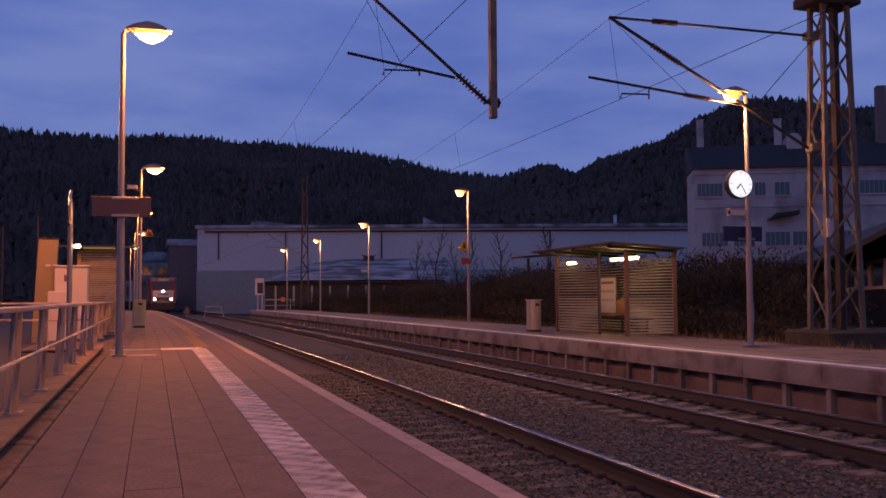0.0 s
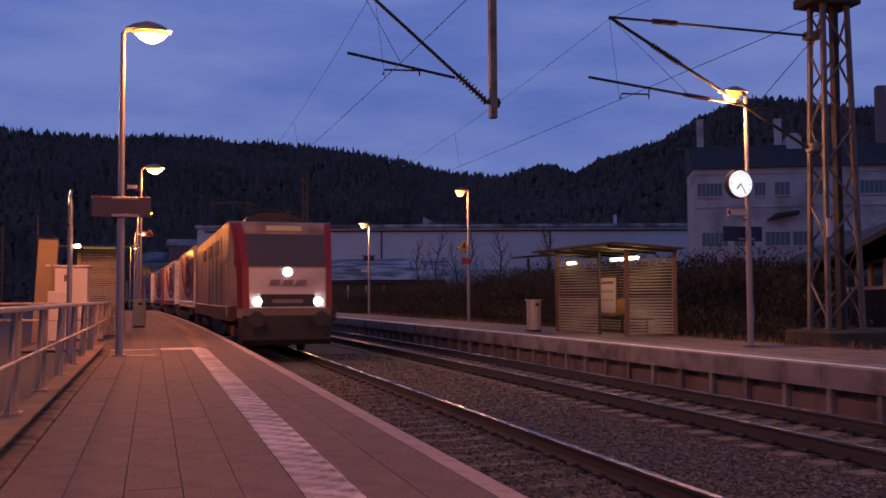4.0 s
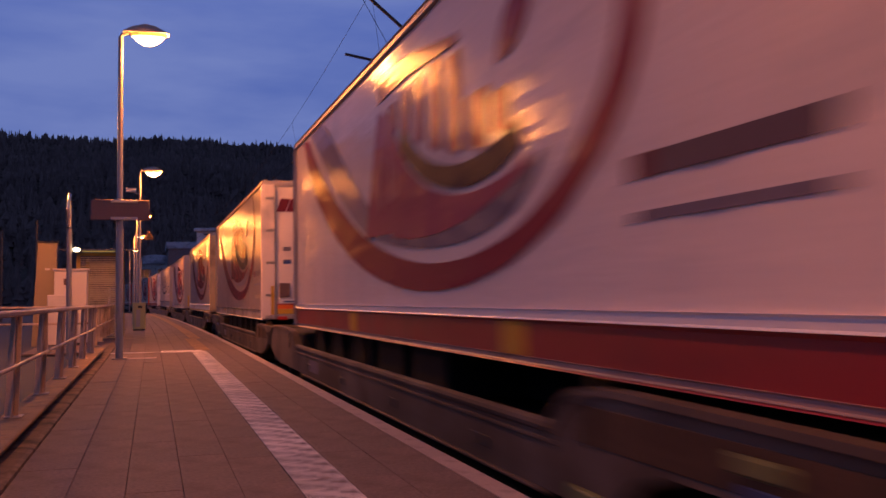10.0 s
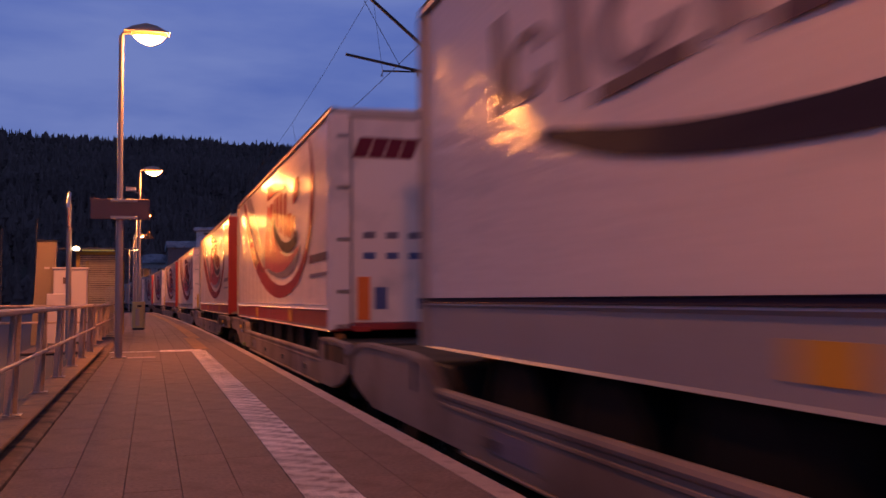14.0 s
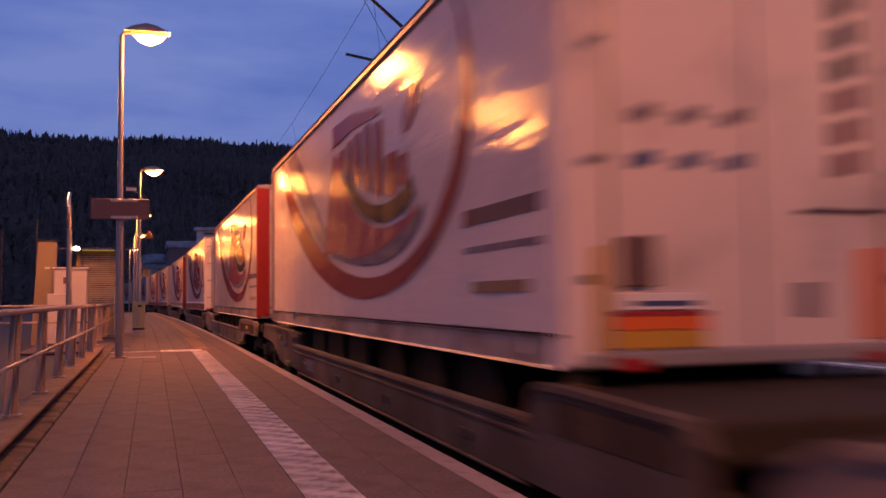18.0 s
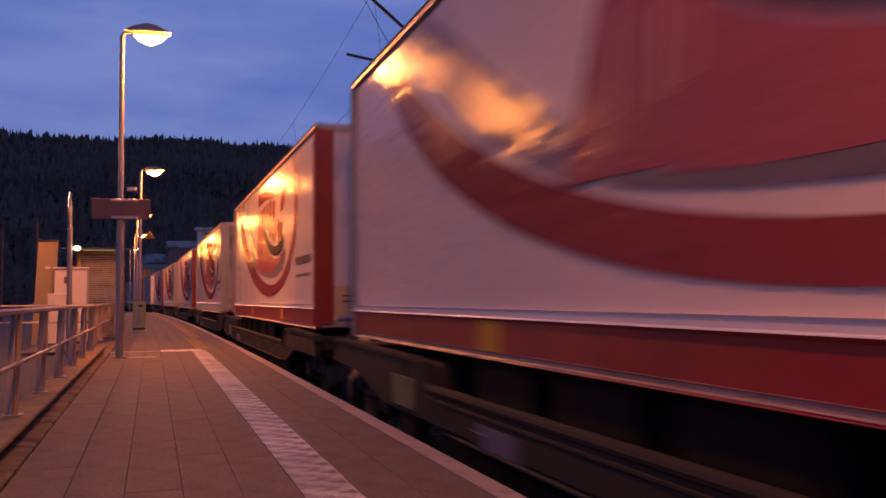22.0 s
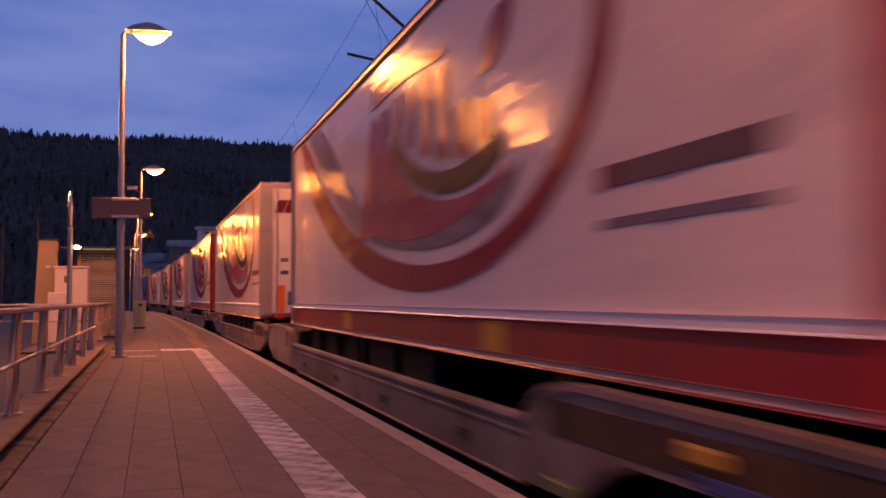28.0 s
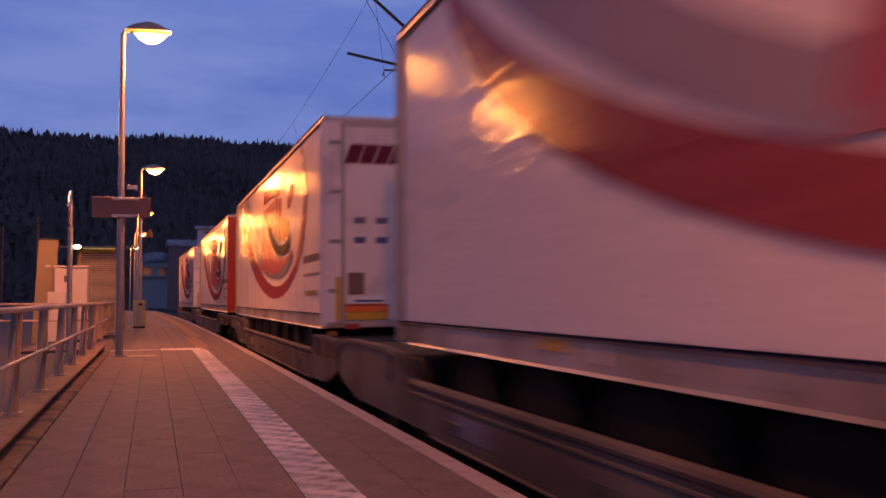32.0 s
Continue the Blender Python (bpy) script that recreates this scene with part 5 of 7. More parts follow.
def forest(name, azs, spec, count, size, seed, label, round_top=0.0):
    near, far, ridge = spec
    r = random.Random(seed)
    m = Mesh()

    def tree(a, t, s):
        d = near + (far - near) * t
        zr = 1.06 + far * math.tan(radians(ridge(a))) - 3.4
        z = -1 + (zr + 1) * min(t, 1.0) ** 1.15 + 6 * noise.noise((a * 0.15, t * 4, 3)) * t
        x, y = d * math.sin(radians(a)), d * math.cos(radians(a))
        h, w = s * r.uniform(0.8, 1.25), s * r.uniform(0.20, 0.30)
        tiers, broad = 4, r.random() < round_top
        for k in range(tiers):
            z0, z1 = z + h * (0.05 + 0.22 * k), z + h * min(1.0, 0.42 + 0.22 * k)
            rad = w * (1 - 0.22 * k)
            if broad:
                z0, z1, rad = z + h * (0.05 + 0.16 * k), z + h * (0.45 + 0.13 * k), w * (1.25, 1.6, 1.5, 1.0)[k]
            o = r.uniform(0, 6.28)
            vs = [(x + rad * r.uniform(0.7, 1.2) * math.cos(o + j * 1.0472), y + rad * r.uniform(0.7, 1.2) * math.sin(o + j * 1.0472), z0 + r.uniform(-0.04, 0.04) * h) for j in range(6)] + [(x, y, z1)]
            m.add(vs, [(j, (j + 1) % 6, 6) for j in range(6)])

    for _ in range(count):
        tree(r.uniform(*azs), r.random() ** 0.75 * 0.98, size)
    a = azs[0]
    while a < azs[1]:
        tree(a, r.uniform(0.97, 1.0), size * r.choice((0.55, 0.65, 0.72, 0.82)))
        a += size * 0.17 / far * 57.3
    ob = new(name, m.data(name, M["conifer"]))
    return tagged(ob, label, "forest", kind="stuff")


forest("forest_left", (-22, 32), HILL_L[1], 8200, 5.6, 21, "dense dark conifer forest on the hillside", 0.25)
forest("forest_right", (16, 48), HILL_R[1], 6500, 3.7, 22, "dark mixed wood on the steep hillside", 0.75)

# ---- the train ----
SPEED = 19.15
LENGTH = 13.62


def path_table():
    """Points along the near track at every half metre of running length."""
    pts, s, y = [], -700.0, -700.0
    while s < 1000:
        pts.append((s, NEAR + bend(y), y))
        d = -K * (min(y, Y1) - Y0) if y > Y0 else 0.0
        y += 0.5 / math.sqrt(1 + d * d)
        s += 0.5
    return np.array(pts)


PATH = path_table()


def on_track(s):
    return np.interp(s, PATH[:, 0], PATH[:, 1]), np.interp(s, PATH[:, 0], PATH[:, 2])


def rides(ob, start, a, b):
    """Keys a vehicle whose leading end is start metres along at 0 s; a, b: its pivots behind that end."""
    rows = []
    for t in [0] + [1.0 * i for i in range(1, 32)] + [32]:
        s = start - SPEED * t
        if 0 < t < 32 and (s < -45 or s > 330) and t % 8:
            continue
        (xa, ya), (xb, yb) = on_track(s + a), on_track(s + b)
        turn = -math.atan2(xb - xa, yb - ya)
        m = pose(0, 0, 0, 0, 0, math.degrees(turn))
        p = Vector((xa, ya, RAIL)) - m.to_3x3() @ Vector((0, a, 0))
        rows.append((t, Matrix.Translation(p) @ m))
    walk(ob, rows)


ZB, ZT = 1.18, 4.20
HALF = 1.275


NY, NZ = 46, 9


def slack(i, j, seed, low):
    """How far a knot of the tarpaulin stands out."""
    y, z = 0.06 + (LENGTH - 0.12) * i / NY, low + (ZT - 0.08 - low) * j / NZ
    return 0.008 * math.sin(i * 2.3 + seed) * (1 - j / NZ) + 0.010 * noise.noise((y * 0.9, z * 1.3, seed)) + 0.006 * noise.noise((y * 2.6, z * 2.2, seed + 9))


def printed(mesh, seed, low):
    """Lays a flat print onto the slack tarpaulin of the near side."""
    for k, (x, y, z) in enumerate(mesh.v):
        fi = min(max((y - 0.06) / (LENGTH - 0.12) * NY, 0), NY - 0.001)
        fj = min(max((z - low) / (ZT - 0.08 - low) * NZ, 0), NZ - 0.001)
        i, j = int(fi), int(fj)
        s, t = fi - i, fj - j
        w = sum(slack(i + di, j + dj, seed, low) * (s if di else 1 - s) * (t if dj else 1 - t) for di in (0, 1) for dj in (0, 1))
        mesh.v[k] = (x - w, y, z)
    return mesh


def curtain(x, seed, low):
    """A side tarpaulin, a little slack between its buckles."""
    out = -1 if x < 0 else 1
    vs = [(x + out * slack(i, j, seed, low), 0.06 + (LENGTH - 0.12) * i / NY, low + (ZT - 0.08 - low) * j / NZ) for i in range(NY + 1) for j in range(NZ + 1)]
    k = NZ + 1
    fs = [(i * k + j, i * k + j + 1, (i + 1) * k + j + 1, (i + 1) * k + j) for i in range(NY) for j in range(NZ)]
    m = Mesh().add(vs, fs)
    m.add([(vx - out * 0.05, vy, vz) for vx, vy, vz in vs], [tuple(reversed(q)) for q in fs])
    return m


def arc(cu, cz, a, b, shear, t0, t1, n=40):
    """Points (y, z) on a slanted ellipse, angles in degrees; u counts from the trailing end."""
    pts = []
    for i in range(n + 1):
        t = radians(t0 + (t1 - t0) * i / n)
        pts.append((LENGTH - (cu + a * math.cos(t) - shear * math.sin(t)), cz + b * math.sin(t)))
    return pts


def logo(ob, x, du, dz, lay, red):
    """The large round emblem: ring, crescents and blocks in its colours, shifted by du, dz."""
    top = ZT - 0.14

    def sweep(cu, cz, a, b, shear, t0, t1, n=48):
        return [(y, min(z, top)) for y, z in arc(cu + du, cz + dz, a, b, shear, t0, t1, n)]

    def spot(u, z):
        return LENGTH - u - du, min(z + dz, top)

    part("emblem_ring", lay(Mesh().strip(sweep(6.84, 3.83, 5.15, 2.29, 1.65, 171, 370), sweep(6.26, 4.68, 5.13, 2.91, 2.64, 189, 350), x)), red, ob, "dark red swoosh ring on the tarpaulin", True)
    part("emblem_crescent", lay(Mesh().strip(sweep(6.12, 3.29, 3.92, 1.38, 2.79, 239, 318), sweep(7.29, 5.705, 6.09, 3.69, 1.1, 254, 296), x)), M["logo_grey"], ob, "grey crescent of the emblem", True)
    part("emblem_bowl", lay(Mesh().strip(sweep(7.29, 5.71, 6.09, 3.69, 1.1, 258, 293), sweep(9.2, 3.4, 2.2, 1.13, 0.5, 210, 299), x - 0.001)), M["logo_rose"] if red is M["logo_red"] else red, ob, "red bowl of the emblem", True)
    part("emblem_shadow", lay(Mesh().strip(sweep(9.15, 3.37, 2.05, 1.04, 0.45, 206, 302), sweep(9.22, 3.52, 1.93, 1.0, 0.35, 203, 302), x - 0.002)), M["logo_dark"], ob, "black crescent under the blocks", True)
    wedge = Mesh().strip([spot(6.62, 3.46), spot(6.24, 2.71), spot(6.01, 2.16)], [spot(6.95, 3.36), spot(7.66, 2.80), spot(7.12, 2.13)], x - 0.0015)
    part("emblem_wedge", lay(wedge), M["logo_rose"] if red is M["logo_red"] else red, ob, "paler red wedge of the emblem")
    for u, w, z0, z1 in ((6.48, 0.06, 2.36, 2.90), (6.60, 0.11, 2.42, 3.02), (6.80, 0.07, 2.38, 3.08), (6.94, 0.05, 2.46, 2.96), (7.04, 0.14, 2.44, 2.92), (7.24, 0.05, 2.46, 2.98), (7.34, 0.09, 2.48, 2.84)):
        part("emblem_streak", lay(Mesh().strip([spot(u + 0.04, z1), spot(u + w, z1)], [spot(u, z0), spot(u + w - 0.03, z0)], x - 0.003)), M["logo_pink"], ob, "pale streak in the red wedge")
    outer, inner = [(2.28, 3.98), (3.17, 3.44), (3.9, 3.04), (4.64, 2.68), (5.4, 2.38), (6.16, 2.12)], [(3.25, 4.0), (4.14, 3.52), (4.72, 3.18), (5.3, 2.86), (5.8, 2.62), (6.22, 2.44)]
    part("emblem_swoosh", lay(Mesh().strip([spot(*q) for q in inner], [spot(*q) for q in outer], x)), M["logo_mauve"], ob, "soft grey swoosh beside the red wedge", True)
    for u, w, z0, z1 in ((7.02, 0.34, 3.20, 3.42), (7.56, 0.24, 3.08, 3.46), (8.0, 0.30, 2.93, 3.47), (8.52, 0.30, 2.78, 3.48), (9.02, 0.32, 2.68, 3.42), (9.50, 0.46, 2.62, 3.00), (10.06, 0.30, 2.66, 2.92)):
        part("emblem_block", lay(Mesh().strip([spot(u, z1), spot(u + w / 2, z1 + 0.02), spot(u + w, z1)], [spot(u, z0), spot(u + w / 2, z0 - 0.04), spot(u + w, z0 - 0.07)], x - 0.001)), red, ob, "red upright block of the emblem")
    part("emblem_roof", lay(Mesh().strip([spot(6.58, 3.82), spot(7.8, 3.78), spot(9.25, 3.58)], [spot(6.60, 3.54), spot(7.8, 3.58), spot(9.25, 3.50)], x - 0.001)), red, ob)
    leaf = [(10.16 + 0.66 * i / 8, 3.14 + 0.36 * i / 8, 0.17 * math.sin(math.pi * i / 8) ** 0.7) for i in range(9)]
    part("emblem_leaf", lay(Mesh().strip([spot(u - 0.5 * w, z + w) for u, z, w in leaf], [spot(u + 0.5 * w, z - w * 0.7) for u, z, w in leaf], x - 0.001)), red, ob, "red leaf of the emblem", True)


def side_writing(ob, x, du, dz, olive, lay):
    for u0, u1, z0, z1, k in ((12.22, 13.5, 2.06, 2.175, "word_grey"), (12.05, 13.5, 1.845, 1.895, "logo_grey")) + (((12.25, 13.3, 1.55, 1.63, "olive_print"),) if olive else ()):
        bar = Mesh().box(x - 0.005, x + 0.001, LENGTH - u1 - du, LENGTH - u0 - du, z0 + dz, z1 + dz)
        part("lettering", lay(bar), M[k], ob, "dark line of unreadable lettering")
    part("lettering", lay(Mesh().box(x - 0.005, x + 0.001, LENGTH - 12.21 - du, LENGTH - 12.02 - du, 2.055 + dz, 2.18 + dz)), M["maroon"], ob, "dark red mark before the lettering")


def script_logo(ob, x, lay):
    """A black sweeping underline beneath a row of plain bold strokes and rings."""
    n = 44

    def under(k):
        pts = []
        for i in range(n + 1):
            u = 2.62 + 9.0 * i / n
            z = 2.235 + (0.042 if u < 5.6 else 0.0145) * (u - 5.6) ** 2
            pts.append((LENGTH - u, z + k * min(1, 0.5 + 6 * i / n, 0.35 + 2.6 * (1 - i / n) ** 2)))
        return pts

    part("underline", lay(Mesh().strip(under(0.085), under(-0.075), x)), M["logo_dark"], ob, "black sweeping underline", True)
    top = ZT - 0.15
    for u, w, z0, z1 in ((1.85, 0.2, 2.86, 3.55), (3.0, 0.22, 2.76, 3.6), (4.5, 0.24, 2.72, 3.6), (6.3, 0.26, 2.72, 3.62), (7.5, 0.26, 2.74, 3.62), (9.95, 0.33, 2.90, 3.62), (10.95, 0.26, 2.78, 3.5)):
        part("word_stroke", lay(Mesh().strip([(LENGTH - u + 0.06, min(z1, top)), (LENGTH - u - w + 0.06, min(z1, top))], [(LENGTH - u, z0), (LENGTH - u - w, z0)], x - 0.001)), M["logo_grey"], ob, "bold upright stroke of a word")
    for u, w, z0, z1 in ((3.35, 1.0, 2.66, 2.73), (4.85, 1.2, 2.64, 2.71), (6.6, 0.8, 2.64, 2.72), (10.3, 1.3, 2.70, 2.76)):
        part("word_foot", lay(Mesh().strip([(LENGTH - u, z1), (LENGTH - u - w, z1 + 0.03)], [(LENGTH - u, z0), (LENGTH - u - w, z0 + 0.02)], x - 0.002)), M["word_grey"], ob, "dark foot of a bold letter")
    for u, z, w, h in ((2.05, 3.1, 0.36, 0.24), (3.4, 3.0, 0.42, 0.26), (4.95, 3.05, 0.5, 0.34), (6.75, 3.0, 0.3, 0.3), (7.95, 3.1, 0.45, 0.36), (8.75, 2.55, 0.4, 0.22)):
        outer, inner = arc(u + w, z, w, h, 0, 20, 340, 22), arc(u + w, z, w * 0.62, h * 0.68, 0, 20, 340, 22)
        part("word_ring", lay(Mesh().strip([(a, min(b, top)) for a, b in outer], [(a, min(b, top)) for a, b in inner], x - 0.001)), M["logo_grey"], ob, "open bold ring of a word")
    for z in (1.985, 2.215):
        part("thin_line", lay(Mesh().box(x - 0.005, x + 0.001, LENGTH - 12.1, LENGTH - 9.6, z - 0.007, z + 0.007)), M["maroon"], ob)
    part("grey_writing", lay(Mesh().box(x - 0.005, x + 0.001, LENGTH - 12.0, LENGTH - 10.1, 2.03, 2.17)), M["pale_print"], ob, "faint grey unreadable writing")
    part("brown_band", lay(Mesh().box(x - 0.005, x + 0.001, LENGTH - 13.4, LENGTH - 12.35, 1.795, 1.90)), M["brown_print"], ob, "brown line of unreadable lettering")


def trailer(kind, band, front, dull=False, seed=1, label="", tone="face"):
    """A curtain-sided semi-trailer. front: 'doors' or 'wall' leads; band: colour of its lower rail."""
    ob = thing("semi_trailer", label, "trailer", "trailers on the train")
    tarp = M["tarp_dull"] if dull else M["tarp"]
    low = 1.38 if band == "band_white" else 1.50
    hem = 1.425 if front == "plain" else 1.465
    if band == "band_cream":
        low = hem + 0.01
    for x in (-HALF, HALF):
        part("side_curtain", curtain(x, seed, low), tarp, ob, "slack white tarpaulin side", True)
    part("roof", Mesh().prism([(-HALF + 0.02, ZT - 0.10), (HALF - 0.02, ZT - 0.10), (HALF - 0.05, ZT - 0.01), (0, ZT + 0.02), (-HALF + 0.05, ZT - 0.01)], 0.03, LENGTH - 0.03, "y"), tarp, ob)
    rail_top = M["post_red"] if tone == "face_redtop" else M["top_rail"]
    for x in (-1, 1):
        part("top_rail", Mesh().box(x * (HALF - 0.07), x * (HALF + 0.022), 0.0, LENGTH, ZT - 0.085, ZT - 0.005, 0.015), rail_top, ob, "brownish aluminium top rail")
        part("side_rail", Mesh().box(x * (HALF - 0.10), x * (HALF + 0.012), 0.01, LENGTH - 0.01, *{"band_white": (ZB - 0.01, 1.365), "band_red": (1.165, 1.455), "band_cream": (ZB - 0.02, hem - 0.03), "band_grey": (ZB, 1.545)}[band], 0.02), M[band], ob, {"band_red": "red lower side rail", "band_white": "white lower side rail", "band_grey": "grey lower side rail", "band_cream": "cream lower side rail"}[band])
        if band != "band_cream":
            z0, z1 = {"band_white": (1.366, 1.385), "band_red": (1.458, 1.525), "band_grey": (1.56, 1.605)}[band]
            part("rail_strip", Mesh().box(x * (HALF - 0.02), x * (HALF + 0.028), 0.01, LENGTH - 0.01, z0, z1, 0.012), M["hem"] if band == "band_red" else M["logo_dark"], ob, "white hem strip" if band == "band_red" else "")
        if band == "band_cream":
            part("curtain_roll", Mesh().tube([(x * (HALF + 0.005), 0.03, hem), (x * (HALF + 0.005), LENGTH - 0.03, hem)], 0.034, 10), M["hem"], ob, "rolled lower hem of the tarpaulin", True)
        if band in ("band_red", "band_cream"):
            part("lower_trim", Mesh().box(x * (HALF - 0.05), x * (HALF + 0.018), 0.02, LENGTH - 0.02, *((1.178, 1.222) if band == "band_red" else (ZB - 0.015, ZB + 0.045)), 0.01), M["trim"] if band == "band_red" else M["yellow"], ob, "pale trim along the side rail")
        # plain ends: the ochre of the posts holds the lamp light on them
        post = M["post_red"] if front == "wall" and tone == "face" else M["face"] if front == "doors" and tone == "face" else M["ochre_and_light"] if front == "plain" else M["top_rail"]
        part("corner_post", Mesh().box(x * (HALF - 0.20), x * (HALF + 0.028), -0.03, 0.15, ZB + 0.01, ZT - 0.09, 0.02), post, ob, "red corner post" if post is M["post_red"] else "")
        part("corner_post", Mesh().box(x * (HALF - 0.12), x * (HALF + 0.028), LENGTH - 0.12, LENGTH, ZB + 0.01, ZT - 0.09, 0.02), M["top_rail"], ob)
    face = M["face_grey"] if tone == "face_grey" else M["face"]
    part("end_wall", Mesh().box(-HALF + 0.12, HALF - 0.12, 0.0, 0.06, ZB + 0.10, ZT - 0.12, 0.01), face, ob, "white end wall")
    part("header", Mesh().box(-HALF + 0.02, HALF - 0.02, -0.015, 0.08, ZT - 0.14, ZT - 0.02, 0.015), rail_top, ob)
    part("sill", Mesh().box(-HALF + 0.02, HALF - 0.02, -0.03, 0.1, ZB, ZB + 0.10, 0.015), M["band_red"] if front == "doors" and band != "band_white" else M["top_rail"], ob)
    part("rear_end", Mesh().box(-HALF + 0.05, HALF - 0.05, LENGTH - 0.06, LENGTH - 0.005, ZB, ZT - 0.1, 0.01), M["face_grey"], ob)
    if front == "doors":
        doors(ob, tone, band == "band_white")
    elif front == "wall":
        wall_front(ob) if band == "band_red" else boxed_front(ob)
    elif front == "ribbed":
        for i in range(9):
            x = -1.05 + i * 0.2625
            part("rib", Mesh().box(x - 0.04, x + 0.04, -0.03, 0.005, ZB + 0.14, ZT - 0.2, 0.01), M["face"], ob)
        part("label_plate", Mesh().box(-1.08, -0.65, -0.034, -0.028, ZB + 0.2, ZB + 0.55), M["yellow"], ob, "yellow label on the end wall")
    elif front == "plain":
        plain_front(ob)
    # running gear below the floor
    for x in (-0.42, 0.42):
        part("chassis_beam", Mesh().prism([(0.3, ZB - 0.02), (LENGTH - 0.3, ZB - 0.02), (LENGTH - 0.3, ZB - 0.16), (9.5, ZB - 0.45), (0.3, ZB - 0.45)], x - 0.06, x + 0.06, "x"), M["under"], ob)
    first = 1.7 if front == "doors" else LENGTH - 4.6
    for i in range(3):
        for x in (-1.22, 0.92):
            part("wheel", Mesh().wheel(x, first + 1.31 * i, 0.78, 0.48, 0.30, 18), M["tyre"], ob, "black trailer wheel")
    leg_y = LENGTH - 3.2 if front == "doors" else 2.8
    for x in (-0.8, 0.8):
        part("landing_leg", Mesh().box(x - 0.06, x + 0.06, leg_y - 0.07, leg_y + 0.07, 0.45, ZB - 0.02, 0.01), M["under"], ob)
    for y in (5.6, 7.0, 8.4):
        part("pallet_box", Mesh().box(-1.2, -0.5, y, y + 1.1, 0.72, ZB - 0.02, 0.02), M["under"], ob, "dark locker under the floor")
    for i in range(18 if band == "band_white" else 0):
        part("buckle", Mesh().box(-HALF - 0.022, -HALF + 0.01, 0.6 + 0.73 * i, 0.655 + 0.73 * i, 1.24, 1.40, 0.004), M["galv"] if i % 3 else M["band_cream"], ob)
    for y in (3.62, 8.75) if band == "band_red" else (8.25,) if band == "band_grey" else (9.8,):
        part("side_marker", Mesh().box(-HALF - 0.02, -HALF + 0.0, y, y + 0.42, ZB + 0.10 if band != "band_red" else 1.225, 1.36 if band == "band_white" else 1.44), M["marker"], ob, "yellow marker plate on the side rail")
    if band == "band_grey":
        part("pale_line", Mesh().box(-HALF - 0.026, -HALF + 0.02, 0.02, LENGTH - 0.02, 1.546, 1.558), M["hem"], ob)
    lay = lambda mesh: printed(mesh, seed, low)
    if kind == "ring":
        du, dz = (-0.6, 0.12) if front == "wall" and band == "band_red" else (0.0, 0.0) if front == "wall" else (-0.05, 0.09)
        shift = (0.28, -0.08) if tone == "face_pale" else (-0.25, 0.06) if front == "doors" and band == "band_white" else (du, dz)
        logo(ob, -HALF - 0.009, *shift, lay, M["logo_faded"] if dull and tone != "face_grey" else M["logo_red"])
        wu, wz = (du - 0.22, dz) if front == "doors" else (-0.38, 0.04) if band == "band_white" and front == "wall" else (du, dz)
        side_writing(ob, -HALF - 0.006, wu, wz, band == "band_white", lay)
    elif kind == "script":
        script_logo(ob, -HALF - 0.005, lay)
    return ob


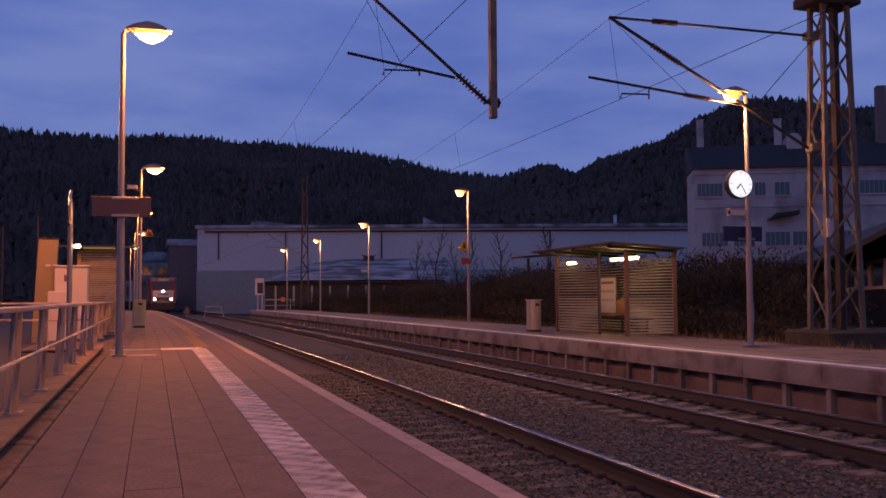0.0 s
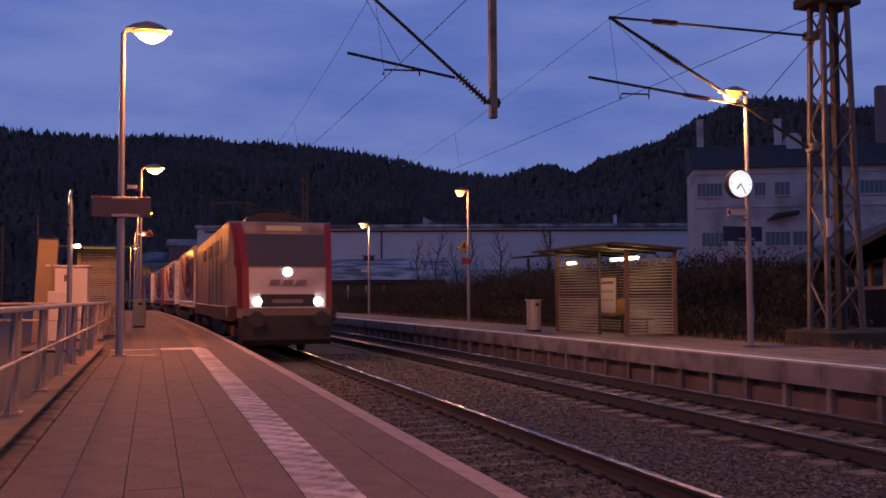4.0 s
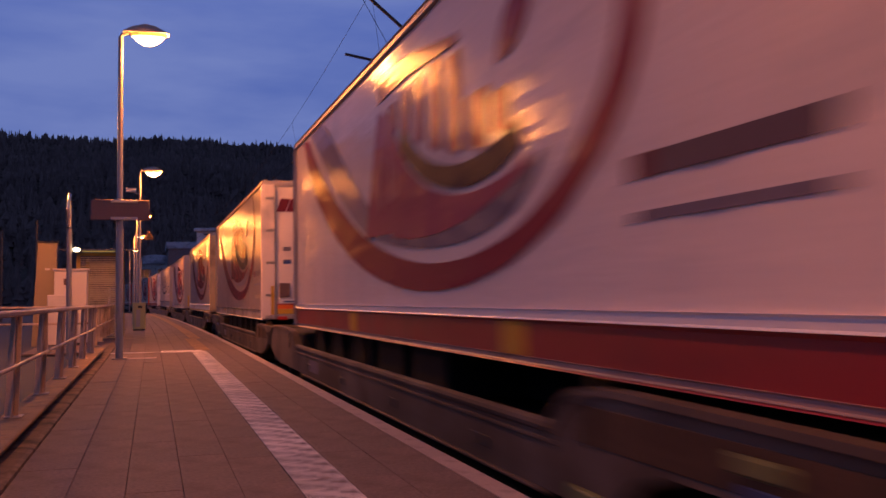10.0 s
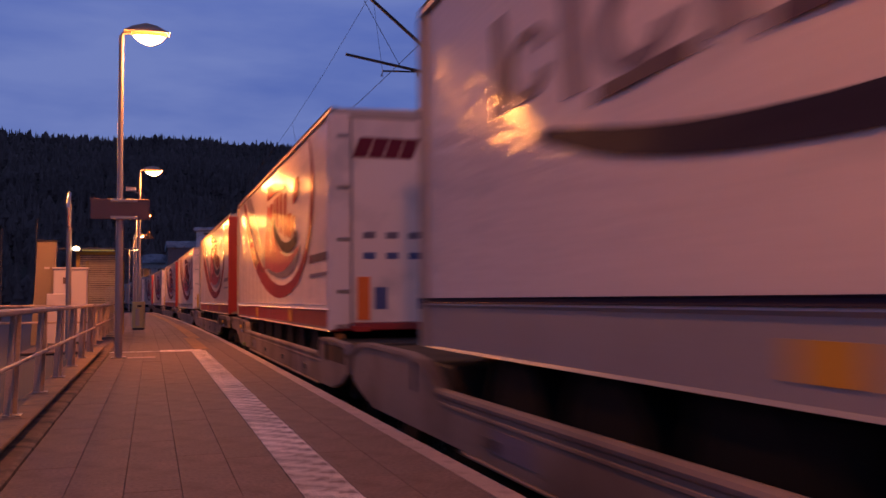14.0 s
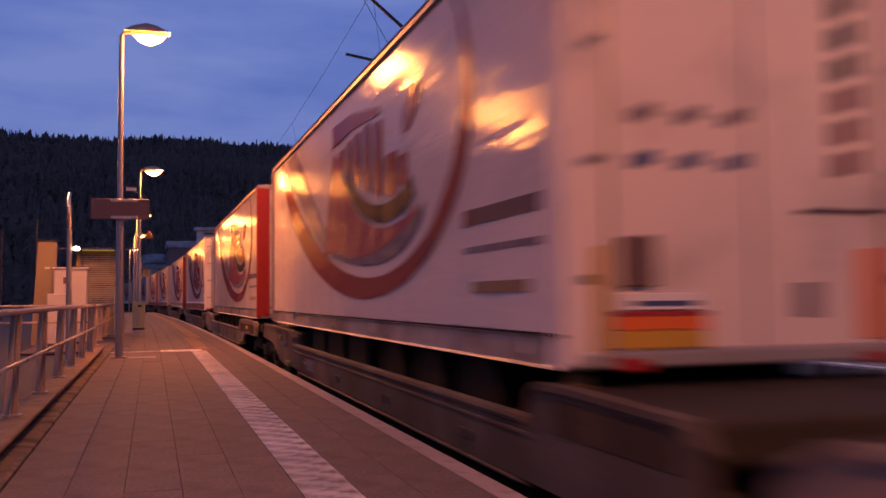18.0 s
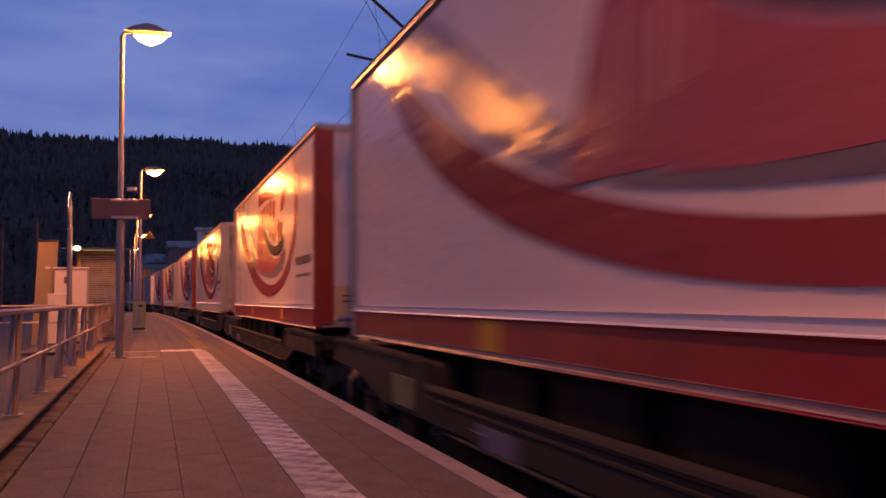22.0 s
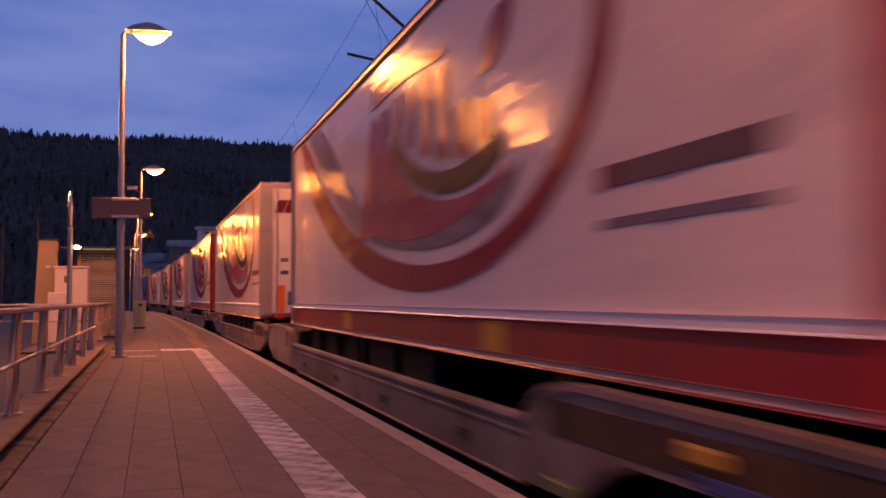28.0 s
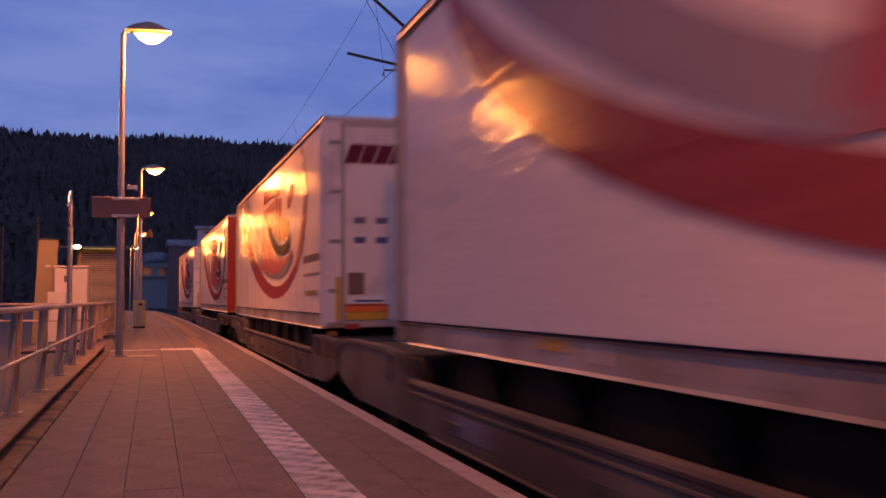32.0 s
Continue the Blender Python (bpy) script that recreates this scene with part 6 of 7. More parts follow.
def doors(ob, tone, stickers):
    dirty = tone == "face_grey"
    part("door_gap", Mesh().box(-0.012, 0.012, -0.004, 0.004, ZB + 0.12, ZT - 0.15), M["logo_grey"], ob)
    for x in ((-0.95, -0.32, 0.32, 0.95) if dirty or tone == "face_rods" else (-1.02, 1.02)):
        part("lock_rod", Mesh().tube([(x, -0.03, ZB + 0.06), (x, -0.03, ZT - 0.16)], 0.016, 8), M["galv"], ob, "steel locking rod", True)
    for z in (1.7, 2.4, 3.1, 3.8):
        for x in (-1.14, 1.14):
            part("hinge", Mesh().box(x - 0.09, x + 0.09, -0.03, 0.0, z - 0.035, z + 0.035, 0.006), M["galv"], ob)
    for i in range(4):
        x = -1.0 + i * 0.215
        part("name_block", Mesh().prism([(x, 3.52), (x + 0.19, 3.52), (x + 0.30, 3.80), (x + 0.10, 3.80)], -0.012, 0.002, "y"), M["maroon"], ob, "slanting dark red block of a maker's mark")
    for k in range(7):
        z = 3.78 - 0.21 * k
        part("lettering", Mesh().box(0.62, 0.80, -0.006, 0.002, z - 0.15, z), M["logo_dark"] if k < 4 else M["maroon"], ob, "upright row of unreadable letters")
    for r in range(2):
        for k in range(3):
            x, z = -0.86 + 0.32 * k, 2.42 - 0.28 * r + (0.24 if stickers else 0)
            part("small_mark", Mesh().box(x, x + 0.17, -0.006, 0.002, z, z + 0.09), M["blue_mark"] if r else M["logo_grey"], ob)
    part("lettering", Mesh().box(0.35, 0.98, -0.006, 0.002, 2.12, 2.15), M["logo_dark"], ob)
    if stickers:
        part("grey_box", Mesh().box(-0.94, -0.72, -0.05, 0.0, 1.66, 1.96, 0.01), M["sign"], ob, "grey box at the door corner")
        part("white_plate", Mesh().box(-0.95, -0.40, -0.02, 0.0, 1.52, 1.62, 0.003), M["hem"], ob)
        part("blue_bar", Mesh().box(-0.86, -0.44, -0.024, -0.02, 1.545, 1.575), M["blue_mark"], ob)
        part("red_bar", Mesh().box(-0.99, -0.36, -0.022, 0.0, 1.485, 1.512), M["post_red"], ob)
        part("orange_board", Mesh().box(-0.99, -0.36, -0.02, 0.0, 1.40, 1.484, 0.004), M["orange"], ob, "orange reflective board")
        part("yellow_board", Mesh().box(-0.99, -0.36, -0.02, 0.0, 1.29, 1.396, 0.004), M["yellow"], ob, "yellow reflective board")
        part("amber_strip", Mesh().box(-1.13, -1.06, -0.036, -0.03, ZB + 0.1, 1.9, 0.003), M["yellow"], ob, "amber reflective strip on the door edge")
    for x in (0.80,) if stickers else (-0.94, 0.80):
        part("warning_board", Mesh().box(x, x + 0.17, -0.02, 0.0, ZB + 0.14, ZB + 0.72, 0.004), M["orange"], ob, "orange reflective board")
    for x, w, h in ((0.30, 0.16, 0.22),) if stickers else ((-0.70, 0.17, 0.30), (0.30, 0.16, 0.22), (-0.1, 0.2, 0.14)):
        part("small_mark", Mesh().box(x, x + w, -0.006, 0.002, ZB + 0.28, ZB + 0.28 + h), M["blue_mark"] if x < 0.2 else M["logo_grey"], ob)
    for x in (-1.0, 0.78):
        part("tail_lamp", Mesh().box(x, x + 0.22, -0.06, -0.03, ZB - 0.02, ZB + 0.06, 0.01), M["post_red"], ob)
    part("bumper", Mesh().box(-1.1, 1.1, -0.02, 0.06, ZB - 0.45, ZB - 0.30, 0.02), M["band_white"], ob)


def plain_front(ob):
    """A white end wall with shallow pillars, a yellow label, a short ladder and a black connector."""
    for x in (-0.25, 0.61):
        part("pillar", Mesh().box(x, x + 0.17, -0.035, 0.002, ZB + 0.14, ZT - 0.5, 0.012), M["ochre_and_light"], ob, "shallow ochre pillar")
    for x in (-0.96, 0.22):
        part("rib", Mesh().box(x, x + 0.04, -0.02, 0.002, ZB + 0.14, ZT - 0.5, 0.008), M["face"], ob)
    frame_plate = part("label_frame", Mesh().box(-0.82, -0.43, -0.006, 0.002, ZB + 0.10, 2.06), M["hem"], ob, "white label plate")
    part("label_plate", Mesh().box(-0.78, -0.47, -0.010, -0.006, ZB + 0.14, 1.62), M["yellow"], frame_plate, "yellow field of the label")
    for k in range(3):
        part("lettering", Mesh().box(-0.76, -0.49, -0.009, -0.006, 1.70 + 0.11 * k, 1.735 + 0.11 * k), M["pale_print"], frame_plate)
    for x in (-1.08, -0.88):
        part("ladder_rail", Mesh().tube([(x, -0.05, ZB + 0.02), (x, -0.05, 1.56)], 0.014, 6), M["dark"], ob)
    for z in (ZB + 0.06, ZB + 0.22, 1.56):
        part("ladder_rung", Mesh().tube([(-1.08, -0.05, z), (-0.88, -0.05, z)], 0.012, 6), M["dark"], ob)
    part("connector", Mesh().box(0.14, 0.36, -0.10, 0.0, 1.96, 2.18, 0.03), M["black"], ob, "black connector box")
    part("connector", Mesh().box(0.08, 0.24, -0.06, 0.0, 2.28, 2.40, 0.02), M["black"], ob)
    part("cable", Mesh().tube([(0.25, -0.06, 1.96), (0.24, -0.09, 1.86), (0.31, -0.07, 1.79), (0.34, -0.03, 1.90)], 0.018, 6), M["black"], ob)
    part("vent_box", Mesh().box(-1.02, 1.02, -0.05, 0.02, ZT - 0.48, ZT - 0.2, 0.03), M["face"], ob)


def wall_front(ob):
    # yellow light on the lower white wall, laid on as an ochre sheet
    part("lower_panel", Mesh().box(-HALF + 0.17, HALF - 0.17, -0.006, 0.01, ZB + 0.17, 1.80, 0.004), M["ochre_and_light"], ob, "lower half of the end wall, coloured for the yellow light on it")
    part("socket_box", Mesh().box(-0.58, -0.36, -0.12, 0.0, 1.78, 2.23, 0.02), M["black"], ob, "black connection box")
    part("socket_side", Mesh().box(-0.62, -0.585, -0.10, 0.0, 1.80, 2.20, 0.008), M["ochre_and_light"], ob)
    unit = part("cooling_unit", Mesh().box(-0.11, 0.84, -0.13, 0.0, 1.72, 2.46, 0.03), M["black"], ob, "black unit on the end wall")
    part("unit_panel", Mesh().box(0.11, 0.53, -0.142, -0.132, 1.90, 2.02, 0.004), M["logo_grey"], unit)
    part("unit_label", Mesh().box(-0.04, 0.25, -0.142, -0.132, 1.80, 1.83, 0.004), M["yellow"], unit)
    for z in (2.10, 2.18, 2.26, 2.34):
        part("louvre", Mesh().box(-0.08, 0.66, -0.142, -0.13, z, z + 0.03, 0.004), M["dark"], unit)
    part("unit_side", Mesh().box(-0.15, -0.115, -0.11, 0.0, 1.74, 2.44, 0.008), M["ochre_and_light"], ob, "ochre side of the unit")
    part("battery_box", Mesh().box(0.0, 0.76, -0.11, 0.0, 1.28, 1.70, 0.02), M["ochre_and_light"], ob, "ochre box under the unit")
    for x in (-0.11, 0.77):
        part("unit_leg", Mesh().box(x, x + 0.11, -0.12, 0.0, 1.24, 1.71, 0.01), M["black"], ob)
    part("fuel_tank", Mesh().box(0.90, 1.08, -0.14, 0.0, 1.30, 2.48, 0.03), M["wagon_grey"], ob, "grey upright tank on the end wall")
    part("air_duct", Mesh().box(0.52, 0.84, -0.13, 0.0, 2.54, 3.05, 0.05), M["pane_pale"], ob, "dull teal duct above the unit")
    part("red_box", Mesh().box(0.90, 1.08, -0.14, 0.0, 2.56, 3.22, 0.03), M["maroon"], ob, "dark red upright box on the end wall")
    part("grey_patch", Mesh().box(0.09, 0.36, -0.008, 0.002, 2.58, 2.72), M["logo_grey"], ob)
    for k in range(7):
        part("rib", Mesh().box(0.0 + 0.15 * k, 0.05 + 0.15 * k, -0.012, 0.002, 2.85, ZT - 0.2, 0.004), M["face"], ob)
    part("step", Mesh().box(-1.0, 1.0, -0.05, 0.0, ZB + 0.11, ZB + 0.16, 0.01), M["galv"], ob)
    for z in (1.55, 1.63):
        part("lettering", Mesh().box(-0.92, -0.5, -0.012, -0.002, z, z + 0.03), M["logo_grey"], ob)


def boxed_front(ob):
    """A white end wall with a red inner post, a vent and a small unit low down."""
    part("inner_post", Mesh().box(-0.42, -0.29, -0.05, 0.0, ZB + 0.14, ZT - 0.15, 0.015), M["post_red"], ob, "slim red inner post")
    vent = part("vent", Mesh().box(-0.93, -0.55, -0.02, 0.0, 2.42, 2.71, 0.006), M["logo_grey"], ob, "grey vent in the end wall")
    for k in range(5):
        part("louvre", Mesh().box(-0.91, -0.57, -0.03, -0.02, 2.45 + 0.052 * k, 2.475 + 0.052 * k, 0.003), M["dark"], vent)
    part("faint_mark", Mesh().box(-0.80, -0.66, -0.006, 0.002, 1.92, 1.97), M["pale_print"], ob, "faint worn mark")
    part("faint_mark", Mesh().box(-0.755, -0.69, -0.006, 0.002, 1.62, 1.92), M["pale_print"], ob)
    part("small_mark", Mesh().box(-0.02, 0.20, -0.01, 0.002, 2.02, 2.17), M["logo_grey"], ob)
    unit = part("cooling_unit", Mesh().box(-0.22, 0.46, -0.13, 0.0, 1.66, 1.90, 0.03), M["black"], ob, "black unit low on the end wall")
    for z in (1.71, 1.77, 1.83):
        part("louvre", Mesh().box(-0.18, 0.42, -0.142, -0.13, z, z + 0.02, 0.003), M["dark"], unit)
    part("battery_box", Mesh().box(-0.16, 0.38, -0.11, 0.0, 1.36, 1.64, 0.02), M["ochre_and_light"], ob, "ochre box under the unit")
    for x in (-0.25, 0.39):
        part("unit_leg", Mesh().box(x, x + 0.10, -0.12, 0.0, 1.32, 1.65, 0.01), M["black"], ob)
    part("air_duct", Mesh().box(0.62, 0.92, -0.12, 0.0, 1.70, 3.05, 0.05), M["pane_pale"], ob, "dull teal duct on the end wall")
    for z in (ZB + 0.24, ZB + 0.42):
        part("cross_rod", Mesh().tube([(-1.05, -0.04, z), (-0.05, -0.04, z)], 0.012, 6), M["dark"], ob)
    part("step", Mesh().box(-1.0, 1.0, -0.05, 0.0, ZB + 0.11, ZB + 0.16, 0.01), M["galv"], ob)


# outlines of a wagon's side beam, metres behind the leading end of its trailer and above the rail
KING_TOP = [(-0.4, 1.0), (-0.3, 1.09), (0.6, 1.11), (2.25, 1.13), (2.55, 1.11), (2.75, 1.06), (2.90, 0.97), (3.02, 0.86), (12.85, 0.86), (12.97, 0.93), (13.12, 1.01), (13.36, 1.08), (13.8, 1.12), (15.5, 1.13), (15.85, 1.10), (16.1, 1.01), (16.2, 0.88)]
KING_LOW = [(16.2, 0.70), (15.9, 0.60), (15.2, 0.48), (2.55, 0.48), (2.25, 0.56), (1.95, 0.72), (1.7, 0.78), (-0.4, 0.79)]
DOOR_TOP = [(-1.5, 0.95), (-1.4, 1.07), (-0.1, 1.10), (0.18, 1.09), (0.29, 1.03), (0.35, 0.86), (10.15, 0.86), (10.22, 0.98), (10.36, 1.06), (10.7, 1.09), (14.1, 1.12), (14.3, 1.08), (14.4, 0.97)]
DOOR_LOW = [(14.4, 0.84), (13.0, 0.80), (12.5, 0.70), (11.7, 0.50), (-0.5, 0.48), (-1.1, 0.58), (-1.5, 0.72)]
LEAD = {0: 0.4, 1: 1.5}


def wagon(paint, doors_lead, label):
    """Half of an articulated pocket wagon: a low side beam with swan-necked raised ends over the bogies."""
    ob = thing("pocket_wagon", label, "railway wagon", "wagons of the train")
    p = M["wagon_beige"] if paint == "wagon_brown" else M[paint]
    o = LEAD[doors_lead]
    lift = 0.08 if paint == "wagon_dark" else 0.0
    top, lower = (DOOR_TOP, DOOR_LOW) if doors_lead else (KING_TOP, KING_LOW)
    top, lower = [(y + o, z) for y, z in top], [(y + o, z + (lift if z < 0.6 else 0)) for y, z in lower]
    pa, pb = (o + 0.36, o + 10.14) if doors_lead else (o + 3.03, o + 12.84)
    end = top[-1][0]
    for x in (-1, 1):
        side = lambda a, b: sorted((x * a, x * b))
        part("side_beam", Mesh().prism(top + lower, *side(1.315, 1.385), "x"), p, ob, "long steel side beam with raised swan-neck ends")
        for k, (y0, y1) in enumerate(((top[0][0], pa), (pb, end))):
            edge_line = [q for q in top if y0 - 0.02 <= q[0] <= y1 + 0.02]
            part("neck_flange", Mesh().prism([(a, b + 0.002) for a, b in edge_line] + [(a, b - 0.035) for a, b in reversed(edge_line)], *side(1.30, 1.412), "x"), p, ob, "rounded flange over the raised end")
        part("rim_tube", Mesh().tube([(x * 1.375, pa - 0.02, 0.852), (x * 1.375, pb + 0.02, 0.852)], 0.042, 10), p, ob, "rounded rim along the beam", True)
        part("rim_lip", Mesh().box(*side(1.38, 1.398), pa, pb, 0.755, 0.785, 0.006), p, ob, "narrow lip below the rim")
        part("lower_flange", Mesh().box(*side(1.30, 1.408), pa + 0.1, pb - 0.6, 0.45 + lift, 0.478 + lift, 0.008), p, ob)
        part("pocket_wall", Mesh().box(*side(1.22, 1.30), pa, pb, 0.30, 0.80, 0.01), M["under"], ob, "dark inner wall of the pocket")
        for k in range(4):
            y = pa + 1.2 + k * (pb - pa - 2.4) / 3
            part("lashing_eye", Mesh().box(*side(1.386, 1.404), y - 0.09, y + 0.09, 0.58, 0.66, 0.006), M["dark"], ob)
        for y in (pa - 0.55, pb + 0.75):
            part("web_plate", Mesh().box(*side(1.386, 1.404), y - 0.015, y + 0.015, 0.80, 1.05, 0.004), M["wagon_end"], ob)
        part("grime_panel", Mesh().box(*side(1.384, 1.390), top[0][0] + 0.15, pa - 0.35, 0.82, 1.02, 0.002), M["rusty"], ob, "rust-stained panel of the raised end")
    for y0, y1 in ((top[0][0] + 0.05, pa), (pb, end - 0.05)):
        part("end_deck", Mesh().box(-1.29, 1.29, y0, y1, 0.86, 1.06, 0.02), M["wagon_end"], ob, "flat dark end deck over the bogie")
    for y in (pa - 0.05, pb + 0.01):
        part("pocket_bulkhead", Mesh().box(-1.28, 1.28, y, y + 0.04, 0.30, 0.95, 0.008), M["wagon_end"], ob, "cross plate at the end of the pocket")
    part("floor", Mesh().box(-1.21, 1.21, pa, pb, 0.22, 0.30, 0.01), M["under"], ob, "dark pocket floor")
    part("marking_panel", Mesh().box(-1.391, -1.386, pb - 1.9, pb - 1.2, 0.56, 0.72), M["logo_grey"], ob, "grey panel with unreadable marks")
    if paint != "wagon_dark":
        y = pa - 2.1 if not doors_lead else pb + 1.3
        part("brake_lever", Mesh().box(-1.43, -1.392, y, y + 0.24, 0.90, 0.985, 0.015), M["yellow"] if paint == "wagon_brown" else M["moss_green"], ob, "brake lever on the raised end")
        part("lever_plate", Mesh().box(-1.40, -1.386, y - 0.30, y + 0.2, 0.80, 0.86, 0.006), M["blue_mark"], ob)
        part("step", Mesh().box(-1.43, -1.30, pa - 0.75 if not doors_lead else pb + 0.4, pa - 0.35 if not doors_lead else pb + 0.8, 0.50, 0.58, 0.01), M["moss_green"], ob, "green painted step")
    else:
        part("lever_plate", Mesh().box(-1.40, -1.386, pb + 0.5, pb + 1.2, 0.62, 0.90, 0.006), M["moss_green"], ob, "greenish plate on the dark beam")
    for k in range(3):
        y = pa - 0.2 if k == 0 else pb + 0.3 * k
        part("stanchion", Mesh().box(-1.2 + 0.3 * k, -1.08 + 0.3 * k, y - 0.06, y + 0.06, 1.06, 1.14, 0.01), M["wagon_brown"], ob, "ochre lock on the end deck")
    for yc in (o + 13.6,) if doors_lead else (o + 0.75, o + 16.5):
        bg = part("bogie_frame", Mesh().box(-1.05, -0.90, yc - 1.4, yc + 1.4, 0.42, 0.66, 0.04).box(0.90, 1.05, yc - 1.4, yc + 1.4, 0.42, 0.66, 0.04).box(-0.95, 0.95, yc - 0.25, yc + 0.25, 0.40, 0.80, 0.04), M["dark"], ob, "dark bogie frame")
        for yo in (-0.9, 0.9):
            for x in (-0.86, 0.73):
                part("wheel", Mesh().wheel(x, yc + yo, 0.46, 0.46, 0.13), M["rust"], bg, "rusty rail wheel", True)
            part("axle_box", Mesh().box(-1.16, -1.0, yc + yo - 0.14, yc + yo + 0.14, 0.34, 0.62, 0.03), M["dark"], bg)
            part("axle", Mesh().tube([(-0.9, yc + yo, 0.46), (0.9, yc + yo, 0.46)], 0.08, 8), M["dark"], bg)
        for yo in (-0.3, 0.3):
            part("spring", Mesh().tube([(-1.11, yc + yo, 0.5), (-1.11, yc + yo, 0.72)], 0.08, 10), M["rust"], bg)
    y, s = (end, 1) if doors_lead else (top[0][0], -1)
    for x in (-0.875, 0.875):
        part("buffer", Mesh().tube([(x, y - s * 0.1, 1.0), (x, y + s * 0.5, 1.0), (x, y + s * 0.51, 1.0), (x, y + s * 0.56, 1.0)], 0.10, 12, 0.19), M["dark"], ob)
    part("drawbar", Mesh().box(-0.09, 0.09, min(y, y + s * 0.8), max(y, y + s * 0.8), 0.92, 1.06, 0.02), M["dark"], ob)
    return ob


def locomotive():
    ob = thing("locomotive", "silver-grey electric freight locomotive with red corners and lit headlights", "locomotive")
    L, H2 = 18.9, 1.47
    nose = [(0.42, 1.05), (0.30, 1.30), (0.38, 2.40), (0.95, 3.45), (1.30, 3.72), (1.9, 3.82)]
    
    def cab(mesh):
        """Draws the cab in towards its front."""
        for k, (x, y, z) in enumerate(mesh.v):
            d = min(y, L - y)
            front = 0.82 if y < L / 2 else 0.975
            mesh.v[k] = (x * (front + (1 - front) * min(1, (d - 0.26) / 1.64)), y, z)
        return mesh

    part("body_shell", Mesh().prism([(1.9, 1.05), (1.9, 3.82), (L - 1.9, 3.82), (L - 1.9, 1.05)], -H2, H2, "x"), M["loco_side"], ob, "silver-grey riveted side and roof")
    for flip in (False, True):
        shell = [(L - y if flip else y, z) for y, z in nose + [(1.9, 1.05)]]
        part("cab_shell", cab(Mesh().prism(shell, -H2, H2, "x")), M["loco_side"], ob, "silver-grey cab with drawn-in corners")
    for end in (0, 1):
        fy = lambda y: y if end == 0 else L - y
        for x in (-1, 1):
            poly = [(fy(0.285), 1.32), (fy(0.365), 2.42), (fy(0.935), 3.47), (fy(1.29), 3.74), (fy(1.75), 3.74), (fy(1.35), 3.3), (fy(0.9), 2.1), (fy(0.85), 1.32)]
            part("corner_panel", cab(Mesh().prism(poly, min(x * 1.27, x * 1.484), max(x * 1.27, x * 1.484), "x")), M["loco_red"] if end == 0 else M["loco_side"], ob, "dark red corner panel of the cab")
        fr = [(fy(0.275), 1.32), (fy(0.355), 2.42), (fy(0.40), 2.42), (fy(0.5), 1.32)]
        part("front_panel", cab(Mesh().prism(fr, -1.27, 1.27, "x")), M["loco_front"], ob, "pale grey cab front")
        ws = [(fy(0.395), 2.47), (fy(0.90), 3.40), (fy(1.0), 3.38), (fy(0.55), 2.47)]
        part("windscreen", cab(Mesh().prism(ws, -1.27, 1.27, "x")), M["windscreen"], ob, "dark sloping windscreen")
        part("destination_panel", Mesh().prism([(fy(0.97), 3.50), (fy(1.2), 3.66), (fy(1.3), 3.62), (fy(1.1), 3.48)], -0.5, 0.5, "x"), M["bin_green"], ob)
        for k in range(3):
            x = -0.52 + 0.36 * k
            part("name_block", Mesh().prism([(x, 1.95), (x + 0.27, 1.95), (x + 0.33, 2.10), (x + 0.06, 2.10)], min(fy(0.26), fy(0.345)), max(fy(0.26), fy(0.345)), "y"), M["logo_grey"], ob, "slanting grey block of an operator's mark")
        part("number_bar", Mesh().box(-0.42, 0.42, min(fy(0.255), fy(0.30)), max(fy(0.255), fy(0.30)), 1.46, 1.56), M["logo_grey"], ob)
        part("dark_band", Mesh().box(-0.75, 0.75, min(fy(0.265), fy(0.32)), max(fy(0.265), fy(0.32)), 1.36, 1.70, 0.01), M["black"], ob)
        skirt = [(fy(0.55), 0.30), (fy(0.42), 0.45), (fy(0.38), 1.28), (fy(0.9), 1.28), (fy(0.9), 0.30)]
        part("front_skirt", cab(Mesh().prism(skirt, -1.46, 1.46, "x")), M["dark"], ob, "black buffer beam and snow guard")
        for x in (-0.875, 0.875):
            s = -1 if end == 0 else 1
            part("buffer", Mesh().tube([(x, fy(0.4), 1.02), (x, fy(0.06), 1.02), (x, fy(0.04), 1.02), (x, fy(0.0), 1.02)], 0.13, 12, 0.22), M["dark"], ob)
        for x, z, yy in ((-0.83, 1.50, 0.27), (0.83, 1.50, 0.27), (0.0, 2.32, 0.345)):
            part("headlight", Mesh().tube([(x, fy(yy + 0.03), z), (x, fy(yy - 0.02), z)], 0.105, 14), HEADLIGHT if end == 0 else M["pane_pale"], ob, "round headlight, lit at the leading end")
        for x in (-1, 1):
            lo, hi = sorted((x * 1.466, x * 1.478))
            part("cab_window", cab(Mesh().box(lo, hi, min(fy(0.84), fy(1.22)), max(fy(0.84), fy(1.22)), 2.50, 3.12)), M["windscreen"], ob, "dark cab side window")
            part("cab_door", Mesh().box(lo, hi, min(fy(1.95), fy(2.6)), max(fy(1.95), fy(2.6)), 1.40, 3.2), M["loco_door"], ob, "darker cab door")
            part("step_recess", Mesh().box(*sorted((x * 1.488, x * 1.496)), min(fy(1.5), fy(2.05)), max(fy(1.5), fy(2.05)), 1.08, 1.20, 0.01), M["black"], ob, "black step recess")
            part("lettering", Mesh().box(lo, hi, min(fy(2.65), fy(3.6)), max(fy(2.65), fy(3.6)), 1.56, 1.75), M["loco_mark"], ob, "faint dark red lettering")
            part("hand_bar", Mesh().tube([(x * 1.51, fy(1.93), 1.1), (x * 1.51, fy(1.93), 2.6)], 0.016, 6), M["galv"], ob)
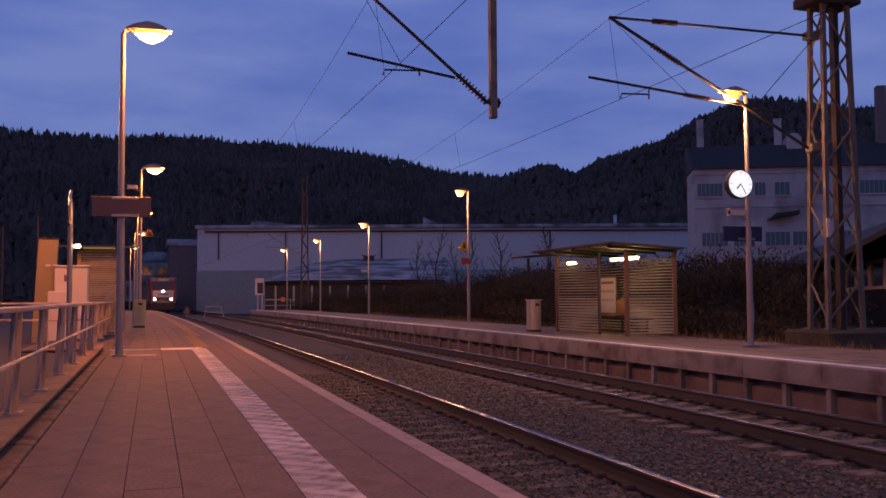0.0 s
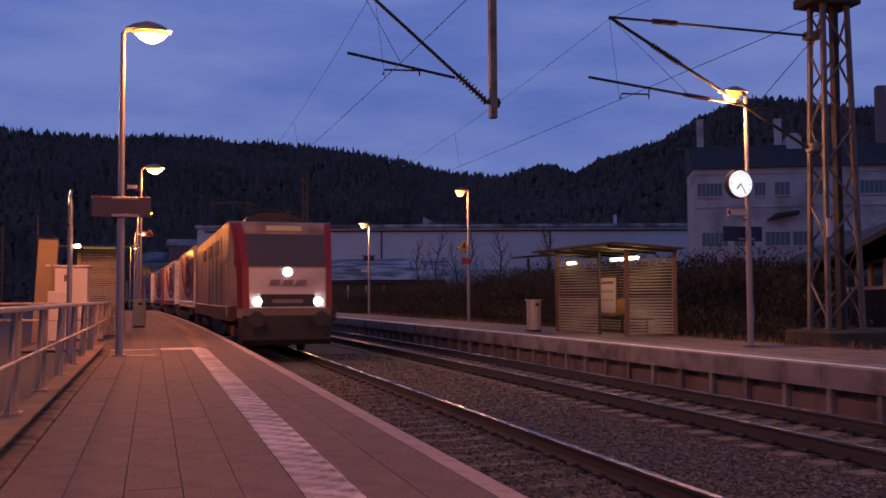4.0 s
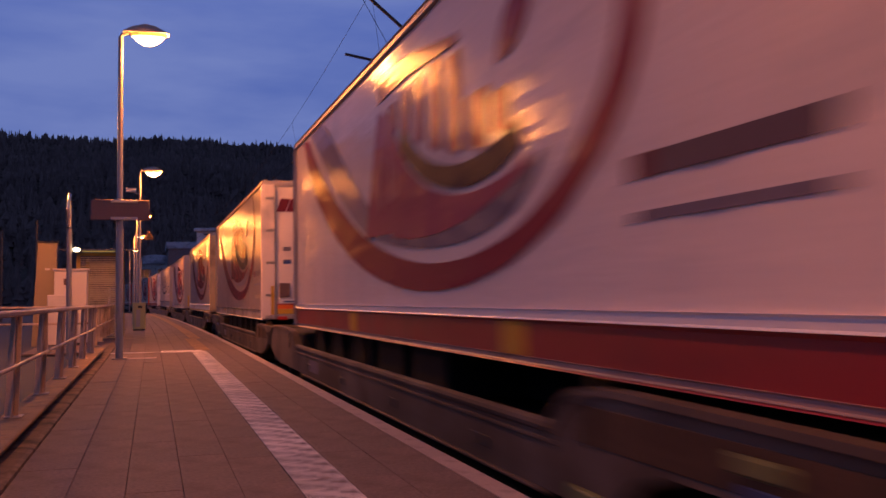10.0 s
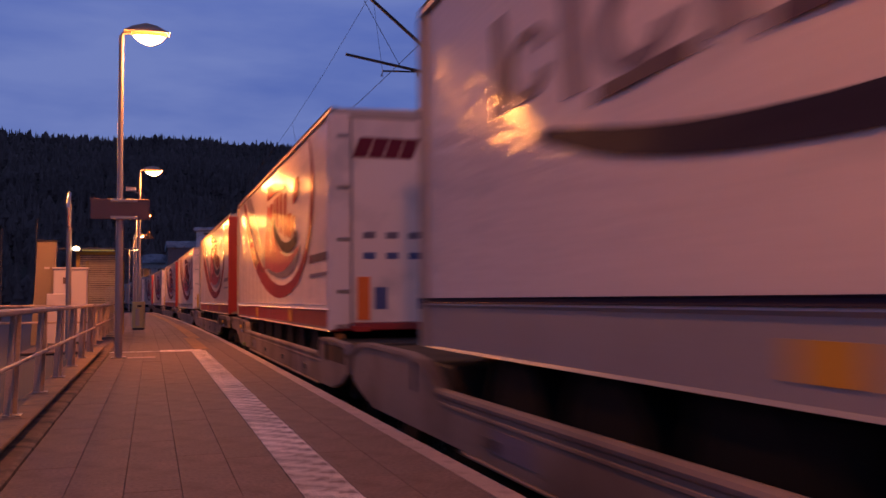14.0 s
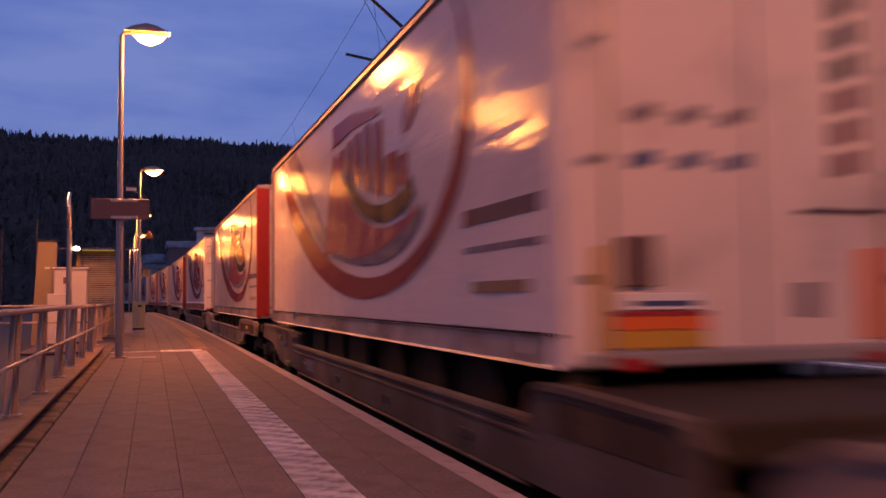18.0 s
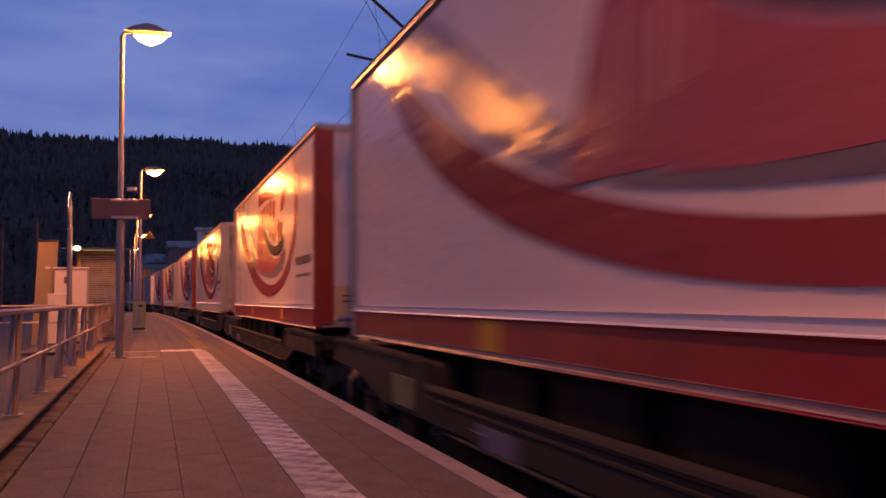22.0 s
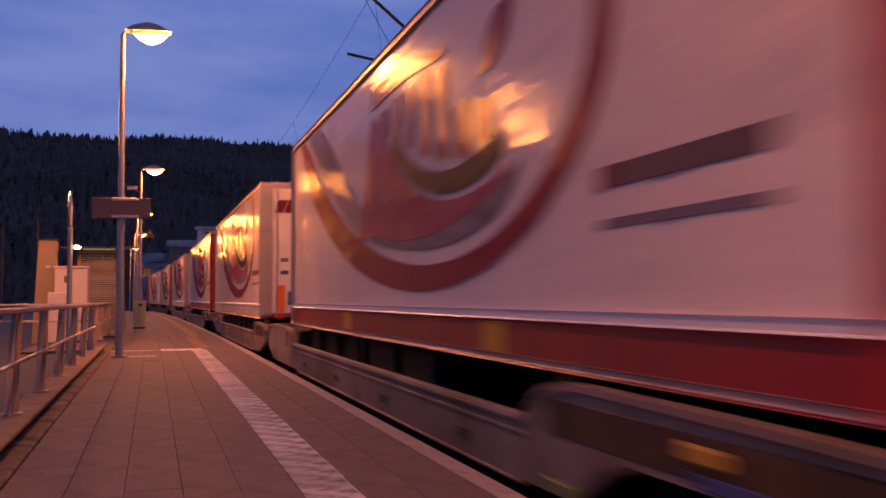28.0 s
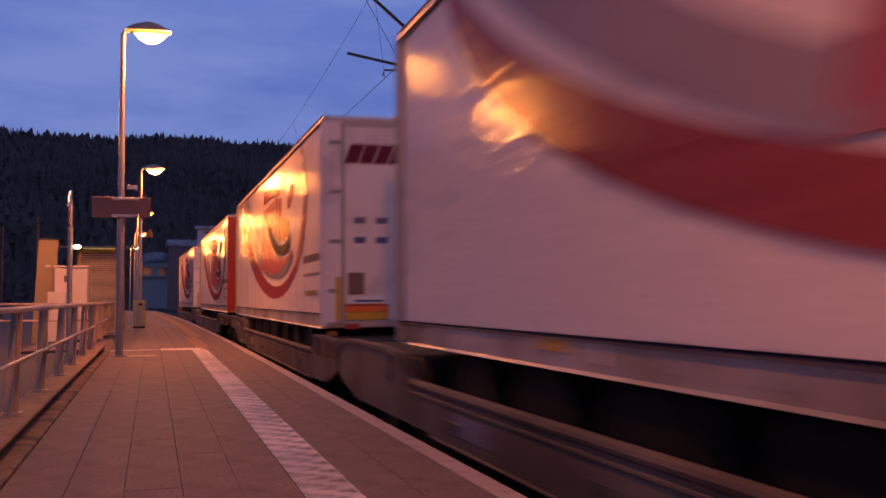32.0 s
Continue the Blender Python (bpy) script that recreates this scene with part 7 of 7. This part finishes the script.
    for x in (-1, 1):
        lo, hi = sorted((x * 1.465, x * 1.485))
        part("side_skirt", Mesh().box(min(x * 1.30, x * 1.49), max(x * 1.30, x * 1.49), 0.95, L - 0.95, 0.94, 1.38, 0.03), M["loco_skirt"], ob, "dark red lower skirt")
        for k in range(6):
            y = 4.2 + k * 1.75
            part("side_panel_seam", Mesh().box(lo, hi, y - 0.01, y + 0.01, 1.34, 3.5), M["loco_skirt"], ob)
        for k in range(3):
            y = 5.2 + k * 3.1
            part("side_grille", Mesh().box(lo, hi, y, y + 1.6, 3.0, 3.45, 0.005), M["dark"], ob, "dark air grille")
    for yc in (4.25, L - 4.25):
        bg = part("bogie_frame", Mesh().box(-1.2, -1.05, yc - 1.9, yc + 1.9, 0.45, 0.75, 0.05).box(1.05, 1.2, yc - 1.9, yc + 1.9, 0.45, 0.75, 0.05).box(-1.1, 1.1, yc - 0.3, yc + 0.3, 0.45, 0.9, 0.05), M["dark"], ob, "dark bogie frame")
        for yo in (-1.3, 1.3):
            for x in (-0.86, 0.73):
                part("wheel", Mesh().wheel(x, yc + yo, 0.62, 0.62, 0.13), M["rust"], bg, "", True)
            # lamp light on the axle boxes is given by an ochre colour
            part("axle_box", Mesh().box(-1.28, -1.15, yc + yo - 0.18, yc + yo + 0.18, 0.45, 0.8, 0.03), M["wagon_brown"], bg, "axle box coloured ochre for the light on it")
    part("underframe_box", Mesh().box(-1.2, 1.2, 7.2, L - 7.2, 0.3, 0.95, 0.05), M["dark"], ob, "dark transformer box between the bogies")
    part("roof_equipment", Mesh().prism([(-0.95, 3.80), (0.95, 3.80), (0.8, 4.05), (0.35, 4.22), (-0.35, 4.22), (-0.8, 4.05)], 3.2, L - 3.2, "y"), M["dark"], ob)
    for y in (2.9, L - 2.9):
        pan = Mesh()
        for x in (-0.5, 0.5):
            pan.tube([(x, y, 3.9), (x, y, 4.05)], 0.05, 8).tube([(x, y, 4.05), (x * 0.8, y + 1.5, 4.18 if y < 9 else 4.9), (x, y + 0.1, 4.26 if y < 9 else 5.75)], 0.025, 6)
        top = 4.28 if y < 9 else 5.78
        pan.tube([(-0.95, y + 0.1, top - 0.12), (-0.7, y + 0.1, top), (0.7, y + 0.1, top), (0.95, y + 0.1, top - 0.12)], 0.025, 6)
        part("pantograph", pan, M["dark"], ob, "folding current collector on the roof")
    return ob


loco = locomotive()
LOOKS = {
    "ring_red_doors": trailer("ring", "band_red", "doors", False, 1, "white curtain-sided trailer, red ring emblem, red rail, rear doors"),
    "ring_white_doors": trailer("ring", "band_white", "doors", False, 2, "white curtain-sided trailer, red ring emblem, white rail, rear doors"),
    "ring_red_grimy": trailer("ring", "band_red", "doors", False, 3, "white curtain-sided trailer, red ring emblem, grimy rear doors", "face_grey"),
    "ring_white_low": trailer("ring", "band_white", "doors", False, 4, "white curtain-sided trailer, low red ring emblem, plain rear doors", "face_pale"),
    "ring_dull_doors": trailer("ring", "band_white", "doors", True, 5, "greyed curtain-sided trailer, faded red emblem, clean rear doors"),
    "ring_cream_doors": trailer("ring", "band_cream", "doors", False, 11, "white curtain-sided trailer, red ring emblem, cream rail, rod doors", "face_rods"),
    "ring_cream_grimy": trailer("ring", "band_cream", "doors", False, 13, "white curtain-sided trailer, red ring emblem, cream rail, grimy grey doors", "face_grey"),
    "ring_cream_plain": trailer("ring", "band_cream", "plain", True, 12, "greyed curtain-sided trailer, cream rail, plain end wall", "face_plain"),
    "ring_red_wall": trailer("ring", "band_red", "wall", False, 6, "white curtain-sided trailer, red corner posts, red rail, ring emblem"),
    "ring_white_wall": trailer("ring", "band_white", "wall", False, 7, "white curtain-sided trailer, red corner posts, white rail, ring emblem"),
    "script_ribbed": trailer("script", "band_grey", "ribbed", False, 9, "white curtain-sided trailer, black sweeping underline, grey side rail", "face_plain"),
    "script_doors": trailer("script", "band_grey", "doors", False, 10, "white curtain-sided trailer, black sweeping underline, rear doors"),
}
WAGONS = {(p, e): wagon(p, e, {"wagon_grey": "dusty grey-brown", "wagon_brown": "pale beige", "wagon_dark": "grimy dark"}[p] + " low pocket wagon carrying a trailer") for p in ("wagon_grey", "wagon_brown", "wagon_dark") for e in (0, 1)}

# running order behind the locomotive: metres to the leading end at 0 s, look, wagon paint
ORDER = [
    (123.65, "ring_cream_plain", "wagon_dark"), (142.10, "ring_red_doors", "wagon_dark"), (158.48, "ring_red_wall", "wagon_grey"),
    (177.08, "ring_white_doors", "wagon_grey"), (193.45, "ring_red_wall", "wagon_grey"), (211.80, "ring_dull_doors", "wagon_grey"),
    (228.22, "ring_cream_plain", "wagon_grey"), (246.37, "ring_white_low", "wagon_grey"), (262.37, "script_ribbed", "wagon_brown"),
    (280.39, "ring_red_doors", "wagon_brown"), (296.59, "ring_red_wall", "wagon_brown"), (315.08, "ring_white_doors", "wagon_brown"),
    (331.41, "ring_red_wall", "wagon_brown"), (349.63, "ring_white_doors", "wagon_grey"), (365.83, "ring_white_wall", "wagon_brown"),
    (384.15, "ring_red_doors", "wagon_grey"), (400.53, "ring_white_wall", "wagon_grey"), (418.57, "ring_red_grimy", "wagon_dark"),
    (434.77, "ring_red_wall", "wagon_dark"), (452.99, "ring_cream_grimy", "wagon_dark"), (469.34, "ring_white_wall", "wagon_dark"),
    (487.71, "ring_cream_doors", "wagon_dark"), (503.23, "ring_white_wall", "wagon_dark"), (521.97, "script_doors", "wagon_dark"),
    (538.52, "ring_red_wall", "wagon_brown"), (556.99, "ring_cream_doors", "wagon_brown"), (572.94, "ring_red_wall", "wagon_brown"),
    (591.29, "ring_cream_doors", "wagon_brown"), (607.93, "ring_white_wall", "wagon_grey"), (625.75, "ring_white_doors", "wagon_grey"),
    (641.95, "ring_white_wall", "wagon_grey"), (660.05, "ring_white_doors", "wagon_grey"),
]
# how far a trailer sits off the middle of its wagon
SLIP = {2: -0.45, 6: -0.7, 14: 0.3}
vehicles = [(loco, 102.05, 4.25, 14.65)]
taken = set()
for i, (start, name, paint) in enumerate(ORDER):
    even = (i + 1) % 2 == 0
    src, wsrc = LOOKS[name], WAGONS[(paint, 1 if even else 0)]
    t = src if name not in taken else copy_thing(src, pose(0, 0, 0))
    taken.add(name)
    w = wsrc if (paint, even) not in taken else copy_thing(wsrc, pose(0, 0, 0))
    taken.add((paint, even))
    lead = LEAD[1 if even else 0] - SLIP.get(i, 0.0)
    vehicles += [(t, start, 1.0, 12.6), (w, start - lead, *((0.3, 15.0) if even else (1.1, 16.6)))]
for name, ob in list(LOOKS.items()) + list(WAGONS.items()):
    key = name if isinstance(name, str) else (name[0], bool(name[1]))
    if key not in taken:
        for o in [*ob.children_recursive, ob]:
            bpy.data.objects.remove(o)


def motions():
    for ob, start, a, b in vehicles:
        rides(ob, start, a, b)


# ---- loose ballast, sleepers and paving, laid last ----
rng = random.Random(5)
for tr, centre in zip(tracks, (NEAR, FAR)):
    for k in range(194):
        y = -6 + 0.6 * k
        for name, data in (("sleeper", SLEEPER), ("rail_clips", CLIP)):
            ob = part(name, data, None, tr)
            ob.location = (centre + bend(y), y, RAIL)

stones = Mesh()
OCTA = [(1, 0, 0), (0, 1, 0), (-1, 0, 0), (0, -1, 0), (0, 0, 1), (0, 0, -1)]
OCTF = [(0, 1, 4), (1, 2, 4), (2, 3, 4), (3, 0, 4), (1, 0, 5), (2, 1, 5), (3, 2, 5), (0, 3, 5)]


def bed_z(x):
    """Height of the ballast bed across the tracks."""
    pts = [(1.75, -0.80), (2.3, -0.765), (4.9, -0.765), (5.8, -0.80), (6.8, -0.765), (9.2, -0.765), (9.75, -0.80)]
    for (a, p), (b, q) in zip(pts, pts[1:]):
        if a <= x <= b:
            return p + (q - p) * (x - a) / (b - a)
    return -0.8


def throw(count, x0, x1, y0, y1):
    for _ in range(count):
        x, y = rng.uniform(x0, x1), y0 + (y1 - y0) * rng.random() ** 1.5
        track = NEAR if abs(x - NEAR) < 1.3 else FAR if abs(x - FAR) < 1.3 else 0
        on_sleeper = track and abs((y + 6.3) % 0.6 - 0.3) < 0.12
        if on_sleeper and rng.random() < (0.30 if track == NEAR else 0.93):
            continue
        r = rng.uniform(0.014, 0.034) * (1 if y < 14 else 1.4)
        lift = 0.034 if on_sleeper else 0.012
        a, ca = rng.uniform(0, 6.28), rng.uniform(0.55, 1.0)
        cz, sz = math.cos(a), math.sin(a)
        vs = []
        for p in OCTA:
            px, py, pz = (p[0] * rng.uniform(0.7, 1.25), p[1] * ca * rng.uniform(0.7, 1.2), p[2] * rng.uniform(0.45, 0.8))
            px, py, pz = px + pz * 0.4, py, pz - px * 0.25
            vs.append((x + bend(y) + r * (px * cz - py * sz), y, bed_z(x) + r * pz + lift))
            vs[-1] = (vs[-1][0], y + r * (px * sz + py * cz), vs[-1][2])
        stones.add(vs, OCTF)


throw(15000, 4.45, 7.1, 4.5, 30)
throw(1800, 7.3, 8.7, 5, 30)
throw(1200, 8.85, 9.9, 6, 26)
throw(15000, 1.95, 4.45, 3, 22)
throw(9000, 2.0, 9.6, -6, 4)
ob = new("ballast_stones", stones.data("ballast_stones", M["stone"]))
tagged(ob, "loose grey-brown ballast stones between the rails", "gravel", kind="stuff")

COLS = [(-0.80, -0.45, "slab"), (-0.45, -0.14, "slab"), (-0.14, 0.17, "slab"), (0.17, 0.48, "slab"), (0.48, 0.79, "slab"), (0.79, 1.10, "tactile"), (1.10, 1.405, "slab"), (1.405, 1.755, "slab")]
far_rest = {"slab": Mesh(), "tactile": Mesh(), "edge": Mesh()}


def slab_mesh(w, d, c=0.002):
    return Mesh().box(0.002, w - 0.002, 0.001, d - 0.001, -0.04, 0.0, c)


def ribbed(w, d):
    """A tactile slab with a field of fine ribs running along the platform and a flat rim."""
    m = Mesh()
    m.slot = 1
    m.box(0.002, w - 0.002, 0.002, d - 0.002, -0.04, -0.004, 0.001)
    m.slot = 0
    m.box(0.002, w - 0.002, 0.004, 0.022, -0.02, 0.0010)
    n = 20
    for i in range(n):
        x = 0.010 + i * (w - 0.020) / (n - 1)
        m.prism([(x - 0.0052, -0.006), (x - 0.0040, 0.0016), (x + 0.0040, 0.0016), (x + 0.0052, -0.006)], 0.026, d - 0.003, "y")
    return m


for a, b, what in COLS:
    d = 0.30 if what == "tactile" else 0.96
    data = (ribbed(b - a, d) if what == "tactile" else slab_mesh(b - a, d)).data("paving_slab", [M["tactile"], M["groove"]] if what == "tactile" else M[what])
    first = 2.6 + (0.21 if int(a * 100) % 2 else 0.0) - d * (22 if what == "tactile" else 7)
    y = first
    stop = 20.2 if what == "tactile" else 24
    while y < stop:
        ob = part("tactile_slab" if what == "tactile" else "paving_slab", data, None, near_pf)
        ob.location = (a + bend(y), y, rng.uniform(-0.002, 0.002))
        y += d
    far_rest["slab"].sweep([(a + 0.003, -0.03), (b - 0.003, -0.03), (b - 0.003, 0), (a + 0.003, 0)], span(y, 88, 4))
    if what == "tactile":
        far_strip = Mesh().sweep([(0.90, -0.03), (1.20, -0.03), (1.20, 0.004), (0.90, 0.004)], span(20.7, 27, 2)).sweep([(1.06, -0.03), (1.36, -0.03), (1.36, 0.004), (1.06, 0.004)], span(27, 88, 4))
        part("worn_strip", far_strip, M["kerb"], near_pf, "worn brownish tactile strip")
    far_rest[what].sweep([(a + 0.003, -0.03), (b - 0.003, -0.03), (b - 0.003, 0), (a + 0.003, 0)], [-13, -8, first - 0.003])
edge_data = Mesh().prism([(0.0, -0.2), (0.148, -0.2), (0.152, -0.014), (0.144, -0.002), (0.0, 0.0)], 0.003, 0.997, "y").data("edge_stone", M["edge"])
y = 2.0
while y < 60:
    ob = part("edge_stone", edge_data, None, near_pf)
    ob.location = (1.76 + bend(y), y, 0.001)
    ob.rotation_euler = (0, 0, math.atan(K * max(y - Y0, 0)))
    y += 1.0
far_rest["edge"].sweep([(1.76, -0.2), (1.912, -0.2), (1.912, -0.01), (1.76, 0)], span(60, 88, 4))
far_rest["edge"].sweep([(1.76, -0.2), (1.912, -0.2), (1.912, -0.01), (1.76, 0)], [-13, 1.99])
for what, m in far_rest.items():
    if what == "slab":
        part("gutter", Mesh().sweep([(LEFT - 0.019, -0.03), (-0.803, -0.03), (-0.806, 0.012), (-0.835, 0.022), (LEFT - 0.019, 0.026)], span(-13, 15, 7) + span(20, 88, 4)), M["gutter"], near_pf, "dirty brown gutter strip along the kerb")
        m.sweep([(-2.6, -0.03), (LEFT - 0.01, -0.03), (LEFT - 0.01, 0), (-2.6, 0)], span(21, 88, 4))
    part("paving", m, M[what], near_pf)

motions()
